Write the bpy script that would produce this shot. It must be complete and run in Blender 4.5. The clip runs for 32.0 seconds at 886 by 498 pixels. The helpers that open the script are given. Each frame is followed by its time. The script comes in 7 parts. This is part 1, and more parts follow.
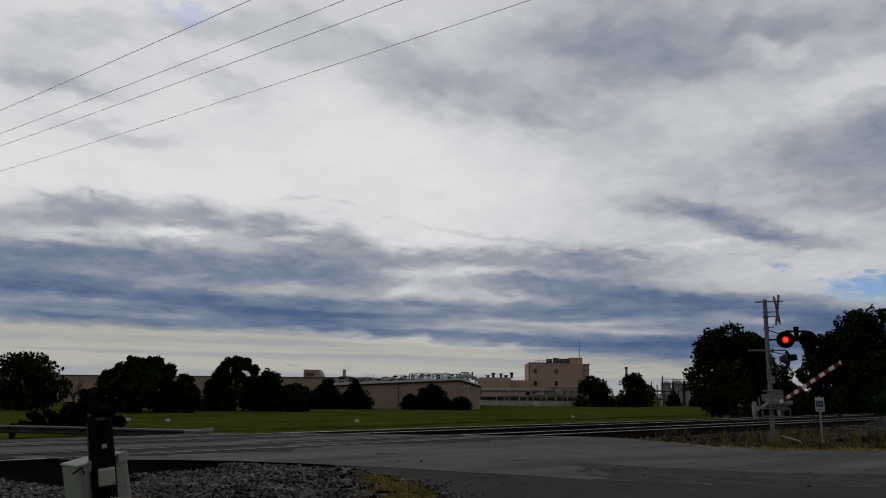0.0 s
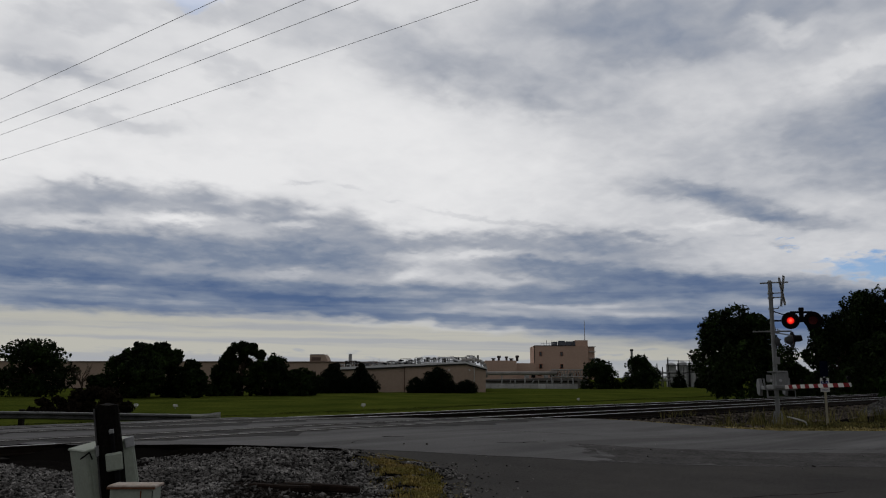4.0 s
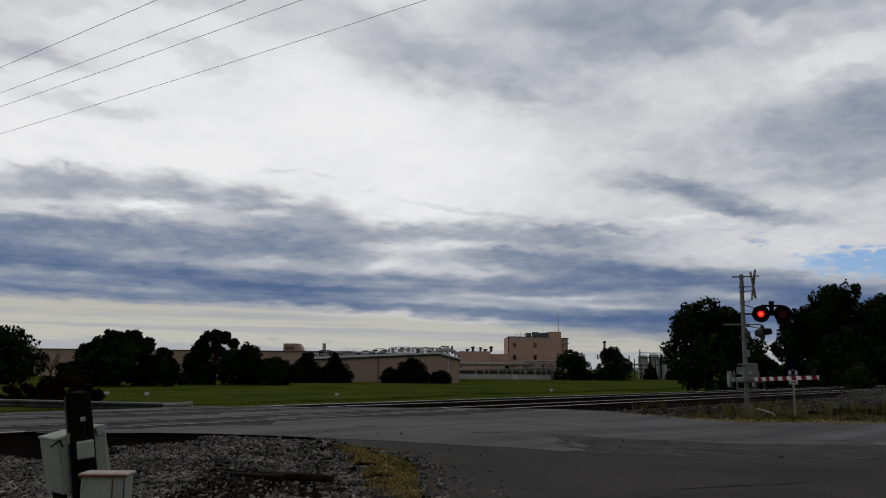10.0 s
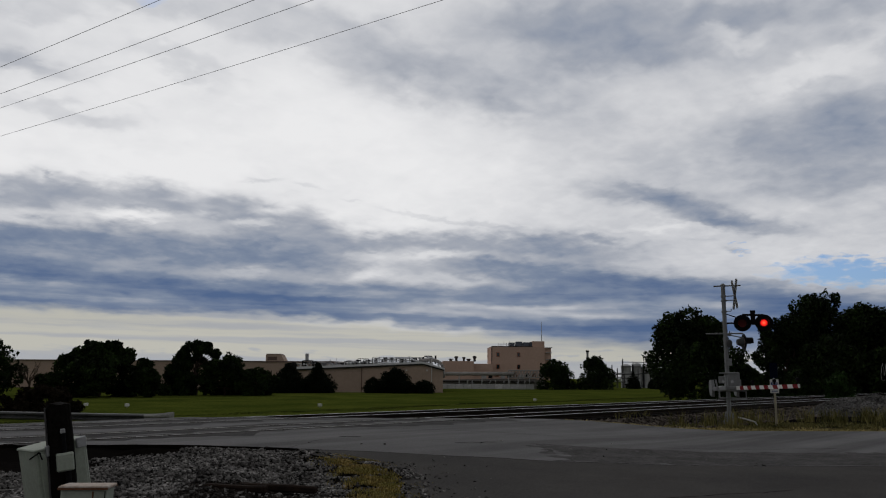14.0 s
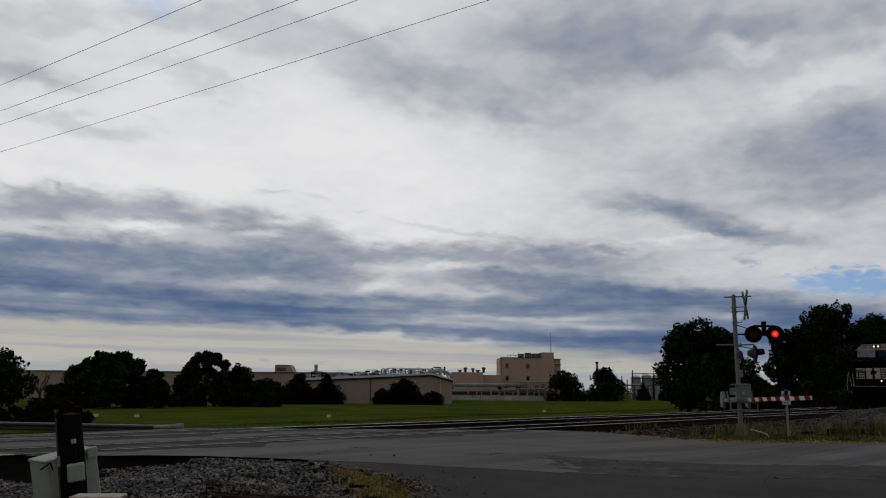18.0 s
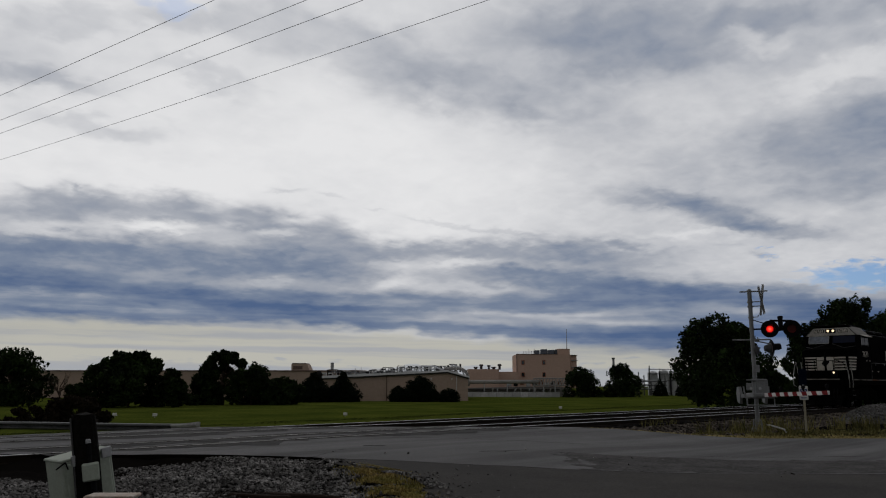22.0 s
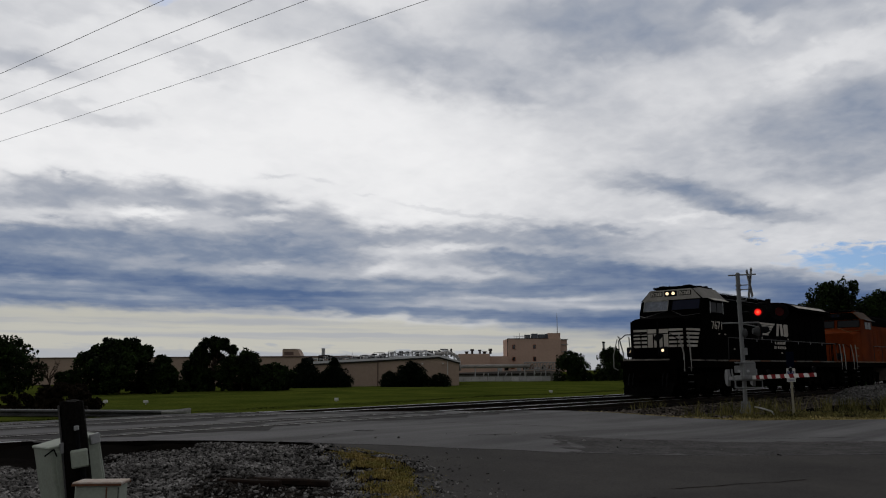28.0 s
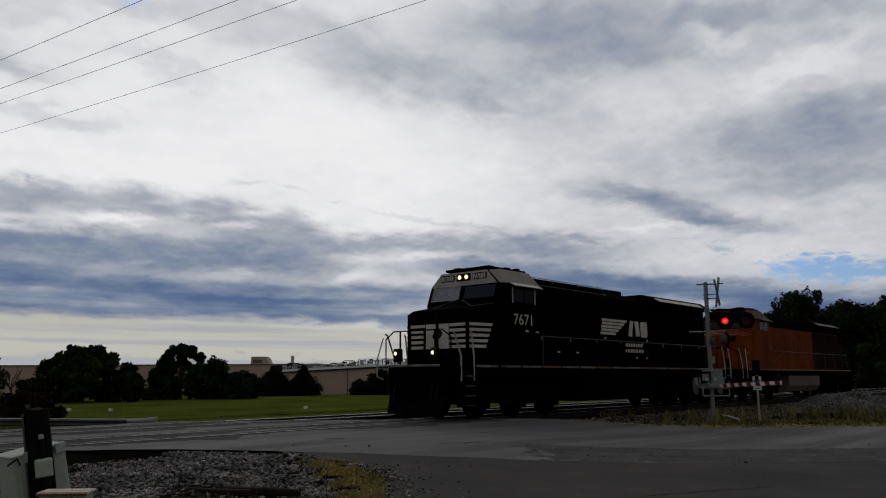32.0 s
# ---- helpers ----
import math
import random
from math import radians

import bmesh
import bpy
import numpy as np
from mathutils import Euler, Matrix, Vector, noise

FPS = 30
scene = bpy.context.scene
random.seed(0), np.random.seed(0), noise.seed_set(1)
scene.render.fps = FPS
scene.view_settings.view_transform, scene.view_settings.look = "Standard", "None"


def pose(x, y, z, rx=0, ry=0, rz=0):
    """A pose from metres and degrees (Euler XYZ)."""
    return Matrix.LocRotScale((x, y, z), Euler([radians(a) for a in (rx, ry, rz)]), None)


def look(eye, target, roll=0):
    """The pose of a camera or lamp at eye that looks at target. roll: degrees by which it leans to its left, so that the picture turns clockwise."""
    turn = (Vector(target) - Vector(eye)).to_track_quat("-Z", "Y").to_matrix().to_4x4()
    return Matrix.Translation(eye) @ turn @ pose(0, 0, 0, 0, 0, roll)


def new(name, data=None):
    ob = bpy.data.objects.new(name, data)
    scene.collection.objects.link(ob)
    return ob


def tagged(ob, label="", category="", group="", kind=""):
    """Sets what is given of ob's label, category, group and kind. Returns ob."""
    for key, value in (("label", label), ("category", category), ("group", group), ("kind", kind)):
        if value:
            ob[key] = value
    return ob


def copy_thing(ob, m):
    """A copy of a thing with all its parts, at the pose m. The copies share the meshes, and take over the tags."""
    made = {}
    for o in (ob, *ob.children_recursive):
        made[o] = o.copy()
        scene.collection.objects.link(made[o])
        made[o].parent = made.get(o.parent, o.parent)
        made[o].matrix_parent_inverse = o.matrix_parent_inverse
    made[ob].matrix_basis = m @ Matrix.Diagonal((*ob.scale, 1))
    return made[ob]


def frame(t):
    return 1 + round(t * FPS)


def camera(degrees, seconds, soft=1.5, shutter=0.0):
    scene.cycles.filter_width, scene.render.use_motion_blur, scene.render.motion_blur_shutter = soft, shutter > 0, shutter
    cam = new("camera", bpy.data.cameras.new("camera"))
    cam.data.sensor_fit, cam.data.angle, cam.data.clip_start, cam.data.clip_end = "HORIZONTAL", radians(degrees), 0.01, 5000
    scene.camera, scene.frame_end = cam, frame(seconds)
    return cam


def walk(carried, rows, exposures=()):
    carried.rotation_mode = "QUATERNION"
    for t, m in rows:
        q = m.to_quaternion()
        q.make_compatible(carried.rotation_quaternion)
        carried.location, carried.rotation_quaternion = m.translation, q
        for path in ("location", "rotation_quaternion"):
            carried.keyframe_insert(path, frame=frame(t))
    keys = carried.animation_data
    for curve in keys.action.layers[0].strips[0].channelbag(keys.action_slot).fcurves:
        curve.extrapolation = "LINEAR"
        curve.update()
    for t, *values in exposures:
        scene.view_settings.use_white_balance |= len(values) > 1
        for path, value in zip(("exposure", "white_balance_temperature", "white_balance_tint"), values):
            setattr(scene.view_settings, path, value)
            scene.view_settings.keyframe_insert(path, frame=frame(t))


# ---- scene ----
# ---- camera and its walk ----
cam = camera(58.5, 32.0, soft=1.1)

EYE = Vector((0.0, 0.0, 1.285))
SIDE = Vector((0.69, -0.72, 0.0))


def aim(yaw, pitch, roll, side=0.0, rise=0.0):
    """Handheld camera: yaw to the left of +y, pitch up, roll, and a sway in centimetres."""
    at = EYE + SIDE * (side / 100) + Vector((0, 0, rise / 100))
    return Matrix.Translation(at) @ pose(0, 0, 0, 0, 0, yaw) @ pose(0, 0, 0, 90 + pitch) @ pose(0, 0, 0, 0, 0, roll)


walk(cam, [
    (0.0, aim(-44.982, 10.356, 0.569, -0.41, 0.92)), (0.5, aim(-44.842, 10.531, 0.719, -0.67, 0.98)),
    (1.0, aim(-44.941, 10.343, 0.640, 0.88, 0.28)), (1.5, aim(-44.848, 10.011, 0.627, 1.72, 0.33)),
    (2.0, aim(-44.679, 9.782, 0.564, 2.20, 0.43)), (2.5, aim(-44.515, 9.490, 0.366, 2.97, 0.96)),
    (3.0, aim(-44.555, 9.268, 0.241, 3.24, 0.81)), (3.5, aim(-44.585, 9.188, 0.155, 2.36, 0.60)),
    (5.5, aim(-44.914, 9.443, 0.203, 0.60, 0.86)), (6.0, aim(-45.023, 9.631, 0.265, 0.01, 0.68)),
    (6.5, aim(-45.301, 9.757, 0.409, -0.58, 0.51)), (7.0, aim(-45.461, 9.764, 0.517, -0.29, 0.18)),
    (7.5, aim(-45.652, 9.555, 0.605, -0.02, 0.19)), (8.0, aim(-45.702, 9.266, 0.629, 0.39, 0.21)),
    (8.5, aim(-45.942, 8.944, 0.611, 0.26, 0.42)), (9.0, aim(-46.199, 8.761, 0.547, -0.01, -0.01)),
    (9.5, aim(-46.274, 8.523, 0.545, 0.04, -0.07)), (10.0, aim(-46.453, 8.517, 0.544, -0.45, -0.02)),
    (10.5, aim(-46.580, 8.562, 0.481, -0.77, -0.20)), (11.0, aim(-46.648, 8.540, 0.459, -0.98, 0.35)),
    (11.5, aim(-46.818, 8.593, 0.419, -1.22, -0.31)), (12.0, aim(-47.036, 8.681, 0.419, -1.62, 0.05)),
    (12.5, aim(-47.203, 8.908, 0.397, -1.76, -0.10)), (13.0, aim(-47.378, 9.078, 0.395, -1.66, -0.02)),
    (13.5, aim(-47.542, 9.162, 0.393, -1.24, 0.33)), (14.0, aim(-47.666, 9.223, 0.357, -1.66, 0.01)),
    (14.5, aim(-47.693, 9.316, 0.366, -1.74, -0.36)), (16.5, aim(-47.216, 9.461, 0.405, -0.54, -0.37)),
    (17.0, aim(-46.986, 9.557, 0.448, -1.45, -0.08)), (17.5, aim(-46.916, 9.709, 0.484, -1.89, 0.11)),
    (18.0, aim(-47.007, 10.014, 0.429, -2.75, -0.37)), (18.5, aim(-47.069, 10.295, 0.326, -3.22, -0.11)),
    (19.0, aim(-47.116, 10.579, 0.265, -2.67, 0.02)), (19.5, aim(-47.169, 10.794, 0.264, -2.65, 0.24)),
    (20.0, aim(-47.251, 10.910, 0.289, -2.38, -0.02)), (20.5, aim(-47.053, 10.681, 0.288, -0.36, -0.05)),
    (21.0, aim(-46.651, 10.236, 0.287, 1.60, 0.22)), (21.5, aim(-46.299, 9.925, 0.182, 1.79, 0.44)),
    (22.0, aim(-45.915, 9.805, 0.036, 3.10, 0.47)), (22.5, aim(-45.615, 9.959, 0.065, 2.74, 0.47)),
    (23.0, aim(-45.471, 10.272, 0.107, 1.93, 0.89)), (23.5, aim(-45.419, 10.577, 0.089, 3.97, 0.60)),
    (24.0, aim(-45.366, 10.912, 0.121, 6.96, 1.84)), (24.5, aim(-45.332, 10.988, -0.046, 5.47, 1.03)),
    (25.0, aim(-45.382, 10.915, -0.315, 5.37, 0.37)), (25.5, aim(-45.716, 10.738, -0.369, 4.51, 0.71)),
    (27.5, aim(-46.563, 9.025, -0.391, 4.99, -1.01)), (28.0, aim(-46.602, 8.731, -0.348, 6.07, -0.01)),
    (28.5, aim(-46.626, 8.588, -0.401, 6.55, -0.04)), (29.0, aim(-46.789, 8.515, -0.468, 5.84, -0.36)),
    (29.5, aim(-47.114, 8.375, -0.489, 5.63, -0.37)), (30.0, aim(-47.519, 8.317, -0.523, 5.67, -0.07)),
    (30.5, aim(-48.135, 8.417, -0.534, 4.35, -1.15)), (31.0, aim(-48.495, 8.661, -0.426, 3.76, -0.37)),
    (31.5, aim(-48.637, 8.983, -0.358, 4.14, -0.36)), (32.0, aim(-48.745, 9.293, -0.316, 3.37, -0.34)),
], exposures=[(0.0, -0.23), (0.6, -0.12), (1.0, -0.06), (2.0, -0.05), (3.0, -0.08), (6.0, -0.14), (7.0, -0.15), (8.0, -0.05), (10.0, -0.02), (14.0, -0.06), (17.0, -0.10), (18.0, -0.14), (19.0, -0.22), (20.0, -0.22), (21.0, -0.10), (22.0, -0.14), (23.0, -0.29), (24.0, -0.30), (25.0, -0.22), (28.0, 0.0), (30.0, 0.0), (32.0, -0.02)])


# ---- world, sun ----
HEAD_SUN = radians(40)


def build_world():
    w = bpy.data.worlds.new("overcast_sky")
    scene.world = w
    w.use_nodes = True
    nt = w.node_tree
    nt.nodes.clear()
    N, L = nt.nodes.new, nt.links.new
    out = N("ShaderNodeOutputWorld")
    bg = N("ShaderNodeBackground")
    L(bg.outputs[0], out.inputs[0])
    tc = N("ShaderNodeTexCoord")

    def math_(op, a, b=None, c=None, clamp=False):
        n = N("ShaderNodeMath")
        n.operation, n.use_clamp = op, clamp
        for i, v in enumerate((a, b, c)):
            if v is None:
                continue
            if isinstance(v, (int, float)):
                n.inputs[i].default_value = v
            else:
                L(v, n.inputs[i])
        return n.outputs[0]

    def mix_(fac, a, b):
        n = N("ShaderNodeMix")
        n.data_type = "RGBA"
        for sock, v in ((n.inputs[0], fac), (n.inputs[6], a), (n.inputs[7], b)):
            if isinstance(v, tuple):
                sock.default_value = (*v, 1)
            elif isinstance(v, (int, float)):
                sock.default_value = v
            else:
                L(v, sock)
        return n.outputs[2]

    sep = N("ShaderNodeSeparateXYZ")
    L(tc.outputs["Generated"], sep.inputs[0])
    x, y, z = sep.outputs
    # azimuth from +y towards +x and elevation, in degrees
    az = math_("MULTIPLY", math_("ARCTAN2", x, y), 180 / math.pi)
    el = math_("MULTIPLY", math_("ARCSINE", z), 180 / math.pi)
    # the cloud layer seen from below: its own plane, drawn together towards the horizon
    far = math_("DIVIDE", 1.0, math_("ADD", math_("MAXIMUM", z, 0.0), 0.20))
    plane = N("ShaderNodeCombineXYZ")
    L(math_("MULTIPLY", x, far), plane.inputs[0])
    L(math_("MULTIPLY", y, far), plane.inputs[1])

    def field(scale, detail, rough, dist, seed):
        """Cloud noise on the layer: its value and two more, independent ones."""
        v = N("ShaderNodeVectorMath")
        v.operation = "ADD"
        L(plane.outputs[0], v.inputs[0])
        v.inputs[1].default_value = (0, 0, seed)
        n = N("ShaderNodeTexNoise")
        n.inputs["Scale"].default_value, n.inputs["Detail"].default_value = scale, detail
        n.inputs["Roughness"].default_value, n.inputs["Distortion"].default_value = rough, dist
        L(v.outputs[0], n.inputs["Vector"])
        sp = N("ShaderNodeSeparateColor")
        L(n.outputs[1], sp.inputs[0])
        return [math_("SUBTRACT", v, 0.5) for v in (n.outputs[0], sp.outputs[1], sp.outputs[2])]

    def step_(v, lo, hi):
        n = N("ShaderNodeMapRange")
        n.interpolation_type = "SMOOTHSTEP"
        n.inputs[1].default_value, n.inputs[2].default_value = lo, hi
        L(v, n.inputs[0])
        return n.outputs[0]

    def plus(*terms):
        """Sum of values and (value, weight) pairs."""
        acc = None
        for t in terms:
            v, k = t if isinstance(t, tuple) else (t, 1.0)
            acc = math_("MULTIPLY", v, k) if acc is None and k != 1.0 else v if acc is None else math_("MULTIPLY_ADD", v, k, acc)
        return acc

    large, large_a, large_e = field(2.5, 4.0, 0.45, 0.0, 1.3)
    mid, mid_a, mid_e = field(6.6, 4.0, 0.45, 0.1, 4.1)
    fine, fine_a, fine_e = field(19.0, 4.0, 0.5, 0.3, 7.7)
    calm = step_(el, 1.5, 10.0)
    fine, fine_a, fine_e = [math_("MULTIPLY", v, calm) for v in (fine, fine_a, fine_e)]
    lift = math_("MULTIPLY_ADD", el, 0.078, 0.12)
    azw = plus(az, (mid_a, 5.0), (fine_a, 1.6))
    elw = math_("MULTIPLY_ADD", plus((mid_e, 2.6), (fine_e, 1.0)), lift, el)
    azl = plus(az, (fine_a, 2.2))
    ell = math_("MULTIPLY_ADD", plus((mid_e, 0.7), (fine_e, 0.9)), lift, el)

    def streaks(fe, detail, seed):
        """Long level streaks of far cloud."""
        c = N("ShaderNodeCombineXYZ")
        L(math_("MULTIPLY", az, 0.045), c.inputs[0])
        L(math_("MULTIPLY_ADD", az, 0.02, math_("MULTIPLY", ell, fe)), c.inputs[1])
        c.inputs[2].default_value = seed
        n = N("ShaderNodeTexNoise")
        n.inputs["Scale"].default_value, n.inputs["Detail"].default_value = 1.0, detail
        n.inputs["Roughness"].default_value = 0.5
        L(c.outputs[0], n.inputs["Vector"])
        return math_("SUBTRACT", n.outputs[0], 0.5)

    streak = streaks(1.5, 3.0, 2.9)

    def total(rows, a_=azw, e_=elw):
        """Cloud forms: darkening, azimuth and elevation, half widths, and a lean in elevation per degree of azimuth."""
        acc = None
        for wgt, a, e, sa, se, tilt in rows:
            da = math_("MULTIPLY_ADD", a_, 1 / sa, -a / sa)
            de = math_("MULTIPLY_ADD", a_, -tilt / se, math_("MULTIPLY_ADD", e_, 1 / se, (tilt * a - e) / se))
            q = math_("MULTIPLY_ADD", de, de, math_("MULTIPLY", da, da))
            form = math_("POWER", math.exp(-0.8), math_("POWER", q, 1.35))
            acc = math_("MULTIPLY", form, wgt) if acc is None else math_("MULTIPLY_ADD", form, wgt, acc)
        return acc

    # soft grey masses high up, the gaps of light between them, and loose wisps
    high = [(0.17, 61.6, 24.2, 8.5, 2.70, -0.093), (0.2, 48.4, 21.3, 6.2, 2.05, -0.324), (0.12, 53.2, 25.1, 5.9, 2.46, -0.038),
        (0.11, 71.7, 24.0, 5.8, 1.15, -0.166), (0.11, 72.6, 16.8, 6.4, 2.25, -0.126), (0.14, 76.9, 15.7, 5.5, 2.46, -0.033),
        (0.1, 65.9, 15.6, 8.1, 1.39, -0.083), (0.09, 74.1, 13.0, 8.0, 1.07, -0.105), (0.09, 56.1, 20.5, 2.6, 1.23, -0.235),
        (0.1, 80.9, 12.4, 9.2, 4.51, -0.133), (0.09, 52.7, 19.1, 3.0, 0.57, -0.167)]
    holes = [(-0.17, 69.2, 23.1, 2.5, 0.70, 0.002), (-0.13, 74.4, 20.4, 5.2, 0.74, 0.260), (-0.08, 63.8, 20.0, 4.8, 1.64, -0.092),
        (-0.1, 64.9, 10.4, 4.6, 0.33, -0.050), (-0.1, 59.1, 9.9, 2.5, 0.33, -0.131)]
    north = [(0.16, 17.7, 19.5, 3.9, 0.66, 0.076), (0.1, 28.0, 20.9, 3.5, 0.57, -0.073), (0.12, 21.6, 17.1, 4.3, 0.57, -0.016),
        (0.14, 26.6, 24.7, 3.6, 0.90, 0.052), (0.13, 37.2, 24.4, 6.8, 1.31, -0.064), (0.13, 42.8, 22.0, 4.0, 1.72, -0.151),
        (0.12, 19.0, 23.4, 3.6, 0.82, 0.199), (0.1, 11.7, 19.4, 8.7, 2.46, 0.229)]
    wisps = [(0.1, 34.5, 13.7, 1.0, 0.14, -0.042), (0.14, 20.4, 12.8, 0.5, 0.16, -0.409), (0.08, 44.9, 11.8, 1.7, 0.16, -0.182),
        (0.1, 49.7, 11.1, 3.8, 0.16, -0.121), (0.06, 40.9, 12.7, 0.8, 0.12, 0.029), (0.07, 37.6, 13.4, 0.8, 0.12, -0.152),
        (0.17, 68.3, 8.7, 0.7, 0.20, -0.157), (0.06, 66.0, 9.5, 1.0, 0.12, -0.049)]
    lens = [(0.2, 61.2, 12.9, 3.4, 0.66, -0.150), (0.23, 65.2, 11.8, 3.6, 0.86, -0.352), (0.21, 69.4, 10.3, 3.5, 0.53, -0.194)]
    # the long deck over the horizon: grey tops, dark blue undersides, breaks of light
    deck = [(0.08, 25.8, 9.4, 15.0, 2.46, -0.015), (0.18, 18.1, 11.4, 4.6, 0.98, 0.115), (0.24, 23.5, 11.8, 4.6, 0.98, 0.041),
        (0.25, 30.1, 11.7, 4.6, 1.07, -0.055), (0.24, 36.1, 10.9, 4.2, 0.90, -0.077), (0.27, 21.3, 8.3, 12.4, 1.48, 0.010),
        (0.24, 31.5, 8.6, 8.3, 1.56, -0.075), (0.14, 18.6, 9.0, 5.8, 0.70, 0.036), (0.5, 25.3, 6.2, 14.4, 0.82, -0.035),
        (0.2, 28.6, 5.8, 9.5, 0.45, -0.043), (0.1, 19.4, 6.9, 5.0, 0.57, 0.070), (0.25, 39.0, 9.0, 5.4, 1.39, -0.051),
        (0.22, 44.7, 9.6, 4.6, 0.61, 0.013), (0.34, 10.2, 7.1, 12.4, 3.28, 0.027)]
    deck_south = [(0.29, 57.1, 9.2, 4.2, 1.07, -0.072), (0.17, 51.0, 9.7, 5.0, 0.74, -0.054), (0.37, 53.8, 7.6, 7.0, 0.66, -0.059),
        (0.33, 59.0, 6.3, 5.8, 0.90, -0.016), (0.31, 64.4, 6.3, 5.4, 0.70, -0.079), (0.28, 69.8, 5.4, 4.5, 0.82, -0.140),
        (0.37, 68.3, 4.0, 8.2, 0.90, -0.019), (0.37, 76.0, 4.3, 6.6, 1.23, -0.033), (0.15, 51.0, 8.4, 4.1, 0.41, -0.053)]
    low = [(0.12, 47.7, 7.6, 13.6, 2.46, -0.024), (0.11, 36.2, 7.3, 5.8, 1.48, -0.019), (0.19, 56.2, 4.9, 10.7, 1.07, -0.047),
        (0.14, 22.7, 3.5, 10.7, 0.25, 0.003), (0.11, 29.9, 3.3, 5.3, 0.25, -0.016), (0.3, 46.0, 5.8, 11.5, 0.82, -0.011),
        (0.35, 41.2, 4.4, 13.6, 0.49, -0.055), (0.32, 26.5, 4.5, 13.6, 0.61, -0.005), (0.25, 21.0, 4.4, 10.7, 0.61, 0.023),
        (0.4, 57.3, 2.9, 7.8, 1.07, -0.062), (0.12, 60.5, 3.7, 4.9, 0.33, -0.059), (0.16, 50.1, 3.8, 8.2, 0.37, -0.046),
        (0.31, 65.3, 2.5, 8.2, 1.23, -0.006), (0.14, 37.9, 5.2, 6.6, 0.33, -0.029), (0.14, 19.6, 5.2, 7.4, 0.33, -0.012)]
    breaks = [(-0.22, 25.7, 10.7, 2.7, 0.37, 0.025), (-0.12, 18.2, 10.1, 3.3, 0.37, 0.103), (-0.22, 34.1, 10.7, 1.5, 0.29, -0.002),
        (-0.1, 30.8, 11.2, 0.8, 0.20, 0.062), (-0.19, 42.4, 7.5, 1.5, 0.45, 0.217), (-0.14, 41.9, 8.6, 1.9, 0.37, 0.020),
        (-0.17, 46.4, 8.7, 2.5, 0.29, 0.107), (-0.12, 23.6, 5.0, 5.3, 0.20, -0.008), (-0.13, 53.4, 4.8, 4.5, 0.20, -0.082),
        (-0.12, 60.9, 4.3, 3.7, 0.20, -0.052), (-0.17, 48.9, 5.2, 1.6, 0.20, 0.004), (-0.15, 33.5, 7.2, 1.7, 0.33, 0.037),
        (-0.19, 55.8, 5.0, 2.5, 0.16, -0.006), (-0.17, 67.3, 5.0, 2.5, 0.25, -0.024)]
    haze = plus((step_(az, 42, 62), 0.17), (step_(el, 16, 23), 0.07), (math_("ADD", large, 0.1), 0.16))
    above = plus(haze, total(high), total(holes), total(north), total(wisps, azl, ell), total(lens, azl, ell))
    below = plus(total(deck), total(deck_south), total(low), total(breaks, azl, ell))
    body = math_("MAXIMUM", math_("MULTIPLY_ADD", math_("SUBTRACT", 1.0, step_(el, 3.0, 8.5)), 0.12, below), 0.0)
    rough_ = math_("MULTIPLY_ADD", body, 0.42, math_("MULTIPLY_ADD", above, 0.50, 0.07))
    dark = plus(above, body, (math_("MULTIPLY", plus((mid, 1.0), (fine, 0.80), (large, 0.3)), rough_), 1.0),
                (math_("MULTIPLY", math_("MULTIPLY", streak, body), math_("SUBTRACT", 1.0, step_(el, 5.0, 8.0))), 1.5))
    ramp = N("ShaderNodeValToRGB")
    L(dark, ramp.inputs[0])
    cr = ramp.color_ramp
    cr.elements[0].position, cr.elements[0].color = 0.0, (0.815, 0.815, 0.825, 1)
    cr.elements[1].position, cr.elements[1].color = 1.0, (0.080, 0.130, 0.250, 1)
    for p, c in ((0.20, (0.575, 0.585, 0.615, 1)), (0.40, (0.36, 0.385, 0.44, 1)), (0.62, (0.20, 0.245, 0.335, 1)), (0.82, (0.130, 0.178, 0.285, 1))):
        e = cr.elements.new(p)
        e.color = c
    colour = ramp.outputs[0]
    # open cream-coloured sky under the deck, with low humps of far cloud
    brim = plus(elw, (math_("MAXIMUM", math_("SUBTRACT", az, 35.0), 0.0), 0.075), (fine, 1.2))
    open_ = math_("SUBTRACT", 1.0, step_(brim, 3.75, 4.75))
    cream = mix_(step_(plus(streak, (fine, 0.3)), -0.06, 0.13), (0.475, 0.465, 0.41), (0.37, 0.38, 0.395))
    hump = math_("SUBTRACT", 1.0, step_(plus(el, (mid_e, 3.6), (fine_e, 1.2)), 0.9, 1.5))
    cream = mix_(math_("MULTIPLY", hump, 0.8), cream, (0.345, 0.365, 0.40))
    colour = mix_(math_("MULTIPLY", open_, 0.92), colour, cream)
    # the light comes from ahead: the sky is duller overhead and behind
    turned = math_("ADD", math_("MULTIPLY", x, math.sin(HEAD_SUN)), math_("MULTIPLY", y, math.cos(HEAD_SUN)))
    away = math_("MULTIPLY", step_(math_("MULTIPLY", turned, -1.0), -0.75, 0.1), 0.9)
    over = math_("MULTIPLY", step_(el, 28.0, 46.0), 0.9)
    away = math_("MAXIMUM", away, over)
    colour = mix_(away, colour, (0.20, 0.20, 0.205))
    # clear sky in the gaps
    sky = N("ShaderNodeTexSky")
    sky.sky_type, sky.sun_disc = "NISHITA", False
    sky.sun_elevation, sky.sun_rotation = radians(38), HEAD_SUN
    skyc = N("ShaderNodeMix")
    skyc.data_type, skyc.blend_type = "RGBA", "MULTIPLY"
    skyc.inputs[0].default_value = 1.0
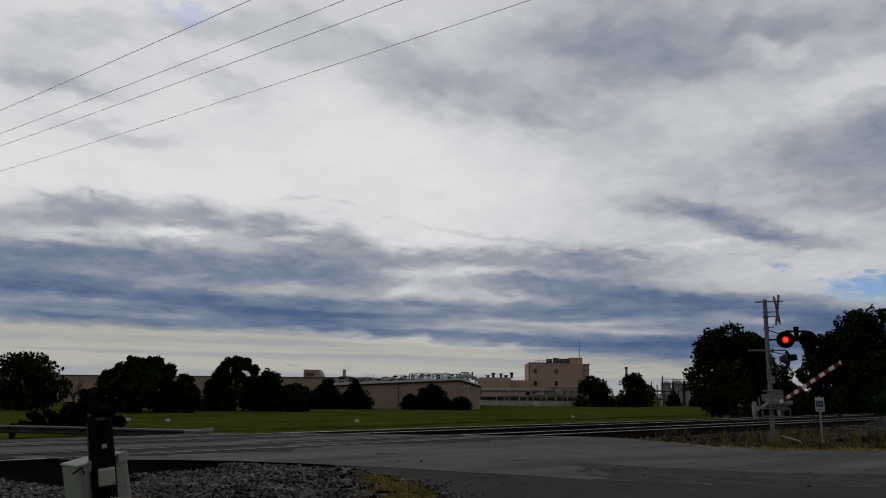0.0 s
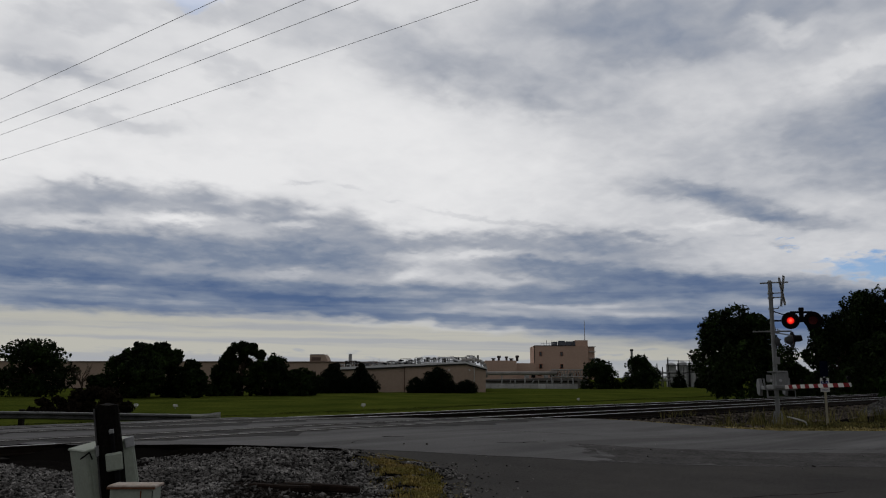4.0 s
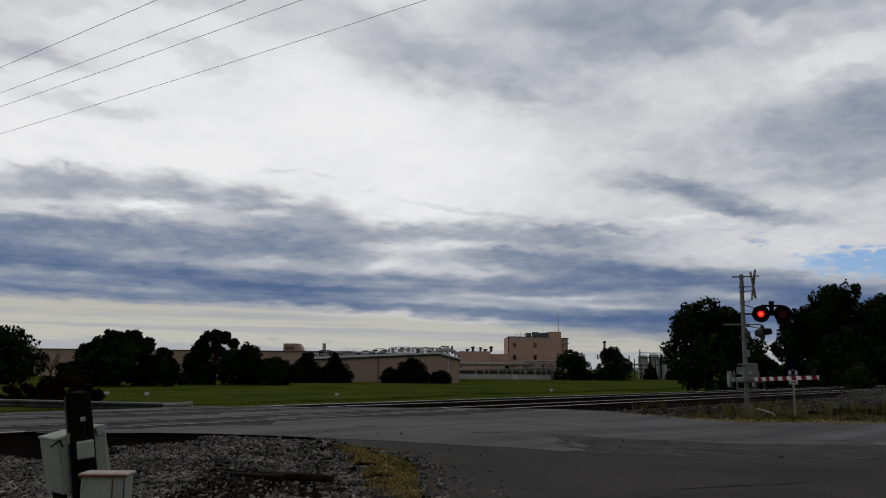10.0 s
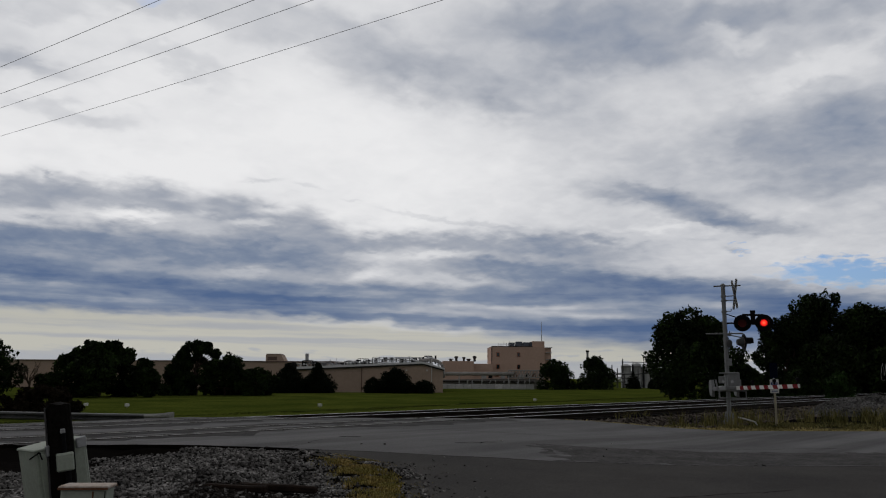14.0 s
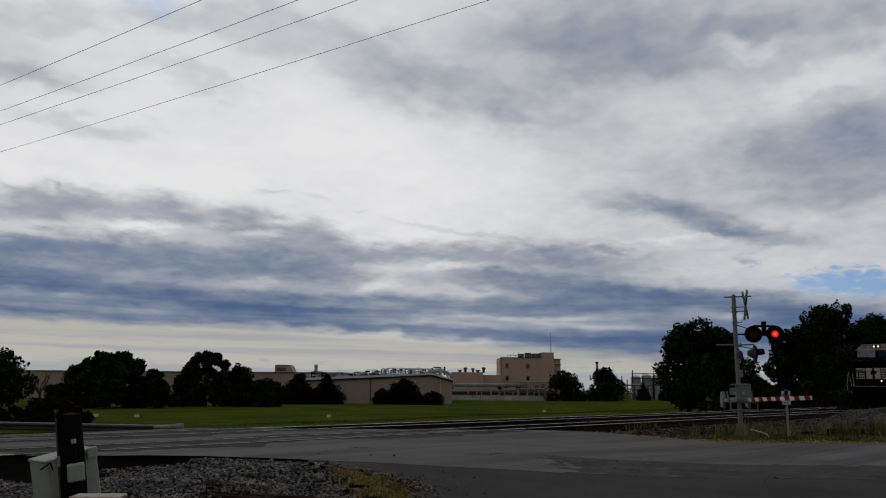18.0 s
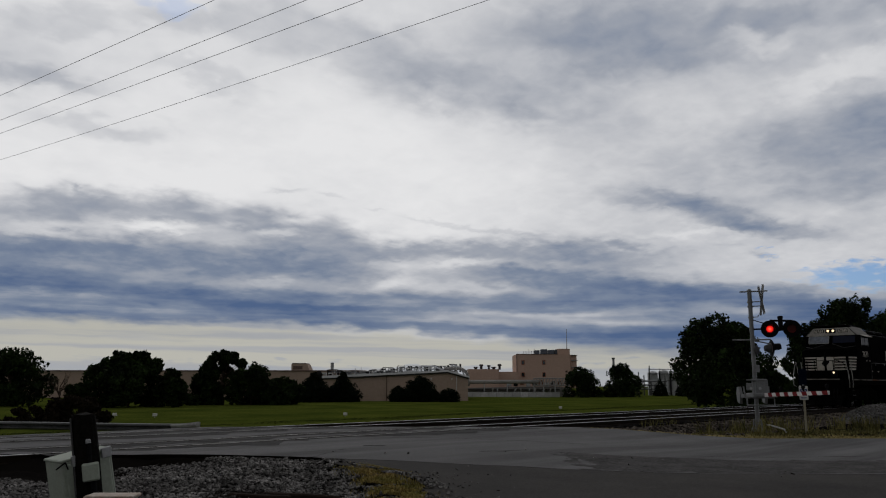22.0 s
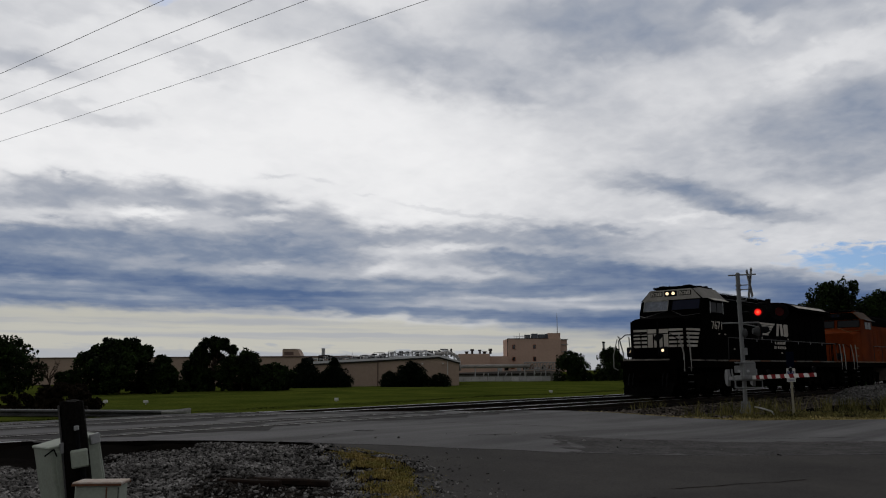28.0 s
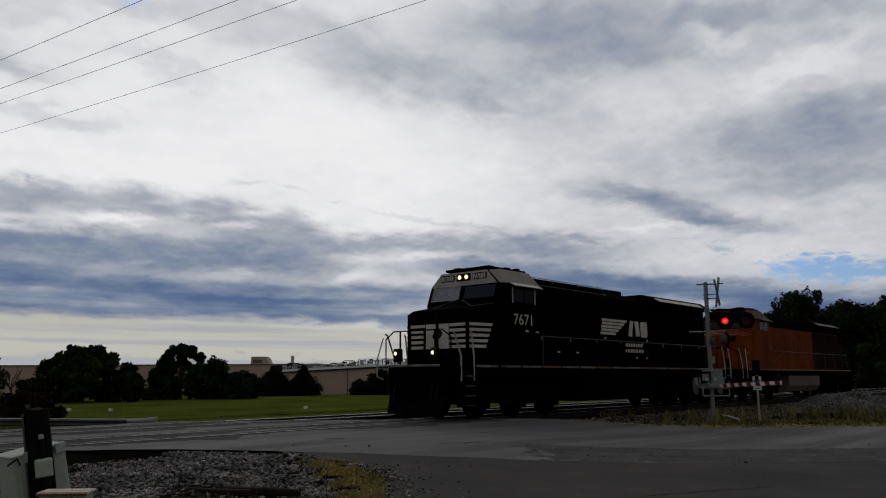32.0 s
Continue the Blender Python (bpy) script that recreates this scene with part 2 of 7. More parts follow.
    L(sky.outputs[0], skyc.inputs[6])
    skyc.inputs[7].default_value = (0.036, 0.050, 0.074, 1)
    for a, e, sa, se, tilt, amount in ((75.4, 6.85, 5.2, 0.92, -0.03, 0.95), (68.4, 8.7, 0.8, 0.22, -0.1, 0.4), (15.5, 26.8, 4.5, 1.7, 0.0, 0.7), (25.5, 25.5, 2.4, 0.7, 0.0, 0.4)):
        da = math_("MULTIPLY_ADD", az, 1 / sa, -a / sa)
        de = math_("MULTIPLY_ADD", az, -tilt / se, math_("MULTIPLY_ADD", plus(el, (fine_e, 2.6), (mid_e, 1.2)), 1 / se, (tilt * a - e) / se))
        gap = plus(math_("MULTIPLY_ADD", de, de, math_("MULTIPLY", da, da)), (fine, 2.6))
        gap = math_("SUBTRACT", 1.0, step_(gap, 0.1, 1.35))
        colour = mix_(math_("MULTIPLY", gap, amount), colour, skyc.outputs[2])
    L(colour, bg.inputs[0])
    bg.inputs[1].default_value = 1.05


build_world()
sun = new("sun", bpy.data.lights.new("sun", "SUN"))
sun.data.energy, sun.data.angle, sun.data.color = 0.37, radians(25), (1.0, 0.95, 0.88)
sun.matrix_world = look((0, 0, 60), Vector((0, 0, 60)) - Vector((math.sin(HEAD_SUN) * 0.79, math.cos(HEAD_SUN) * 0.79, 0.62)))


# ---- materials ----
MATS = {}


def mat(name, col, rough=0.8, metal=0.0, scale=4.0, var=0.25, fine=40.0, bump=0.2, col2=None, spec=0.4, emit=None, patch=0.5, island=0.0, bump_scale=None, rnd=0.0):
    """A surface: two colours blended by a coarse noise, speckled by a fine one, with a fine relief."""
    if name in MATS:
        return MATS[name]
    m = bpy.data.materials.new(name)
    m.use_nodes = True
    nt = m.node_tree
    N, L = nt.nodes.new, nt.links.new
    b = nt.nodes["Principled BSDF"]
    b.inputs["Roughness"].default_value, b.inputs["Metallic"].default_value = rough, metal
    b.inputs["Specular IOR Level"].default_value = spec
    tc = N("ShaderNodeTexCoord")
    n1, n2 = N("ShaderNodeTexNoise"), N("ShaderNodeTexNoise")
    for n, s, d in ((n1, scale, 5.0), (n2, fine, 3.0)):
        n.inputs["Scale"].default_value, n.inputs["Detail"].default_value = s, d
        n.inputs["Roughness"].default_value = 0.6
        L(tc.outputs["Object"], n.inputs["Vector"])
    ramp = N("ShaderNodeMapRange")
    ramp.inputs[1].default_value, ramp.inputs[2].default_value = 0.5 - patch * 0.35, 0.5 + patch * 0.35
    L(n1.outputs[0], ramp.inputs[0])
    mx = N("ShaderNodeMix")
    mx.data_type = "RGBA"
    c2 = col2 or tuple(min(1, c * (1 - var)) for c in col)
    mx.inputs[6].default_value, mx.inputs[7].default_value = (*col, 1), (*c2, 1)
    L(ramp.outputs[0], mx.inputs[0])
    grain = N("ShaderNodeMapRange")
    grain.inputs[1].default_value, grain.inputs[2].default_value = 0.25, 0.75
    grain.inputs[3].default_value, grain.inputs[4].default_value = 1 - var, 1 + var
    L(n2.outputs[0], grain.inputs[0])
    sc = N("ShaderNodeVectorMath")
    sc.operation = "SCALE"
    L(mx.outputs[2], sc.inputs[0])
    L(grain.outputs[0], sc.inputs["Scale"])
    col_out = sc.outputs[0]
    if island or rnd:
        src = N("ShaderNodeNewGeometry").outputs["Random Per Island"] if island else N("ShaderNodeObjectInfo").outputs["Random"]
        amt = island or rnd
        mr = N("ShaderNodeMapRange")
        mr.inputs[3].default_value, mr.inputs[4].default_value = 1 - amt, 1 + amt
        L(src, mr.inputs[0])
        s2 = N("ShaderNodeVectorMath")
        s2.operation = "SCALE"
        L(col_out, s2.inputs[0])
        L(mr.outputs[0], s2.inputs["Scale"])
        col_out = s2.outputs[0]
    L(col_out, b.inputs["Base Color"])
    if bump:
        bp = N("ShaderNodeBump")
        bp.inputs["Strength"].default_value, bp.inputs["Distance"].default_value = bump, bump_scale or 0.4 / fine
        L(n2.outputs[0], bp.inputs["Height"])
        L(bp.outputs[0], b.inputs["Normal"])
    if emit:
        b.inputs["Emission Color"].default_value, b.inputs["Emission Strength"].default_value = (*emit[0], 1), emit[1]
    MATS[name] = m
    return m


ASPHALT = mat("worn_asphalt", (0.118, 0.116, 0.119), 0.85, scale=0.35, var=0.22, fine=30, bump=0.5, col2=(0.092, 0.091, 0.094), spec=0.08)
APRON = mat("dark_asphalt", (0.054, 0.050, 0.047), 0.9, scale=0.5, var=0.3, fine=25, bump=0.6, col2=(0.035, 0.033, 0.032), spec=0.08)
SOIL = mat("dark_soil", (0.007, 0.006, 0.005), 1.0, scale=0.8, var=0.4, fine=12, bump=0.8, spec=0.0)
GRASS = mat("mown_grass", (0.082, 0.098, 0.017), 1.0, scale=0.14, var=0.42, fine=3.0, bump=0.6, col2=(0.038, 0.054, 0.009), bump_scale=0.05, spec=0.0)
STONE = mat("ballast_stone", (0.235, 0.226, 0.218), 0.9, scale=2.0, var=0.3, fine=30, bump=0.5, col2=(0.045, 0.042, 0.04), island=1.0, spec=0.08)
DARKSTONE = mat("dark_crushed_stone", (0.16, 0.155, 0.15), 0.9, scale=0.6, var=0.3, fine=12, bump=0.5, col2=(0.07, 0.068, 0.066), island=0.6, spec=0.05)
RAILTOP = mat("polished_rail_steel", (0.46, 0.46, 0.47), 0.42, 1.0, scale=3, var=0.1, fine=60, bump=0.05)
RAILWEB = mat("rusted_rail_steel", (0.018, 0.013, 0.010), 0.85, 0.2, scale=6, var=0.3, fine=50, spec=0.08)
TIE = mat("creosoted_wood", (0.012, 0.010, 0.009), 0.95, scale=3, var=0.35, fine=30, bump=0.6, spec=0.08)
TAN = mat("tan_metal_cladding", (0.44, 0.335, 0.265), 0.75, scale=0.15, var=0.08, fine=2.0, bump=0.1, col2=(0.38, 0.29, 0.235), spec=0.08)
PINK = mat("pinkish_tan_render", (0.53, 0.375, 0.30), 0.85, scale=0.2, var=0.08, fine=2.0, bump=0.1, spec=0.08)
ROOFW = mat("pale_metal_roof", (0.72, 0.73, 0.75), 0.6, 0.0, scale=0.3, var=0.1, fine=3)
PIPEPAINT = mat("weathered_pale_paint", (0.34, 0.325, 0.31), 0.7, scale=0.5, var=0.25, fine=4, bump=0.1, spec=0.2)
GALV = mat("galvanised_steel", (0.42, 0.43, 0.44), 0.5, 0.7, scale=3, var=0.18, fine=30, bump=0.1)
ALUM = mat("dull_aluminium", (0.215, 0.222, 0.226), 0.6, 0.3, scale=4, var=0.2, fine=30, bump=0.1)
DULLGREY = mat("dull_grey_paint", (0.06, 0.062, 0.064), 0.7, 0.1, scale=5, var=0.2, fine=30, bump=0.1, spec=0.2)
BLACKP = mat("black_paint", (0.006, 0.006, 0.007), 0.6, scale=2, var=0.3, fine=20, bump=0.05, spec=0.06)
WHITEP = mat("white_paint", (0.64, 0.64, 0.62), 0.6, scale=3, var=0.12, fine=25, bump=0.1)
REDP = mat("red_reflective_paint", (0.17, 0.007, 0.009), 0.75, spec=0.08, scale=3, var=0.15, fine=25, bump=0.05)
GREENBOX = mat("grey_green_paint", (0.33, 0.37, 0.31), 0.6, scale=3, var=0.12, fine=30, bump=0.08, col2=(0.27, 0.30, 0.25))
RUST = mat("rust", (0.16, 0.07, 0.035), 0.9, scale=9, var=0.4, fine=60)
DARKWOOD = mat("tarred_timber", (0.014, 0.011, 0.009), 0.9, scale=5, var=0.4, fine=40, bump=0.7, spec=0.08)
# lit clumps and dark crown interiors are put into the colour as random patches
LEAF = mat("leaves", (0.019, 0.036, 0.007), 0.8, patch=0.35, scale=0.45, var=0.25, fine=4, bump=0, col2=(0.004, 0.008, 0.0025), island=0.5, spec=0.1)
GREENBUSH = mat("bright_bush_leaves", (0.022, 0.050, 0.010), 0.8, scale=1.2, var=0.3, fine=6, bump=0, col2=(0.015, 0.034, 0.007), island=0.4, spec=0.1)
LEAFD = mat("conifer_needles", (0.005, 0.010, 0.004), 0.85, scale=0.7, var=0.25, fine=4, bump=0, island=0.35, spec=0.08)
WEED = mat("dry_weeds", (0.42, 0.33, 0.12), 0.9, scale=1.5, var=0.3, fine=8, bump=0, col2=(0.17, 0.15, 0.045), island=0.5, spec=0.2)
TALLWEED = mat("tall_dry_weeds", (0.23, 0.20, 0.07), 0.9, scale=1.5, var=0.3, fine=8, bump=0, col2=(0.05, 0.055, 0.018), island=0.5, spec=0.1)
YELLOWGRASS = mat("yellowed_grass", (0.33, 0.24, 0.085), 0.95, scale=2.2, var=0.35, fine=8, bump=0, col2=(0.17, 0.16, 0.042), island=0.6, spec=0.1)
LONGGRASS = mat("long_dark_grass", (0.052, 0.066, 0.011), 0.95, scale=0.3, var=0.3, fine=4, bump=0, col2=(0.02, 0.03, 0.006), island=0.3, spec=0.05)
BARK = mat("bark", (0.06, 0.045, 0.035), 0.95, scale=5, var=0.4, fine=20, bump=0.6, spec=0.08)
GLASS = mat("dark_window_glass", (0.02, 0.022, 0.025), 0.08, scale=2, var=0.1, fine=10, bump=0, spec=0.8)
WIREM = mat("wire", (0.40, 0.40, 0.41), 0.7, 0.0, scale=2, var=0.1, fine=10, bump=0)
RED_LIT = mat("lit_red_lens", (0.6, 0.02, 0.01), 0.4, scale=30, var=0.1, fine=80, emit=((1.0, 0.03, 0.012), 1.3))
RED_OFF = mat("unlit_red_lens", (0.14, 0.006, 0.005), 0.3, scale=30, var=0.1, fine=80, spec=0.3)
LAMPW = mat("lit_headlight", (0.9, 0.85, 0.7), 0.4, scale=30, var=0.05, fine=80, emit=((1.0, 0.74, 0.44), 1.25))


def lens_glow(m, ring):
    """A lamp behind ribbed glass: hottest at the middle, dimmer towards the rim."""
    nt = m.node_tree
    N, L = nt.nodes.new, nt.links.new
    b = nt.nodes["Principled BSDF"]
    tc, flat, ln = N("ShaderNodeTexCoord"), N("ShaderNodeVectorMath"), N("ShaderNodeVectorMath")
    flat.operation, ln.operation = "MULTIPLY", "LENGTH"
    flat.inputs[1].default_value = (0, 1, 1)
    L(tc.outputs["Object"], flat.inputs[0])
    L(flat.outputs[0], ln.inputs[0])
    mr = N("ShaderNodeMapRange")
    mr.interpolation_type = "SMOOTHSTEP"
    mr.inputs[2].default_value, mr.inputs[3].default_value, mr.inputs[4].default_value = ring, 1.0, 0.0
    L(ln.outputs["Value"], mr.inputs[0])
    ramp = N("ShaderNodeValToRGB")
    L(mr.outputs[0], ramp.inputs[0])
    ramp.color_ramp.elements[0].color = (0.42, 0.004, 0.004, 1)
    ramp.color_ramp.elements[1].color = (1.0, 0.11, 0.05, 1)
    mid = ramp.color_ramp.elements.new(0.45)
    mid.color = (0.95, 0.022, 0.012, 1)
    L(ramp.outputs[0], b.inputs["Emission Color"])


lens_glow(RED_LIT, 0.13)
BLUE = mat("blue_sign_paint", (0.02, 0.045, 0.15), 0.5, scale=5, var=0.1, fine=30, bump=0)
CONCRETE = mat("pale_concrete", (0.40, 0.39, 0.37), 0.9, scale=0.5, var=0.15, fine=6, bump=0.3)


# ---- building helpers ----
def part(name, bm, material, parent=None, label="", at=None, smooth=False):
    """Links a bmesh as one mesh object, under a thing or a part."""
    me = bpy.data.meshes.new(name)
    bm.to_mesh(me)
    bm.free()
    for m in (material if isinstance(material, (list, tuple)) else [material]):
        me.materials.append(m)
    if smooth:
        me.polygons.foreach_set("use_smooth", [True] * len(me.polygons))
    ob = new(name, me)
    if parent:
        ob.parent = parent
    if at is not None:
        ob.matrix_basis = at
    return tagged(ob, label)


def thing(name, label, category, at=None, group="", kind=""):
    ob = new(name)
    ob.empty_display_size = 0.2
    if at is not None:
        ob.matrix_basis = at
    return tagged(ob, label, category, group, kind)


def box(bm, c, s, bevel=0.0, rot=None, mi=0):
    """A box of size s about c, its edges rounded."""
    m = Matrix.Translation(c) @ (rot or Matrix()) @ Matrix.Diagonal((*s, 1))
    g = bmesh.ops.create_cube(bm, size=1.0, matrix=m)
    vs = g["verts"]
    fs = {f for v in vs for f in v.link_faces}
    for f in fs:
        f.material_index = mi
    if bevel:
        es = list({e for v in vs for e in v.link_edges})
        bmesh.ops.bevel(bm, geom=es, offset=bevel, segments=1, affect="EDGES", profile=0.5, clamp_overlap=True)
    return bm


def rod(bm, a, b, r, r2=None, seg=10, mi=0, caps=True):
    """A round bar from a to b."""
    a, b = Vector(a), Vector(b)
    d = b - a
    q = d.to_track_quat("Z", "Y").to_matrix().to_4x4()
    m = Matrix.Translation((a + b) / 2) @ q
    g = bmesh.ops.create_cone(bm, cap_ends=caps, segments=seg, radius1=r, radius2=r if r2 is None else r2, depth=d.length, matrix=m)
    for f in {f for v in g["verts"] for f in v.link_faces}:
        f.material_index = mi
    return bm


def pipe(bm, pts, r, seg=8, mi=0):
    """A bent round bar through points."""
    for a, b in zip(pts[:-1], pts[1:]):
        rod(bm, a, b, r, seg=seg, mi=mi)
    return bm


def prism(bm, outline, depth, m=None, mi=0):
    """An outline in x, z pushed out along +y by depth."""
    m = m or Matrix()
    a = [bm.verts.new(m @ Vector((x, 0, z))) for x, z in outline]
    b = [bm.verts.new(m @ Vector((x, depth, z))) for x, z in outline]
    n = len(a)
    fs = [bm.faces.new(a), bm.faces.new(b[::-1])]
    for i in range(n):
        fs.append(bm.faces.new((a[i], b[i], b[(i + 1) % n], a[(i + 1) % n])))
    for f in fs:
        f.material_index = mi
    bmesh.ops.recalc_face_normals(bm, faces=fs)
    return bm


def B():
    return bmesh.new()


def mesh_from(name, verts, faces, material, parent=None, label="", smooth=False):
    me = bpy.data.meshes.new(name)
    me.from_pydata(verts, [], faces)
    for m in (material if isinstance(material, (list, tuple)) else [material]):
        me.materials.append(m)
    if smooth:
        me.polygons.foreach_set("use_smooth", [True] * len(me.polygons))
    me.update()
    ob = new(name, me)
    if parent:
        ob.parent = parent
    return tagged(ob, label)


# ---- ground, road, tracks ----
# s runs away from the eye across the road, r along the road to the far left
HEAD = radians(46.2)
FW = Vector((math.sin(HEAD), math.cos(HEAD), 0))
RT = Vector((math.cos(HEAD), -math.sin(HEAD), 0))
RS = Vector((0.71, 0.704, 0))
RR = Vector((-0.704, 0.71, 0))
ROAD_NEAR, ROAD_FAR = 15.6, 25.9
TRACKS = (17.15, 21.25)
GAUGE = 1.505


def seen_at(u, d, z):
    """A place u to the right of the line of sight, d ahead, at height z."""
    return Vector((0, 0, z)) + FW * d + RT * u


def ease(a, b, v):
    v = min(1, max(0, (v - a) / (b - a)))
    return v * v * (3 - 2 * v)


def road_z(x, y):
    """The road climbs to the tracks and falls behind them."""
    k = ease(17, 24, x * RS.x + y * RS.y)
    return -0.37 + 0.365 * ease(6.5 + 4.0 * k, 14.5 + k, y) - 0.75 * ease(23.0, 28.5, y) - 1.05 * ease(28.5, 42, y)


def ground_z(x, y):
    s, r = x * RS.x + y * RS.y, x * RR.x + y * RR.y
    onroad = ease(ROAD_NEAR - 1.4, ROAD_NEAR - 0.3, s) * (1 - ease(ROAD_FAR + 0.2, ROAD_FAR + 1.6, s))
    z = -0.40 + 0.02 * ease(9, 13, y) - 0.12 * ease(12.8, 14.0, y)
    z -= 1.30 * ease(23.4, 34, y)
    z += 0.5 * ease(150, 260, x * RT.x + y * RT.y + 60) * ease(60, 140, y)
    z += 0.05 * noise.noise((x * 0.35, y * 0.35, 0)) * (1 - onroad)
    z += 0.3 * ease(60, 115, x * FW.x + y * FW.y) * ease(30, 45, y)
    if y > 30:
        z += 0.25 * noise.noise((x * 0.03, y * 0.03, 4))
    if s < 15.4:
        z -= 0.14 * ease(-0.5, -1.3, r - 0.07 * (s - 11))
    if 12 < s < 16:
        fill = ease(4.4, 2.2, r) * ease(12.6, 14.4, s)
        z += (road_z(x, y) - 0.035 - z) * fill
    rz = road_z(x, y) - 0.06
    if y < 9 and s < ROAD_NEAR:
        rz = -0.43
    return z * (1 - onroad) + min(rz, 9) * onroad


def axis(lo, hi, fine_lo, fine_hi, fine_step, grow=1.25):
    vals, v, st = [], fine_lo, fine_step
    while v < fine_hi:
        vals.append(v)
        v += fine_step
    a, st = fine_hi, fine_step
    while a < hi:
        vals.append(a)
        st *= grow
        a += st
    vals.append(hi)
    a, st, left = fine_lo, fine_step, []
    while a > lo:
        st *= grow
        a -= st
        left.append(max(a, lo))
    return left[::-1] + vals


def sheet(name, xs, ys, zf, material, label, category, parent=None):
    nx, ny = len(xs), len(ys)
    verts = [(x, y, zf(x, y)) for y in ys for x in xs]
    faces = [(j * nx + i, j * nx + i + 1, (j + 1) * nx + i + 1, (j + 1) * nx + i) for j in range(ny - 1) for i in range(nx - 1)]
    return tagged(mesh_from(name, verts, faces, material, parent, smooth=True), label, category, kind="structure")


def ground_material():
    """Grass over the field; bare dark soil and cinders round the tracks."""
    m = GRASS.copy()
    m.name = "ground_cover"
    nt = m.node_tree
    N, L = nt.nodes.new, nt.links.new
    b = nt.nodes["Principled BSDF"]
    grass = b.inputs["Base Color"].links[0].from_socket
    tc = N("ShaderNodeTexCoord")
    sep = N("ShaderNodeSeparateXYZ")
    L(tc.outputs["Object"], sep.inputs[0])
    nz = N("ShaderNodeTexNoise")
    nz.inputs["Scale"].default_value, nz.inputs["Detail"].default_value = 0.6, 6
    L(tc.outputs["Object"], nz.inputs["Vector"])
    ad = N("ShaderNodeMath")
    ad.operation = "MULTIPLY_ADD"
    ad.inputs[1].default_value = 3.0
    L(nz.outputs[0], ad.inputs[0])
    L(sep.outputs[1], ad.inputs[2])
    edge = N("ShaderNodeMapRange")
    edge.inputs[1].default_value, edge.inputs[2].default_value = 25.2, 26.2
    L(ad.outputs[0], edge.inputs[0])
    soil = N("ShaderNodeMix")
    soil.data_type = "RGBA"
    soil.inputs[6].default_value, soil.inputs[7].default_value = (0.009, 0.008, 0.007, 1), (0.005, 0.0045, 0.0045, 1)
    L(nz.outputs[0], soil.inputs[0])
    mx = N("ShaderNodeMix")
    mx.data_type = "RGBA"
    L(edge.outputs[0], mx.inputs[0])
    L(soil.outputs[2], mx.inputs[6])
    L(grass, mx.inputs[7])
    L(mx.outputs[2], b.inputs["Base Color"])
    return m


gx = axis(-2600, 2600, -14, 62, 0.9)
gy = axis(-2600, 2600, -6, 36, 0.6)
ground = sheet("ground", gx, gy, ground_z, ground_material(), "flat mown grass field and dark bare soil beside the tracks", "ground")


def strip(name, s0, s1, r0, r1, n_s, n_r, zf, material, label, category, thick=0.10, edge=0.0):
    """A paved slab laid between two lines along the road, with a ragged edge and a thickness."""
    verts, faces = [], []
    for j in range(n_r + 1):
        r = r0 + (r1 - r0) * j / n_r
        w0 = edge * noise.noise((r * 0.9, 3.0, 0)) + edge * 0.6 * noise.noise((r * 2.7, 9.0, 0))
        w1 = edge * noise.noise((r * 0.9, 17.0, 0)) + edge * 0.6 * noise.noise((r * 2.7, 29.0, 0))
        for i in range(n_s + 1):
            s = (s0 + w0) + (s1 + w1 - s0 - w0) * i / n_s
            p = RS * s + RR * r
            z = zf(p.x, p.y)
            verts.append((p.x, p.y, z))
    n = n_s + 1
    top = len(verts)
    for j in range(n_r):
        for i in range(n_s):
            a = j * n + i
            faces.append((a, a + n, a + n + 1, a + 1))
    verts += [(x, y, z - thick) for x, y, z in verts]
    for j in range(n_r):
        for a in (j * n, j * n + n_s):
            faces.append((a, a + n, a + n + top, a + top))
    for i in range(n_s):
        for a in (i, n_r * n + i):
            faces.append((a, a + 1, a + 1 + top, a + top))
    ob = mesh_from(name, verts, faces, [material, SOIL], smooth=False)
    for p in ob.data.polygons[n_r * n_s:]:
        p.material_index = 1
    return tagged(ob, label, category, kind="structure")


def crack_road_material():
    m = ASPHALT.copy()
    m.name = "cracked_road_asphalt"
    nt = m.node_tree
    N, L = nt.nodes.new, nt.links.new
    b = nt.nodes["Principled BSDF"]
    src = b.inputs["Base Color"].links[0].from_socket
    tc = N("ShaderNodeTexCoord")
    mp = N("ShaderNodeMapping")
    mp.inputs["Rotation"].default_value = (0, 0, radians(45))
    mp.inputs["Scale"].default_value = (0.07, 1.1, 1)
    L(tc.outputs["Object"], mp.inputs[0])
    n = N("ShaderNodeTexNoise")
    n.inputs["Scale"].default_value, n.inputs["Detail"].default_value = 1.0, 7.0
    L(mp.outputs[0], n.inputs["Vector"])
    r = N("ShaderNodeMapRange")
    r.inputs[1].default_value, r.inputs[2].default_value = 0.38, 0.62
    r.inputs[3].default_value, r.inputs[4].default_value = 0.74, 1.26
    L(n.outputs[0], r.inputs[0])
    sc = N("ShaderNodeVectorMath")
    sc.operation = "SCALE"
    L(src, sc.inputs[0])
    L(r.outputs[0], sc.inputs["Scale"])
    L(sc.outputs[0], b.inputs["Base Color"])
    return m


road = strip("road", ROAD_NEAR, ROAD_FAR, -90, 60, 14, 260, lambda x, y: road_z(x, y), crack_road_material(),
             "worn grey asphalt road rising over a railway crossing", "road", thick=0.28, edge=0.12)
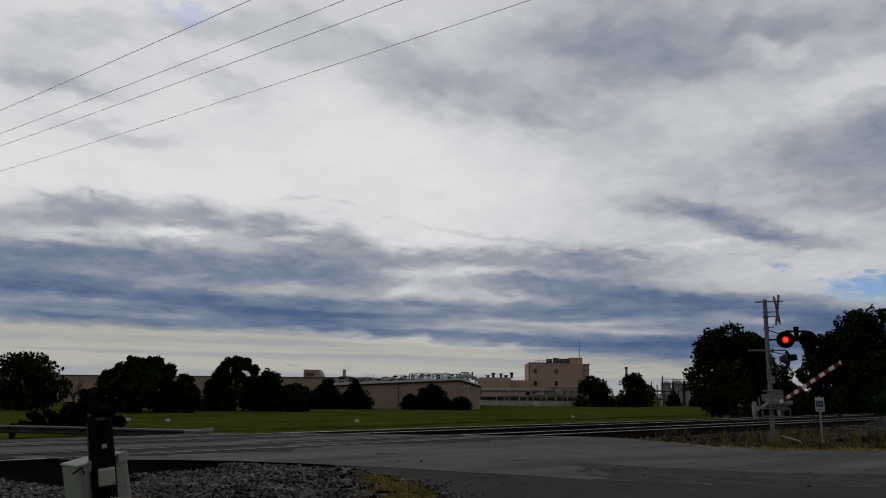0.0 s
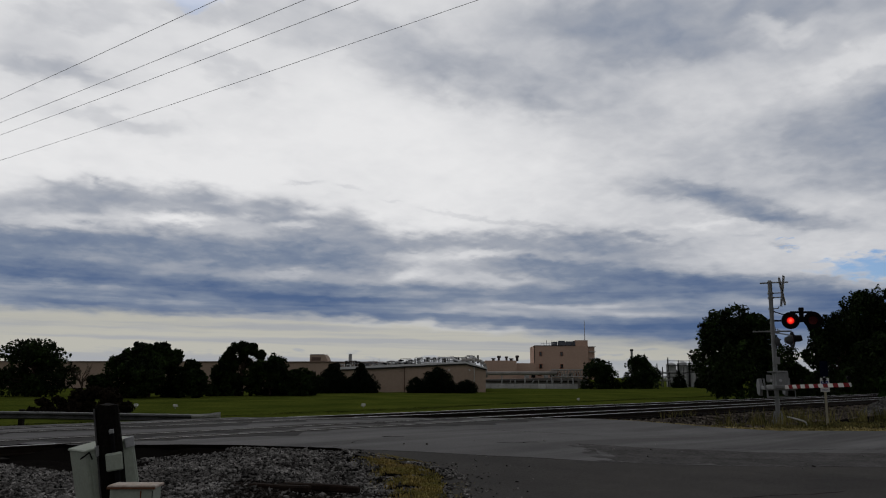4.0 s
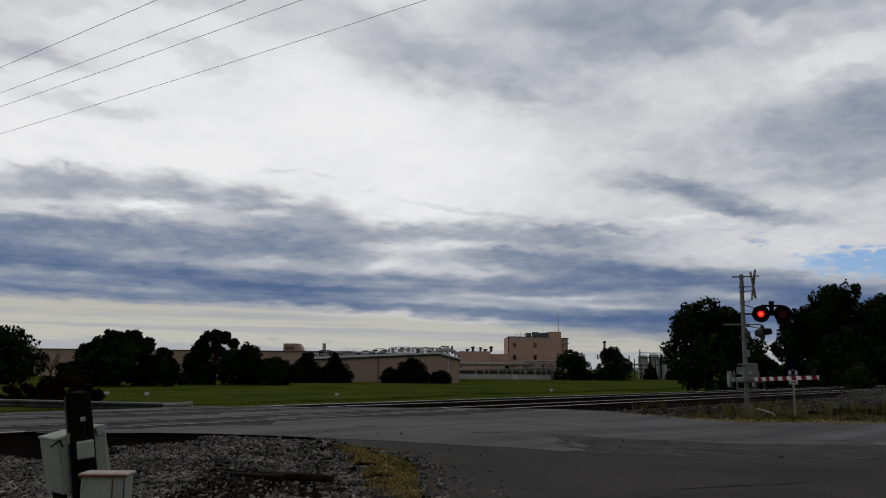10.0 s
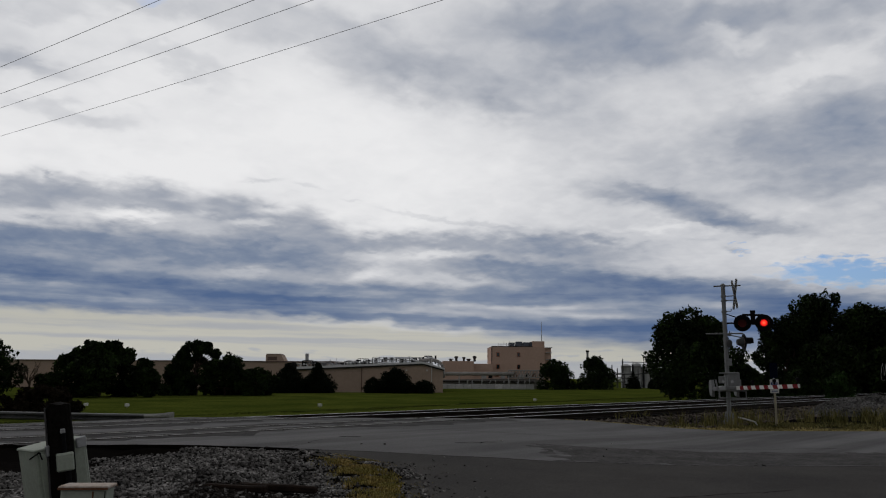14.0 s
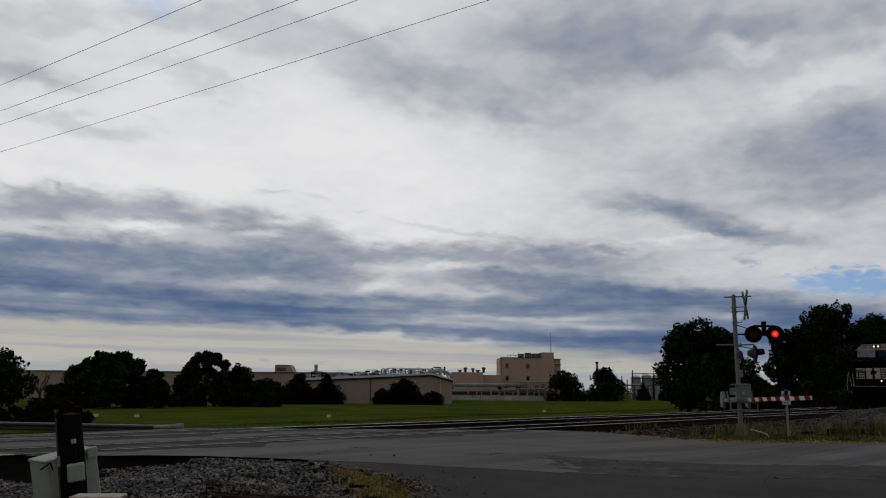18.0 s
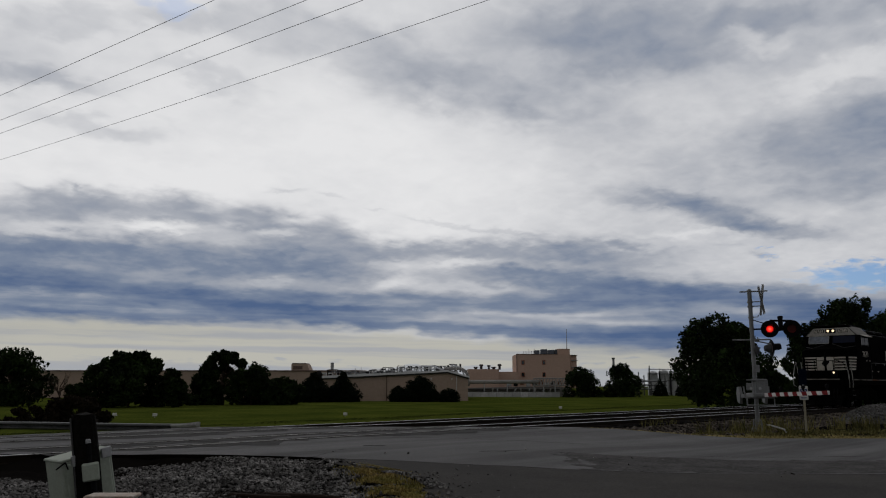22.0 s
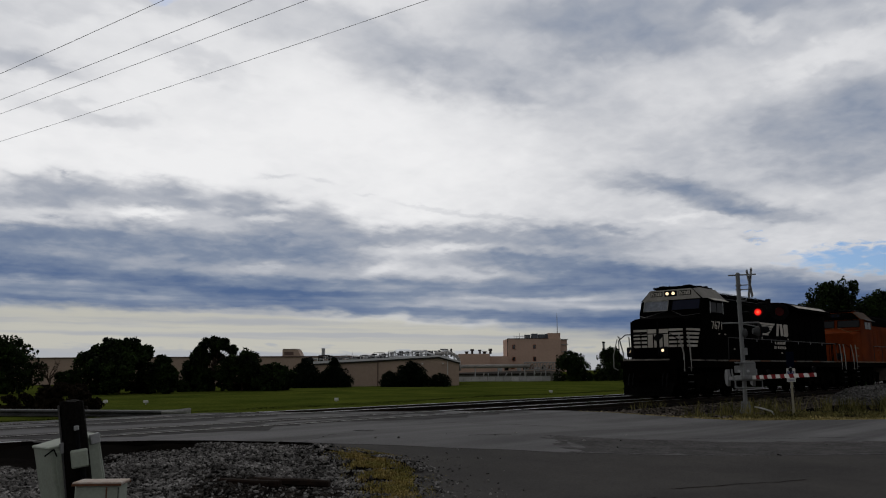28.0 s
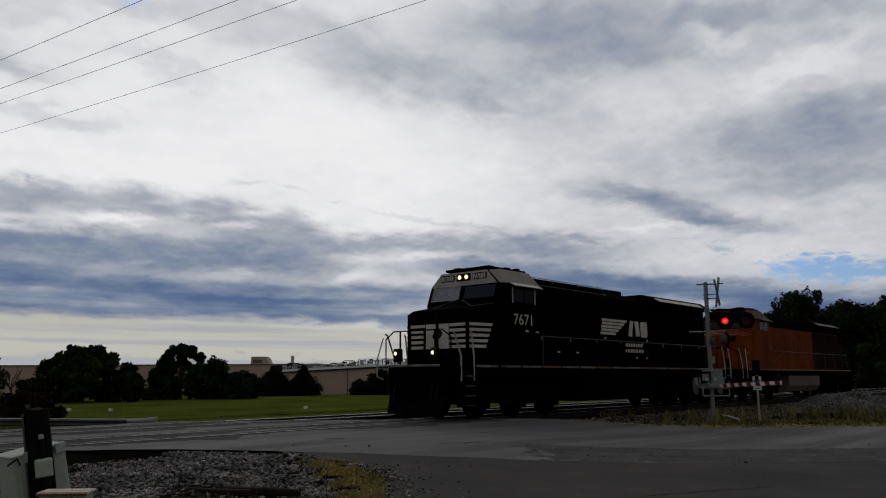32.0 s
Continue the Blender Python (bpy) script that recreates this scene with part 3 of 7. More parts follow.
# broken patch of rough asphalt along the near side of the road
def seam_z(x, y):
    """A thin worn overlay that feathers out into the road and the side street."""
    s, r = x * RS.x + y * RS.y, x * RR.x + y * RR.y
    k = min(ease(15.2, 15.9, s), ease(18.9, 17.9, s), ease(-1.2, -4.0, r))
    return road_z(x, y) - 0.022 + 0.032 * k + 0.012 * noise.noise((x * 2.3, y * 2.3, 0)) + 0.010 * noise.noise((x * 7, y * 7, 0))


seam = strip("pavement", 15.1, 19.0, -34, -1.0, 40, 360, seam_z, mat("crumbled_asphalt", (0.088, 0.085, 0.085), 0.95, scale=1.8, var=0.4, fine=14, bump=0.9, spec=0.05, col2=(0.050, 0.048, 0.048)),
             "broken dark asphalt seam along the road edge", "pavement", thick=0.02, edge=0.1)


def apron_z(x, y):
    return road_z(x, y) - 0.004 - 0.02 * ease(14.2, 12.5, x * RS.x + y * RS.y)


def apron_edge(s):
    """How far the side street's asphalt reaches to the left; it widens into the road."""
    e = 0.07 * (max(s, 5) - 11) + 0.18 * noise.noise((s * 0.9, 2, 0)) + 0.1 * noise.noise((s * 3.1, 5, 0))
    return e + 1.75 * ease(13.6, 15.2, s)


def build_apron():
    """The side street on which the eye stands, with its ragged left edge."""
    verts, faces, n = [], [], 60
    ss = [-30 + 46.1 * j / 240 for j in range(241)]
    for s in ss:
        left = apron_edge(s)
        for i in range(n + 1):
            r = left + (-60 - left) * (i / n) ** 1.6
            p = RS * s + RR * r
            verts.append((p.x, p.y, apron_z(p.x, p.y)))
    for j in range(240):
        for i in range(n):
            a = j * (n + 1) + i
            faces.append((a, a + 1, a + n + 2, a + n + 1))
    return tagged(mesh_from("road", verts, faces, APRON, smooth=True), "dark patched asphalt of a side street joining the road", "road", kind="structure")


build_apron()


def rail_profile():
    return [(-0.07, 0), (0.07, 0), (0.07, 0.018), (0.012, 0.04), (0.012, 0.13), (0.036, 0.142), (0.036, 0.168), (0.026, 0.175),
            (-0.026, 0.175), (-0.036, 0.168), (-0.036, 0.142), (-0.012, 0.13), (-0.012, 0.04), (-0.07, 0.018)]


RAILDULL = mat("dirty_rail_head", (0.27, 0.265, 0.26), 0.5, 0.9, scale=2, var=0.4, fine=30, bump=0.1, spec=0.2)


def build_rail(y, parent):
    """One long steel rail, polished on its head, dull where the road dirties it."""
    prof = rail_profile()
    n = len(prof)
    c0, c1 = (ROAD_NEAR - y * RS.y) / RS.x, (ROAD_FAR - y * RS.y) / RS.x
    for x0, x1, head in ((-140, c0, RAILTOP), (c0, c1, RAILDULL), (c1, 420, RAILTOP)):
        bm = B()
        a = [bm.verts.new((x0, y + px, pz - 0.168)) for px, pz in prof]
        b = [bm.verts.new((x1, y + px, pz - 0.168)) for px, pz in prof]
        for i in range(n):
            f = bm.faces.new((a[i], a[(i + 1) % n], b[(i + 1) % n], b[i]))
            f.material_index = 0 if 6 <= i <= 8 else 1
        bmesh.ops.recalc_face_normals(bm, faces=bm.faces[:])
        part("rail", bm, [head, RAILWEB], parent, "steel rail with a polished head" if head is RAILTOP else "dirty rail set in the road")


def in_crossing(x, y):
    s = x * RS.x + y * RS.y
    return ROAD_NEAR - 0.2 < s < ROAD_FAR + 0.2


def build_tracks():
    for k, yc in enumerate(TRACKS):
        tr = thing("railway_track", "railway track of steel rails on dark timber ties and ballast", "railway track", group="parallel tracks", kind="structure")
        for sgn in (-1, 1):
            build_rail(yc + sgn * GAUGE / 2, tr)
        # ties: the near ones as pieces, the far ones joined
        me = None
        far = B()
        x = -60.0
        while x < 240:
            if not in_crossing(x, yc):
                if -12 < x < 60:
                    if me is None:
                        bm = B()
                        box(bm, (0, 0, -0.27), (0.23, 2.6, 0.19), 0.012)
                        first = part("tie", bm, TIE, tr)
                        first.matrix_basis = pose(x, yc, 0)
                        me = first.data
                    else:
                        o = new("tie", me)
                        o.parent = tr
                        o.matrix_basis = pose(x, yc + random.uniform(-0.05, 0.05), 0, 0, 0, random.uniform(-1, 1))
                else:
                    box(far, (x, yc, -0.27), (0.23, 2.6, 0.19))
            x += 0.53
        tagged(part("tie_row", far, TIE, tr), kind="stuff")
        # dark flangeways beside the rails where the road crosses
        for sgn in (-1, 1):
            for off in (-0.105, 0.105):
                yy = yc + sgn * GAUGE / 2 + off
                bm = B()
                x0, x1 = (ROAD_NEAR - yy * RS.y) / RS.x, (ROAD_FAR - yy * RS.y) / RS.x
                box(bm, ((x0 + x1) / 2, yy, -0.001), (x1 - x0, 0.125, 0.006))
                part("flangeway", bm, SOIL, tr, "dark flangeway groove")
    # ballast bed: a low trapezoid that carries both tracks
    bm = B()
    outline = [(13.6, -0.52), (15.2, -0.24), (23.0, -0.24), (24.7, -0.62)]
    for x0, x1 in ((-140, None), (None, 420)):
        vs = []
        for end in (0, 1):
            row = []
            for y, z in outline:
                if end == 0:
                    x = x0 if x0 is not None else (ROAD_FAR + 0.1 - y * RS.y) / RS.x
                else:
                    x = x1 if x1 is not None else (ROAD_NEAR - 0.1 - y * RS.y) / RS.x
                row.append(bm.verts.new((x, y, z)))
            vs.append(row)
        for i in range(3):
            bm.faces.new((vs[0][i], vs[1][i], vs[1][i + 1], vs[0][i + 1]))
        for row in vs:
            bm.faces.new(row)
    bmesh.ops.recalc_face_normals(bm, faces=bm.faces[:])
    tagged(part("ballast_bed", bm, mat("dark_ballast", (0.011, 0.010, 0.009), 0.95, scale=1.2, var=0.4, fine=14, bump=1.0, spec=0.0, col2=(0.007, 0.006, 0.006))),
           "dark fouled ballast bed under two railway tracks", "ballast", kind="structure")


build_tracks()


def build_crossing_strips():
    """Dark worn strips of old crossing planks and tar beside each rail, patchy along the road."""
    worn = mat("tarred_crossing_strip", (0.030, 0.029, 0.030), 0.9, scale=1.3, var=0.35, fine=20, bump=0.6, col2=(0.060, 0.058, 0.058), spec=0.05)
    for yc in TRACKS:
        for sg in (-1, 1):
            for lo, hi, seed in ((-1.25, -0.06, 1), (0.06, 0.60, 7)):
                yr = yc + sg * GAUGE / 2
                verts, faces, n = [], [], 90
                x0, x1 = (ROAD_NEAR - yr * RS.y) / RS.x + 0.1, (ROAD_FAR - yr * RS.y) / RS.x - 0.1
                for i in range(n + 1):
                    x = x0 + (x1 - x0) * i / n
                    a = lo if lo > 0 else lo * max(0.14, 0.62 + 0.9 * noise.noise((x * 0.35, yr, seed)) + 0.4 * noise.noise((x * 1.7, yr, seed)))
                    c = hi if hi < 0 else hi * max(0.2, 0.62 + 0.9 * noise.noise((x * 0.35, yr, seed)) + 0.4 * noise.noise((x * 1.7, yr, seed)))
                    for y in (yr + a, yr + c):
                        verts.append((x, y, road_z(x, y) + 0.005))
                faces = [(2 * i, 2 * i + 2, 2 * i + 3, 2 * i + 1) for i in range(n)]
                mesh_from("crossing_strip", verts, faces, worn, road, "dark tarred strip beside a rail")


build_crossing_strips()


def build_cracks():
    """Dark sealed cracks that wander over the asphalt."""
    rng = np.random.default_rng(77)
    for s0, r0, ds, dr, n, w in ((15.45, 2.3, 1.7, -0.45, 14, 0.035), (17.6, -1.0, 0.5, -1.0, 8, 0.025), (18.8, -6, 0.6, -4.5, 20, 0.02), (20.5, 1.0, 0.3, -5.0, 22, 0.02),
                                 (11.5, -3.5, 0.8, -2.4, 16, 0.02), (9.2, -1.9, 1.6, -1.2, 14, 0.02), (17.93, 1.5, 0.16, -0.45, 7, 0.06)):
        pts = []
        for i in range(n + 1):
            s = s0 + ds * i / n + rng.normal() * 0.03
            r = r0 + dr * i / n + rng.normal() * 0.03
            p = RS * s + RR * r
            wob = w * rng.uniform(0.3, 1.1)
            for sg in (-1, 1):
                q = p + RS * (sg * wob)
                z = max(road_z(q.x, q.y), seam_z(q.x, q.y) if r < -1.0 and 15.1 < s < 19.0 else -9) if s > 14 else apron_z(q.x, q.y)
                pts.append((q.x, q.y, z + 0.005))
        f = [(2 * i, 2 * i + 1, 2 * i + 3, 2 * i + 2) for i in range(n)]
        mesh_from("crack", pts, f, SOIL, road, "dark sealed crack")


build_cracks()


# ---- trees ----
def leaf_cloud(rng, clumps, n, size, squash=1.0):
    """Leaf sprays scattered over clumps (centre, radius): verts and faces."""
    c = np.array([k[0] for k in clumps], float)
    rad = np.array([k[1] for k in clumps], float)
    pick = rng.choice(len(clumps), n, p=rad**2 / (rad**2).sum())
    d = rng.normal(size=(n, 3))
    d /= np.linalg.norm(d, axis=1, keepdims=True)
    rr = rng.uniform(0.35, 1.08, n) ** 0.5
    pos = c[pick] + d * (rad[pick] * rr)[:, None] * [1, 1, squash]
    a = rng.normal(size=(n, 3))
    a /= np.linalg.norm(a, axis=1, keepdims=True)
    b = np.cross(a, rng.normal(size=(n, 3)))
    b /= np.linalg.norm(b, axis=1, keepdims=True)
    sz = size * rng.uniform(0.55, 1.35, n)[:, None]
    up = np.cross(a, b)
    v = np.stack([pos - a * sz * 0.6, pos + b * sz * 0.34 + up * sz * 0.1, pos + a * sz * 0.6, pos - b * sz * 0.34 + up * sz * 0.1], 1).reshape(-1, 3)
    i = np.arange(n) * 4
    f = np.concatenate([np.stack([i, i + 1, i + 2], 1), np.stack([i, i + 2, i + 3], 1)])
    return v.tolist(), f.tolist()


def limb(bm, a, b, r0, r1, rng, steps=4):
    a, b = Vector(a), Vector(b)
    p, n = a, steps
    L = (b - a).length
    for i in range(1, n + 1):
        q = a.lerp(b, i / n) + Vector(rng.normal(size=3).tolist()) * L * 0.035 * (i < n)
        rod(bm, p, q, r0 + (r1 - r0) * (i - 1) / n, r0 + (r1 - r0) * i / n, seg=7, caps=False)
        p = q


def build_tree(name, base, height, width, label, seed, n=5200, size=0.5, bottom=0.12, shape="round", material=None, lobes=None, stems=1):
    """A broad-leaved tree: a tapered trunk, limbs, and leaf clumps round the limb ends."""
    rng = np.random.default_rng(seed)
    t = thing(name, label, "tree", Matrix.Translation(base))
    clumps = []
    if lobes is None:
        lobes = []
        k = 38
        for i in range(k):
            u = rng.uniform(-1, 1)
            ang = rng.uniform(0, 2 * math.pi)
            w = rng.uniform(0.25, 1.0) ** 0.6
            zz = bottom + (1 - bottom) * rng.uniform(0.04, 1.0)
            mid = (zz - bottom) / (1 - bottom)
            if bottom < 0.05:
                prof = math.sqrt(max(0.05, 1 - (max(0, mid - 0.12) / 0.9) ** 2))
            else:
                prof = math.sqrt(max(0.05, 1 - ((mid - 0.42) / 0.62) ** 2))
            lobes.append((math.cos(ang) * w * prof * 0.46, math.sin(ang) * w * prof * 0.46, zz * 0.90, rng.uniform(0.13, 0.20)))
    for lx, ly, lz, lr in lobes:
        clumps.append(((lx * width, ly * width, lz * height), lr * min(width, height * 1.15)))
        for _ in range(5):
            d = rng.normal(size=3)
            d /= np.linalg.norm(d)
            rr = lr * min(width, height * 1.15)
            clumps.append(((lx * width + d[0] * rr * 0.95, ly * width + d[1] * rr * 0.95, max(0.05 * height, lz * height + d[2] * rr * 0.8)), rr * rng.uniform(0.28, 0.5)))
    # loose sprays that break the outline
    for _ in range(70):
        lx, ly, lz, lr = lobes[rng.integers(len(lobes))]
        d = rng.normal(size=3) + [lx * 3.5, ly * 3.5, 0.45]
        d /= np.linalg.norm(d)
        rr = lr * min(width, height * 1.15)
        k = rng.uniform(0.95, 1.17)
        clumps.append(((lx * width + d[0] * rr * k, ly * width + d[1] * rr * k, max(0.04 * height, lz * height + d[2] * rr * k)), rng.uniform(0.02, 0.045) * width + 0.08))
    bm = B()
    for sidx in range(stems):
        off = Vector((rng.uniform(-0.5, 0.5), rng.uniform(-0.5, 0.5), 0)) * (0.12 * width if stems > 1 else 0)
        top = off + Vector((0, 0, height * 0.62))
        limb(bm, off - Vector((0, 0, 0.3)), top, 0.028 * height, 0.011 * height, rng, 5)
        for lx, ly, lz, lr in lobes[sidx::max(1, stems)][:16]:
            a = off + Vector((0, 0, height * min(0.58, 0.16 + 0.55 * lz * rng.uniform(0.5, 0.9))))
            limb(bm, a, (lx * width, ly * width, lz * height), 0.012 * height, 0.004 * height, rng, 3)
    part("trunk", bm, BARK, t, "dark bark")
    n = int(n * 3.4)
    v, f = leaf_cloud(rng, clumps, n, size * 0.85)
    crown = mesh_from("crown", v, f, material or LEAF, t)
    return t


def build_conifer(name, base, height, width, label, seed, n=4200, size=0.42, round_=0.0):
    """A dense clipped-looking evergreen: a short trunk and a cone of needle sprays."""
    rng = np.random.default_rng(seed)
    t = thing(name, label, "tree", Matrix.Translation(base))
    bm = B()
    rod(bm, (0, 0, -0.3), (0, 0, height * 0.8), 0.03 * height, 0.008 * height, seg=7)
    part("trunk", bm, BARK, t)
    clumps = []
    for i in range(46):
        zz = (i + 0.5) / 46
        prof = (1 - zz ** 1.5) ** (0.95 - 0.4 * round_) * (0.75 + 0.25 * min(1, zz * 6))
        for _ in range(3):
            ang = rng.uniform(0, 2 * math.pi)
            w = prof * width * 0.5 * rng.uniform(0.5, 1.05)
            clumps.append(((math.cos(ang) * w, math.sin(ang) * w, zz * height * 0.97), max(0.07 * width, prof * width * 0.19)))
    v, f = leaf_cloud(rng, clumps, n * 2, size * 0.75)
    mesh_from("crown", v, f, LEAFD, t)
    return t


def build_bare_tree(base, height, seed):
    """A dead tree: trunk and forking bare branches."""
    rng = np.random.default_rng(seed)
    t = thing("bare_tree", "leafless grey tree with thin forking branches", "tree", Matrix.Translation(base))
    bm = B()
    limb(bm, (0, 0, -0.3), (0, 0, height * 0.55), 0.14, 0.08, rng)
    part("trunk", bm, BARK, t)
    for i in range(9):
        bm = B()
        a = 2 * math.pi * i / 9 + rng.uniform(-0.3, 0.3)
        z0 = height * rng.uniform(0.3, 0.55)
        tip = Vector((math.cos(a) * height * rng.uniform(0.2, 0.42), math.sin(a) * height * rng.uniform(0.2, 0.42), height * rng.uniform(0.65, 1.0)))
        limb(bm, (0, 0, z0), tip, 0.07, 0.02, rng)
        for k in range(3):
            m = Vector((0, 0, z0)).lerp(tip, rng.uniform(0.4, 0.8))
            limb(bm, m, m + Vector((rng.normal() * 0.4, rng.normal() * 0.4, rng.uniform(0.3, 0.8))), 0.03, 0.012, rng, 2)
        part("branch", bm, BARK, t)
    return t


BRUSH = mat("dry_brush", (0.020, 0.014, 0.009), 0.95, scale=0.7, var=0.3, fine=4, bump=0, col2=(0.010, 0.009, 0.005), island=0.4, spec=0.05)
FIELD = -1.8


def on_field(u, d):
    p = seen_at(u, d, 0)
    return Vector((p.x, p.y, ground_z(p.x, p.y)))


build_tree("tree", on_field(-60.0, 110), 7.6, 10.4, "dark green tree with an open ragged crown", 11, n=2900, bottom=0.10)
build_tree("tree", on_field(-43.8, 110), 6.9, 15.0, "wide dark green tree with dense low foliage", 12, n=8500, bottom=0.04)
build_tree("tree", on_field(-37.3, 109), 5.0, 3.9, "small leafy tree beside a larger one", 13, n=1800, bottom=0.05)
build_tree("tree", on_field(-33.3, 120), 7.8, 7.5, "tree with an open umbrella-like crown on bare stems", 14, n=3000, size=0.4, stems=3,
           lobes=[(0.0, 0.05, 0.925, 0.10), (-0.06, -0.1, 0.89, 0.09), (0.06, 0.15, 0.89, 0.09), (-0.28, 0.0, 0.84, 0.085), (-0.12, 0.1, 0.92, 0.09), (0.10, -0.1, 0.93, 0.085), (0.26, 0.1, 0.87, 0.09), (0.0, 0.0, 0.84, 0.09), (0.36, 0.0, 0.77, 0.08), (-0.36, 0.0, 0.76, 0.075), (0.1, 0.3, 0.84, 0.09), (-0.1, -0.3, 0.86, 0.09), (0.20, -0.2, 0.80, 0.07), (-0.2, 0.2, 0.79, 0.07), (0.0, 0.0, 0.71, 0.07), (0.09, 0.0, 0.63, 0.055), (-0.10, 0.05, 0.66, 0.06)])
build_tree("bush", on_field(-35.7, 119), 5.9, 5.2, "dense dark bush under a tall tree", 15, n=2600, bottom=0.02)
build_tree("bush", on_field(-29.0, 119), 5.5, 8.5, "wide dense dark bush", 16, n=3600, bottom=0.02)
build_tree("bush", on_field(-24.2, 119), 3.7, 6.5, "low dense dark bush", 17, n=1600, bottom=0.02)
build_conifer("conifer", on_field(-23.1, 140), 5.0, 6.6, "dense dark evergreen with a pointed top", 21, round_=0.3)
build_conifer("conifer", on_field(-18.1, 140), 5.1, 5.8, "dense dark evergreen with a pointed top", 22)
build_conifer("conifer", on_field(-8.5, 140), 2.7, 3.6, "small dark evergreen bush before a shed", 23, n=1300, round_=0.8)
build_conifer("conifer", on_field(-4.7, 140), 4.3, 6.2, "rounded dark evergreen before a shed", 24, round_=1.0)
build_conifer("conifer", on_field(0.3, 140), 2.2, 4.2, "low rounded dark evergreen before a shed", 25, n=1300, round_=1.0)
build_tree("tree", on_field(33.3, 200), 7.0, 9.6, "round dark green tree beside the plant", 31, n=2600, size=0.5, bottom=0.03)
build_tree("tree", on_field(42.9, 200), 7.4, 11.5, "wide dark green tree beside the plant", 32, n=3000, size=0.5, bottom=0.03)
build_conifer("conifer", on_field(55.8, 210), 4.4, 4.0, "dark evergreen cone beside storage tanks", 33, n=900, size=0.5)
build_conifer("conifer", on_field(61.5, 210), 4.2, 3.4, "dark evergreen cone beside storage tanks", 34, n=900, size=0.5)
build_tree("tree", on_field(34.2, 100), 11.3, 11.4, "tall dense dark green tree behind the tracks", 41, n=9500, bottom=0.02, size=0.45)
build_tree("tree", on_field(48.2, 104), 11.4, 8.0, "dark green tree behind the tracks", 42, n=6000, bottom=0.02, size=0.45)
build_tree("tree", on_field(56.0, 113), 11.8, 9.0, "dark green tree behind the tracks", 47, n=5000, bottom=0.02, size=0.5)
build_tree("tree", on_field(55.0, 108), 15.8, 8.2, "tall dark tree standing over its neighbours", 43, n=6000, bottom=0.1, size=0.45)
build_tree("tree", on_field(59.0, 102), 12.2, 11.0, "dark green tree behind the tracks", 44, n=6500, bottom=0.02, size=0.45)
build_tree("tree", on_field(65.5, 104), 12.4, 10.0, "dark green tree behind the tracks", 45, n=6500, bottom=0.02, size=0.45)
build_tree("tree", on_field(72.5, 106), 12.2, 11.0, "dark green tree behind the tracks", 46, n=5000, bottom=0.02, size=0.5)
build_tree("bush", on_field(-27.6, 60), 2.2, 6.0, "low dark brown brushy thicket behind the guard rail", 51, n=2600, size=0.28, bottom=0.02, material=BRUSH)
build_tree("bush", on_field(-31.5, 62), 1.5, 5.0, "low dark brown brushy thicket behind the guard rail", 52, n=1600, size=0.28, bottom=0.02, material=BRUSH)
build_tree("bush", on_field(38.5, 203), 1.3, 9.0, "low bright green shrubs at the field edge", 57, n=900, size=0.4, bottom=0.02, material=GREENBUSH)
build_bare_tree(on_field(-50.2, 104), 4.6, 61)
build_tree("bush", on_field(32.6, 62), 2.2, 2.2, "bright green bush beside the tracks", 53, n=1800, size=0.25, bottom=0.02, material=GREENBUSH)
for k, (u, d, h, w) in enumerate(((40.5, 99, 4.2, 6.0), (47.2, 97, 4.6, 6.5), (51, 98, 7.8, 8.5), (57, 96, 5.5, 7.5), (63, 97, 5.0, 7.5), (69.5, 98, 5.5, 8.0))):
    build_tree("bush", on_field(u, d), h, w, "low dark bush under trees beside the tracks", 54 + k, n=2600, bottom=0.02)


# ---- the plant behind the field ----
def face_frame(u, d, z=0.0, turn=0.0):
    """A local frame: x to the right as seen from the road, y away, z up."""
    p = seen_at(u, d, z)
    return Matrix.Translation(p) @ Matrix.Rotation(-HEAD - radians(turn), 4, "Z")


def slab(name, label, x, y, z, sx, sy, sz, material, parent, bevel=0.03):
    bm = B()
    box(bm, (x, y, z), (sx, sy, sz), bevel)
    return part(name, bm, material, parent, label)


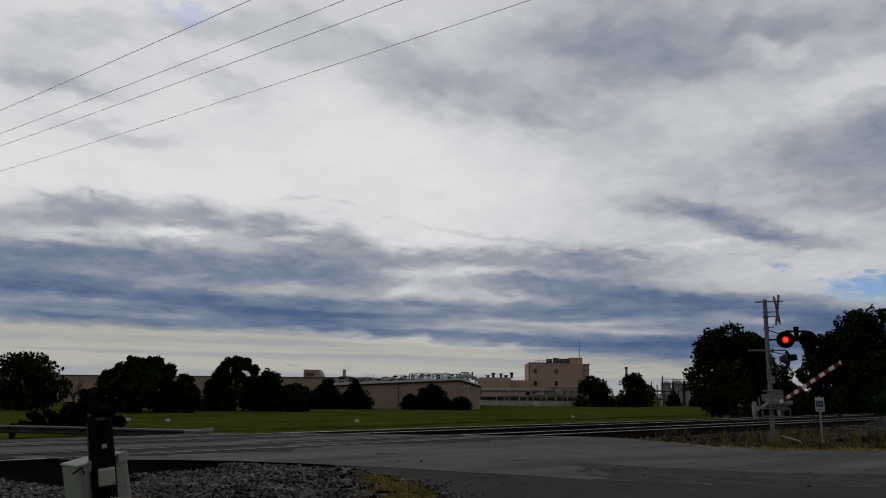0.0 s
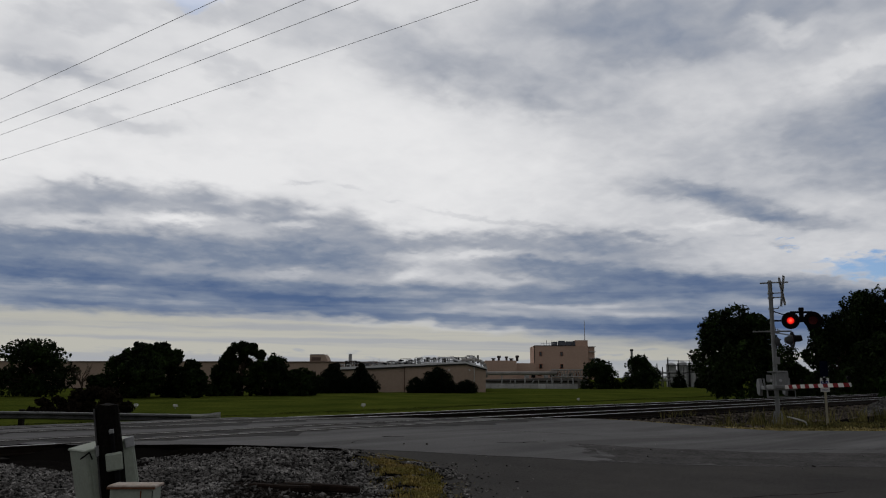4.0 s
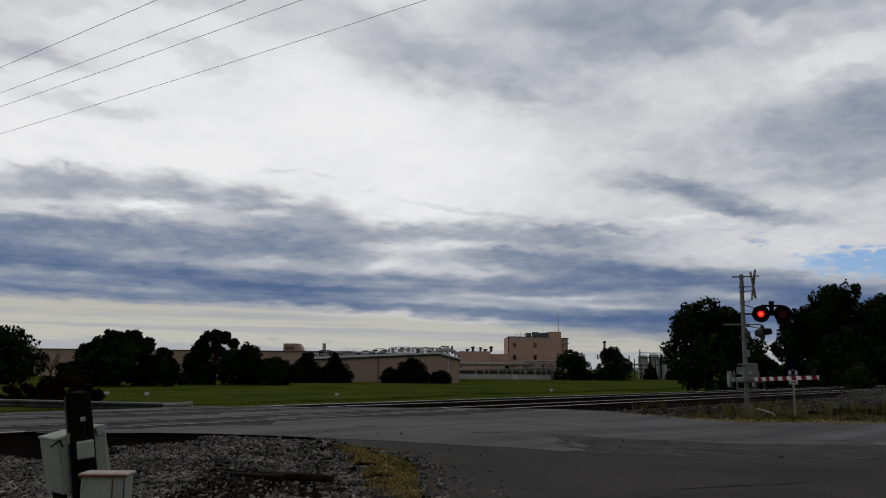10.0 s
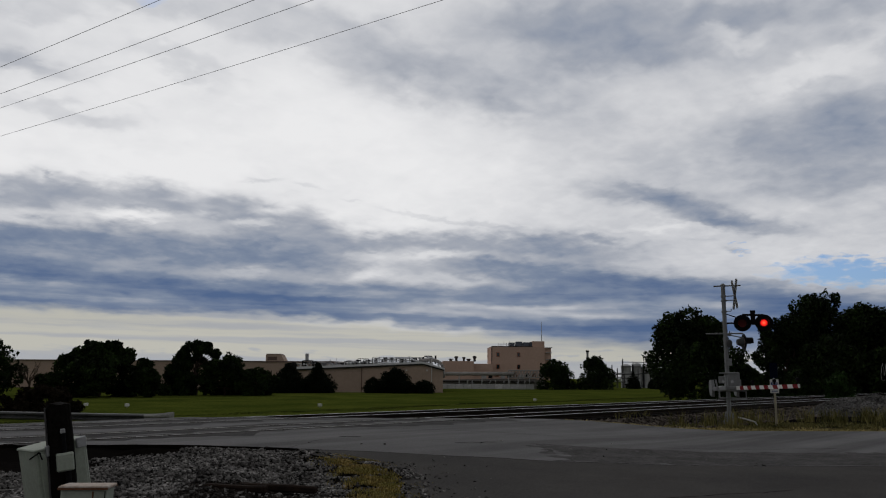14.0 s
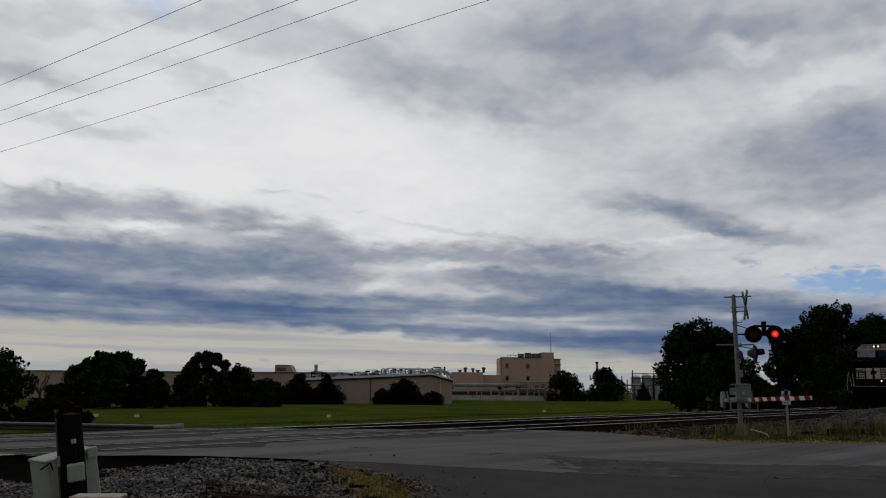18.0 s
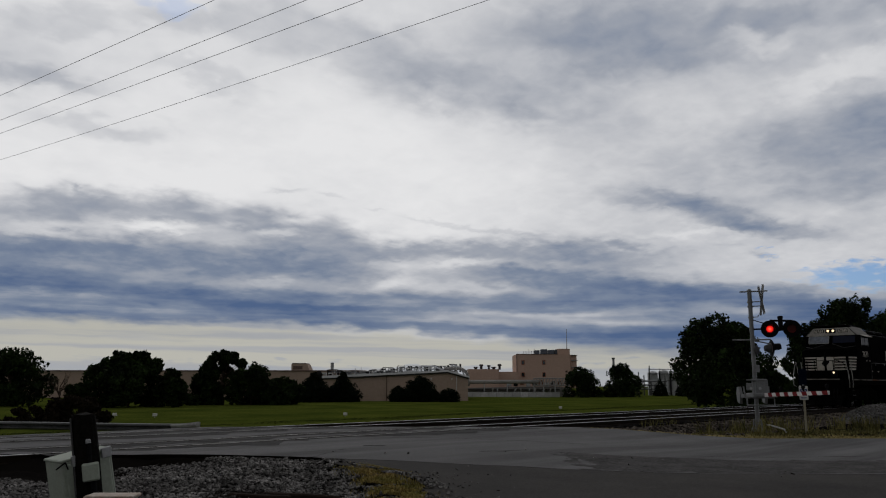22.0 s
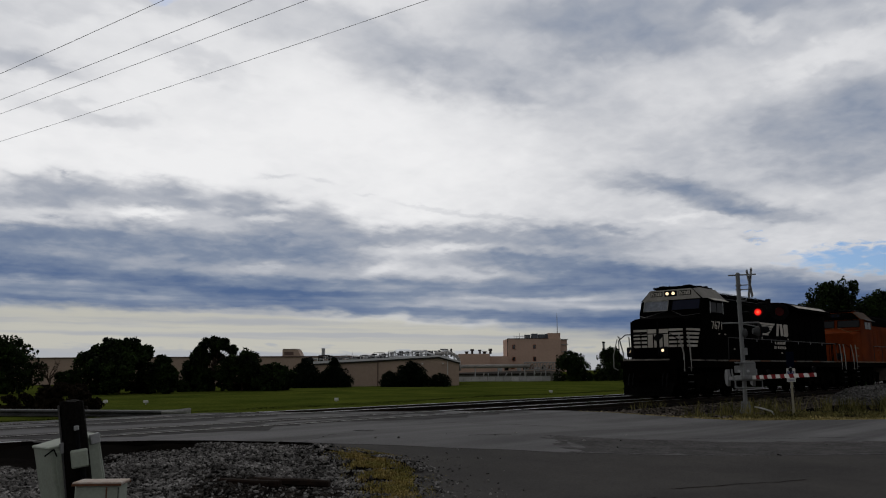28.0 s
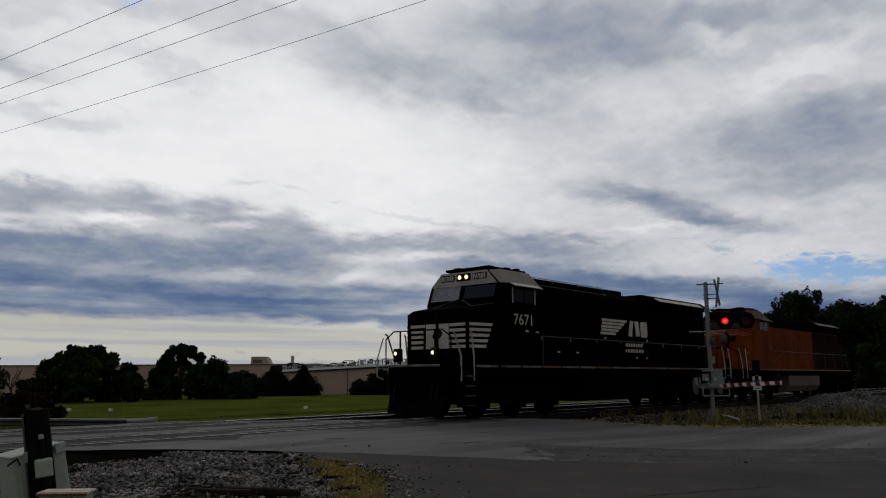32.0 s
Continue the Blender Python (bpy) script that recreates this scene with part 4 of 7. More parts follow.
def build_buildings():
    # long low building at the far left
    b = thing("factory_building", "long low tan metal-clad factory building", "building", face_frame(-115, 185, FIELD))
    slab("wall", "tan metal cladding", 43, 20, 3.15, 106, 40, 6.5, TAN, b)
    slab("roof", "pale flat roof edge", 43, 20, 6.48, 106.6, 40.6, 0.22, mat("brown_trim", (0.16, 0.11, 0.09), 0.8), b)
    bm = B()
    prism(bm, [(78.9, 6.4), (83.3, 6.4), (82.5, 8.0), (82.1, 8.2), (79.1, 8.2), (78.9, 8.0)], 5, Matrix.Translation((0, 0.6, 0)))
    unit = part("roof_unit", bm, TAN, b, "tan rooftop unit with a sloping side")
    slab("unit_cap", "pale cap", 80.6, 3.1, 8.24, 3.4, 5.2, 0.1, ROOFW, unit)
    slab("unit_panel", "dark louvred panel", 80.4, 0.58, 7.2, 2.2, 0.06, 0.8, mat("brown_trim", (0.16, 0.11, 0.09), 0.8), unit)
    for x, w, hgt in ((71.5, 1.2, 0.6), (69.5, 0.25, 1.8), (88.2, 0.7, 1.9)):
        slab("vent", "", x, 2, 6.5 + hgt / 2, w, w, hgt, GALV, b)
    # gabled shed
    b = thing("warehouse", "tan metal-clad warehouse with a pale low-pitched roof", "building", face_frame(0, 155, FIELD))
    bm = B()
    prism(bm, [(-23.8, -0.4), (4.1, -0.4), (4.1, 4.65), (0.2, 5.75), (-23.8, 4.55)], 34)
    part("wall", bm, TAN, b, "tan ribbed metal cladding")
    bm = B()
    prism(bm, [(-24.1, 4.5), (0.2, 5.72), (4.4, 4.6), (4.4, 4.85), (0.2, 6.05), (-24.1, 4.95)], 34.8, Matrix.Translation((0, -0.4, 0)))
    part("roof", bm, ROOFW, b, "pale metal roof")
    bm = B()
    rod(bm, (-11.6, -0.12, 0), (-11.6, -0.12, 5.1), 0.09)
    part("downpipe", bm, mat("brown_paint", (0.14, 0.09, 0.07), 0.7), b, "dark downpipe")
    dark = mat("dark_eave_trim", (0.025, 0.022, 0.02), 0.8, scale=0.5, fine=4)
    bm = B()
    prism(bm, [(-24.0, 4.22), (0.2, 5.44), (4.3, 4.32), (4.3, 4.58), (0.2, 5.70), (-24.0, 4.48)], 0.5, Matrix.Translation((0, -0.36, 0)))
    part("gutter", bm, dark, b, "dark gutter under the eave")
    bm = B()
    rod(bm, (1.9, -0.16, 0.0), (1.9, -0.16, 7.0), 0.075)
    part("pole", bm, WHITEP, b, "thin white pole")
    for x in (-3.0, 1.0):
        slab("wall_lamp", "", x, -0.15, 4.4, 0.3, 0.3, 0.3, WHITEP, b)
    for x in np.arange(-23, 4, 1.0):
        slab("panel_rib", "", float(x), -0.02, 2.3, 0.06, 0.06, 4.4, TAN, b, 0)
    # low long block behind
    b = thing("factory_building", "low tan factory block with roof vents", "building", face_frame(6, 230, FIELD))
    slab("wall", "tan wall", 4.5, 10, 3.8, 9, 20, 8.0, PINK, b)
    slab("wall", "tan wall", 11.8, 12, 3.5, 5.6, 20, 7.2, PINK, b)
    for x, hgt, w in ((4.0, 1.4, 1.2), (6.2, 1.2, 1.0), (9.3, 1.5, 1.2), (2.4, 0.7, 1.4), (7.6, 0.7, 1.5)):
        bm = B()
        rod(bm, (x, 2, 7.7), (x, 2, 7.8 + hgt * 0.7), w * 0.30, seg=12)
        rod(bm, (x, 2, 7.8 + hgt * 0.62), (x, 2, 7.8 + hgt), w * 0.50, w * 0.42, seg=12)
        part("roof_vent", bm, mat("dark_vent_metal", (0.06, 0.05, 0.05), 0.8, scale=2, fine=8), b, "dark mushroom vent")
    # tower block
    b = thing("factory_tower", "pinkish tan four-storey factory tower with rooftop machinery", "building", face_frame(20.6, 235, FIELD))
    slab("wall", "pinkish tan wall", 7.85, 8, 6.0, 15.7, 16, 12.6, PINK, b)
    slab("parapet", "", 14.0, 7, 13.1, 3.6, 12, 1.6, PINK, b)
    for x in (1.8, 7.9):
        for z in (6.3, 9.85):
            bm = B()
            box(bm, (x, -0.03, z), (0.95, 0.16, 1.35), 0.02)
            fr = part("window", bm, mat("reddish_frame", (0.36, 0.13, 0.07), 0.7), b, "small dark window")
            bm = B()
            box(bm, (x, -0.12, z), (0.7, 0.03, 1.1))
            part("pane", bm, GLASS, fr)
    slab("roof_trim", "dark parapet trim", 6.0, -0.02, 12.28, 12.2, 0.3, 0.14, mat("dark_eave_trim", (0.025, 0.022, 0.02), 0.8), b)
    slab("corner_trim", "", -0.02, -0.02, 6.2, 0.2, 0.3, 12.2, mat("dark_eave_trim", (0.025, 0.022, 0.02), 0.8), b)
    slab("balcony_stack", "", 16.8, 4, 7.2, 1.9, 6, 9.6, PINK, b)
    for z in (4.5, 6.5, 8.5, 10.5, 12.0):
        slab("landing", "", 17.0, 1.2, z, 2.0, 1.6, 0.18, GALV, b)
    for x, w, hgt in ((6.2, 1.6, 1.2), (8.3, 1.8, 1.5), (10.4, 1.8, 1.3), (11.9, 0.9, 1.4)):
        slab("rooftop_machine", "grey rooftop machinery", x, 3, 12.3 + hgt / 2, w, 2.5, hgt, mat("blue_grey_paint", (0.10, 0.12, 0.15), 0.6), b, 0.08)
    bm = B()
    rod(bm, (15.1, 2, 13.8), (15.1, 2, 19.8), 0.12, 0.06)
    part("antenna", bm, GALV, b, "tall thin antenna mast")
    bm = B()
    for x in np.arange(2.0, 6.0, 0.8):
        rod(bm, (float(x), 0.3, 12.3), (float(x), 0.3, 13.2 + 0.6 * (int(x * 10) % 3 == 0)), 0.05)
    rod(bm, (2, 0.3, 12.9), (6, 0.3, 12.9), 0.04)
    part("roof_rail", bm, GALV, b)
    # pipe bridge
    b = thing("pipe_bridge", "large pale pipe carried on a steel truss", "pipe", face_frame(5.8, 210, FIELD))
    bm = B()
    rod(bm, (-2, 0, 4.05), (18.4, 0, 4.15), 0.48, seg=16)
    part("pipe", bm, PIPEPAINT, b, "fat pale pipe", smooth=True)
    bm = B()
    for z in (3.2, 5.0):
        rod(bm, (17, 0, z), (27, 0, z), 0.18)
        rod(bm, (17, 1.5, z), (27, 1.5, z), 0.18)
    for i in range(12):
        x = 17 + i * 0.84
        rod(bm, (x, 0, 3.2), (x + 0.84, 0, 5.0), 0.12)
        rod(bm, (x, 0, 3.2), (x, 0, 5.0), 0.12)
    part("truss", bm, PIPEPAINT, b, "steel lattice truss")
    for x in (4, 10, 17, 19.5, 22.5, 26):
        bm = B()
        rod(bm, (x, 0, -0.2), (x, 0, 3.7), 0.14)
        part("support", bm, GALV, b)
    # low sheds under it
    b = thing("shed", "low grey-roofed shed under a pipe bridge", "building", face_frame(3, 214, FIELD))
    bm = B()
    prism(bm, [(0, 0), (30, 0), (30, 2.3), (27, 2.9), (20, 2.9), (0, 2.4)], 10)
    part("wall", bm, mat("grey_concrete", (0.2, 0.19, 0.18), 0.9, scale=0.2, fine=2), b)
    rng = np.random.default_rng(15)
    # solid dark slab stands for the shade of an open bay
    slab("bay_dark_slab", "dark slab painted as the shaded bay under the pipe", 14, -0.35, 2.05, 26, 0.5, 0.30, mat("bay_shade", (0.03, 0.026, 0.024), 0.9, scale=0.6, fine=5), b)
    for i in range(9):
        bm = B()
        x0 = 9.0 + i * 1.9 + float(rng.uniform(-0.5, 0.5))
        hh = float(rng.uniform(0.5, 1.1))
        box(bm, (x0, -0.75, 1.95), (0.30, 0.2, hh), 0.03, Matrix.Rotation(radians(float(rng.uniform(-5, 42))), 4, "Y"))
        part("strut", bm, (CONCRETE, GALV)[i % 2], b, "slanted pale strut")
    for i in range(9):
        slab("plant_unit", "", 14 + i * 1.7, 4, 3.4 + 0.25 * (i % 3), 1.0, 1.5, 1.1 + 0.3 * (i % 2), (GALV, BLACKP, RUST)[i % 3], b)
    # steel pipe rack between the trees and the tanks
    b = thing("pipe_rack", "dark steel pipe rack with pipes on several levels", "pipe rack", face_frame(46, 228, FIELD))
    steel = mat("dark_plant_steel", (0.05, 0.05, 0.052), 0.7, scale=0.5, fine=4)
    for i in range(9):
        bm = B()
        rod(bm, (i * 2.0, 0, -0.2), (i * 2.0, 0, 4.6 + 0.7 * (i % 3)), 0.13, seg=6)
        part("post", bm, steel, b)
    for z in (2.1, 3.2, 4.3):
        bm = B()
        rod(bm, (-0.3, 0, z), (16.5, 0, z), 0.11, seg=6)
        part("beam", bm, steel, b)
        bm = B()
        rod(bm, (-0.3, 0.4, z + 0.28), (16.5, 0.4, z + 0.28), 0.12, seg=8)
        part("pipe", bm, GALV, b)
    for i in range(8):
        bm = B()
        rod(bm, (i * 2.0, 0, 2.1), (i * 2.0 + 2.0, 0, 4.3), 0.06, seg=6)
        part("brace", bm, steel, b)
    # rooftop pipework behind the shed roof
    b = thing("rooftop_pipework", "tangle of pale rooftop pipes, ducts and racks", "pipework", face_frame(-20, 172, FIELD))
    rng = np.random.default_rng(5)
    greys = (GALV, mat("dark_plant_paint", (0.10, 0.10, 0.105), 0.7, scale=0.5, fine=4), BLACKP, mat("mid_plant_paint", (0.24, 0.24, 0.245), 0.7, scale=0.5, fine=4))
    kinds = greys + (ROOFW, PIPEPAINT)
    for i in range(64):
        x0 = float(rng.uniform(-6, 22))
        z0 = float(rng.uniform(5.6, 6.5)) + 0.5 * (x0 > 6) * float(rng.uniform(0.2, 1.0))
        ln = float(rng.uniform(0.3, 2.6))
        y0 = float(rng.uniform(-0.6, 1.2))
        bm = B()
        pipe(bm, [(x0, y0, 4.9), (x0, y0, z0 - 0.15), (x0 + 0.12, y0, z0), (x0 + ln, y0, z0), (x0 + ln + 0.12, y0, z0 - 0.15), (x0 + ln + 0.15, y0, 4.9)], float(rng.uniform(0.035, 0.10)), 7)
        part("pipe", bm, kinds[i % 6], b)
    for i in range(16):
        x0 = float(rng.uniform(-7, 21))
        hh = float(rng.uniform(0.2, 0.7))
        slab("duct", "", x0, 1.0, 5.2 + hh / 2, float(rng.uniform(0.4, 1.5)), 1.2, hh + 0.6, kinds[(i * 3 + 1) % 6], b, 0.06)
    for i in range(12):
        bm = B()
        x0, hh = float(rng.uniform(-6, 21)), float(rng.uniform(0.9, 1.9))
        rod(bm, (x0, 0.2, 5.0), (x0, 0.2, 5.2 + hh), 0.06, seg=8)
        rod(bm, (x0, 0.2, 5.2 + hh), (x0, 0.2, 5.34 + hh), 0.12, 0.05, seg=8)
        part("stack", bm, kinds[i % 6], b)
    for i in range(8):
        bm = B()
        x0 = 9.5 + i * 1.35
        rod(bm, (x0, 0.5, 5), (x0, 0.5, 7.4), 0.05)
        rod(bm, (x0, 0.5, 7.3), (x0 + 1.35, 0.5, 7.3), 0.05)
        rod(bm, (x0, 0.5, 6.7), (x0 + 1.35, 0.5, 6.7), 0.05)
        rod(bm, (x0, 0.5, 6.7), (x0 + 1.35, 0.5, 7.3), 0.035)
        part("rack_frame", bm, GALV, b)
    bm = B()
    pipe(bm, [(19.4, 0, 6.75), (21.6, 0, 6.7)] + [(22.6 + 2.0 * math.sin(a), 0, 4.7 + 2.0 * math.cos(a)) for a in (0.0, 0.3, 0.6, 0.9, 1.2, 1.5)] + [(24.65, 0, 3.0)], 0.34, 12)
    part("bend_pipe", bm, PIPEPAINT, b, "fat pale bent pipe", smooth=True)
    bm = B()
    pipe(bm, [(13.6, 0.3, 6.0), (14.4, 0.3, 7.25), (17.4, 0.3, 7.2), (18.6, 0.3, 6.5), (20.2, 0.3, 6.6), (21.2, 0.3, 7.3), (22.4, 0.3, 7.2), (23.4, 0.3, 6.3), (23.8, 0.3, 5.0)], 0.2, 9)
    part("bend_pipe", bm, ROOFW, b, "winding white pipe", smooth=True)
    # low dark machinery between the pipes, in uneven heights
    # machine colour is near black with slightly paler patches
    machine_steel = mat("dark_machine_steel", (0.014, 0.0135, 0.0145), 0.8, scale=0.8, var=0.4, fine=6, spec=0.05, col2=(0.04, 0.039, 0.039))
    for i in range(46):
        x0 = -9.5 + i * 0.72 + float(rng.uniform(-0.3, 0.3))
        roof = 5.08 + 0.045 * (x0 + 7)
        hh = 0.52 + 0.75 * abs(noise.noise((x0 * 0.45, 3.1, 0))) + 0.35 * (x0 > 9) + float(rng.uniform(0, 0.35))
        w0 = float(rng.uniform(0.25, 0.95))
        if i % 3 == 1:
            bm = B()
            rod(bm, (x0 - w0, 1.9, roof + hh), (x0 + w0, 1.9, roof + hh), 0.16, seg=9)
            rod(bm, (x0, 1.9, roof - 0.3), (x0, 1.9, roof + hh), 0.10, seg=7)
            part("drum", bm, greys[i % 4], b)
        else:
            slab("machine", "", x0, 2.2, roof + hh / 2 - 0.2, w0, 0.9, hh + 0.4, machine_steel, b, 0.05)
    # pale site fence
    b = thing("site_fence", "low pale panel fence along the field edge", "fence", face_frame(2.6, 205, FIELD))
    for i in range(13):
        bm = B()
        box(bm, (1 + i * 2.02, 0, 0.85), (1.96, 0.08, 1.25), 0.02)
        part("panel", bm, mat("pale_panel", (0.50, 0.50, 0.51), 0.8, scale=0.4, fine=4, rnd=0.15), b)
    for i in range(9):
        bm = B()
        rod(bm, (27 + i * 1.4, 0, 0), (27 + i * 1.4, 0, 1.4), 0.08)
        part("post", bm, CONCRETE, b)
    slab("rail", "", 32.6, 0, 1.35, 11.4, 0.12, 0.14, CONCRETE, b)
    # storage tanks
    b = thing("tank_farm", "group of grey storage tanks in a steel frame", "storage tanks", face_frame(60.5, 240, FIELD))
    for x, r, hgt in ((1.6, 1.5, 7.0), (4.9, 1.5, 7.4), (7.9, 1.4, 6.6)):
        bm = B()
        rod(bm, (x, 2, 0), (x, 2, hgt), r, seg=20)
        rod(bm, (x, 2, hgt), (x, 2, hgt + 0.5), r, r * 0.3, seg=20)
        part("tank", bm, mat("pale_tank_paint", (0.50, 0.51, 0.52), 0.55, scale=0.5, fine=4), b, "pale grey steel tank", smooth=False)
    bm = B()
    for x in (-6, -4, -2, 0, 3.3, 6.5, 9.4):
        rod(bm, (x, 0, 0), (x, 0, 8.2 if x >= 0 else 5.0), 0.1)
    for z in (4.6, 8.0):
        rod(bm, (0 if z > 5 else -6, 0, z), (9.4, 0, z), 0.1)
    for x, z in ((-5, 6.5), (-3.4, 5.6), (-1.4, 6.2), (-7.5, 5.0), (-9.0, 5.6), (-3, 7.2), (8.6, 10.5), (0.3, 9.0)):
        rod(bm, (x, 0.5, 0), (x, 0.5, z), 0.16)
    part("frame", bm, mat("dark_plant_steel", (0.05, 0.05, 0.052), 0.7), b, "dark steel frame and pipes")
    slab("walkway", "steel walkway", 4.9, 0.0, 6.6, 9.4, 0.9, 0.22, mat("dark_plant_steel", (0.05, 0.05, 0.052), 0.7), b)
    for x in (3.25, 6.5):
        slab("ladder", "", x, 0.3, 3.6, 0.5, 0.2, 7.2, BLACKP, b)
    b = thing("chimney", "tall thin grey steel chimney", "chimney", face_frame(54.2, 260, FIELD))
    bm = B()
    rod(bm, (0, 0, -0.3), (0, 0, 12.0), 0.45, 0.36, seg=16)
    part("stack", bm, mat("grey_tank_paint", (0.24, 0.25, 0.26)), b)
    bm = B()
    rod(bm, (0, 0, 11.6), (0, 0, 12.1), 0.52, seg=16)
    part("rim", bm, BLACKP, b)


build_buildings()


def build_markers():
    """Small white boxes on short posts out in the field."""
    first = None
    for u, d in ((-31.7, 77), (-27.5, 76), (-9.8, 78), (14.1, 100)):
        p = on_field(u, d)
        m = Matrix.Translation(p) @ Matrix.Rotation(-HEAD, 4, "Z")
        if first is None:
            first = thing("marker_post", "small white marker box on a short post in the grass", "marker", m, "field markers")
            bm = B()
            rod(bm, (0, 0, -0.2), (0, 0, 0.18), 0.025)
            part("post", bm, GALV, first)
            bm = B()
            box(bm, (0, 0, 0.27), (0.36, 0.26, 0.25), 0.02)
            part("box", bm, WHITEP, first)
        else:
            copy_thing(first, m)


build_markers()


# ---- guard rail ----
def build_guardrail():
    g = thing("guard_rail", "weathered galvanised guard rail with a pale rounded end", "guard rail")
    s0, z0 = 30.2, -0.05

    def P(r, z):
        p = RS * s0 + RR * r
        return Vector((p.x, p.y, z))
    prof = [(0.0, -0.135), (0.09, -0.08), (0.085, -0.06), (0.0, -0.01), (0.0, 0.01), (0.085, 0.06), (0.09, 0.08), (0.0, 0.135)]
    r0, r1, n = 9.6, 60, 24
    drop = lambda r: -0.012 * max(0, r - 20) - 0.09 * ease(17, 9, r)
    verts, faces, crown = [], [], []
    for i in range(n + 1):
        r = r0 + (r1 - r0) * (i / n) ** 1.4
        for d, z in prof:
            p = P(r, z0 - 0.12 + z + drop(r)) - RS * d
            verts.append(p[:])
        crown.append(P(r, z0 + 0.01 + drop(r)) - RS * 0.02)
    m = len(prof)
    for i in range(n):
        for j in range(m - 1):
            a = i * m + j
            faces.append((a, a + 1, a + m + 1, a + m))
    beam = mesh_from("beam", verts, faces, mat("weathered_guard_steel", (0.085, 0.087, 0.09), 0.6, 0.3, scale=1.5, var=0.35, fine=15, col2=(0.04, 0.04, 0.042)), g, "corrugated steel beam")
    beam.modifiers.new("thickness", "SOLIDIFY").thickness = 0.012
    # bright rod imitates the highlight along the top of the darker beam
    bm = B()
    pipe(bm, crown, 0.022, 6)
    part("top_highlight", bm, GALV, g, "bright rod imitating the highlight on the top edge")
    bm = B()
    # flared end: the beam's section narrows, then opens out and bends back
    rows = []
    for k, (r, hgt, back) in enumerate(((9.7, 0.14, 0.02), (9.35, 0.15, 0.02), (9.05, 0.17, 0.03), (8.8, 0.21, 0.07), (8.68, 0.22, 0.16), (8.70, 0.20, 0.24))):
        rows.append([bm.verts.new(P(r, z0 - 0.12 + drop(r) + hgt * q) - RS * (0.095 * abs(math.sin(q * math.pi)) * (1 - k / 6) - back + 0.05)) for q in (-1, -0.6, -0.3, 0, 0.3, 0.6, 1)])
    for a, b in zip(rows[:-1], rows[1:]):
        for i in range(6):
            bm.faces.new((a[i], a[i + 1], b[i + 1], b[i]))
    end = part("end_piece", bm, mat("pale_guard_end", (0.34, 0.34, 0.33), 0.7, 0.2, scale=3, var=0.3, fine=20), g, "pale flared end piece")
    end.modifiers.new("thickness", "SOLIDIFY").thickness = 0.012
    for i in range(14):
        r = 12.6 + i * 3.6
        bm = B()
        p = P(r, -0.6) + RS * 0.14
        box(bm, p, (0.16, 0.2, 1.3), 0.015, Matrix.Rotation(math.atan2(RR.y, RR.x), 4, "Z"))
        part("post", bm, DARKWOOD, g)


build_guardrail()

# ---- crossing signal with its gate ----
MAST = Vector((28.6, 12.0, 0))
ARM_DIR = Vector((23.75 - 28.65, 7.8 - 11.83, 0)).normalized()
ARM_TURN = math.degrees(math.atan2(ARM_DIR.y, ARM_DIR.x))
VIEW_TURN = math.degrees(math.atan2(-12.0, -28.6))     # from the mast towards the side street
LENSES, GATE = [], []


def ring(bm, m, r0, r1, depth, seg=24, mi=0):
    a = []
    for r, d in ((r0, 0), (r1, 0), (r1, depth), (r0, depth)):
        a.append([bm.verts.new(m @ Vector((d, math.cos(2 * math.pi * i / seg) * r, math.sin(2 * math.pi * i / seg) * r))) for i in range(seg)])
    for k in range(4):
        for i in range(seg):
            f = bm.faces.new((a[k][i], a[k][(i + 1) % seg], a[(k + 1) % 4][(i + 1) % seg], a[(k + 1) % 4][i]))
            f.material_index = mi


def flasher(parent, at, working):
    """One lamp: background disc, hood, housing and a lens; local +x looks out."""
    bm = B()
    ring(bm, Matrix(), 0.158, 0.305, 0.012, 28)
    lamp = part("flasher_lamp", bm, BLACKP, parent, "black round background disc", at=at)
    bm = B()
    seg = 18
    rows = []
    for d, r in ((0.0, 0.165), (0.30, 0.175)):
        rows.append([bm.verts.new((d if i not in (0, seg) else d * 0.55, math.cos(math.pi * (1.12 - 1.24 * i / seg)) * r, math.sin(math.pi * (1.12 - 1.24 * i / seg)) * r)) for i in range(seg + 1)])
    for i in range(seg):
        bm.faces.new((rows[0][i], rows[0][i + 1], rows[1][i + 1], rows[1][i]))
    hood = part("hood", bm, BLACKP, lamp, "short black visor")
    hood.modifiers.new("thickness", "SOLIDIFY").thickness = 0.006
    bm = B()
    rod(bm, (-0.03, 0, 0), (-0.24, 0, 0), 0.19, 0.10, seg=18)
    part("housing", bm, BLACKP, lamp, "black lamp housing")
    bm = B()
    rod(bm, (0.004, 0, 0), (0.010, 0, 0), 0.122, seg=24, mi=0)
    rod(bm, (-0.010, 0, 0), (0.003, 0, 0), 0.152, seg=24, mi=1)
    lens = part("lens", bm, [RED_LIT if working else RED_OFF, RED_OFF], lamp, "round red lens", at=pose(0.02, 0, 0))
    return lamp, lens


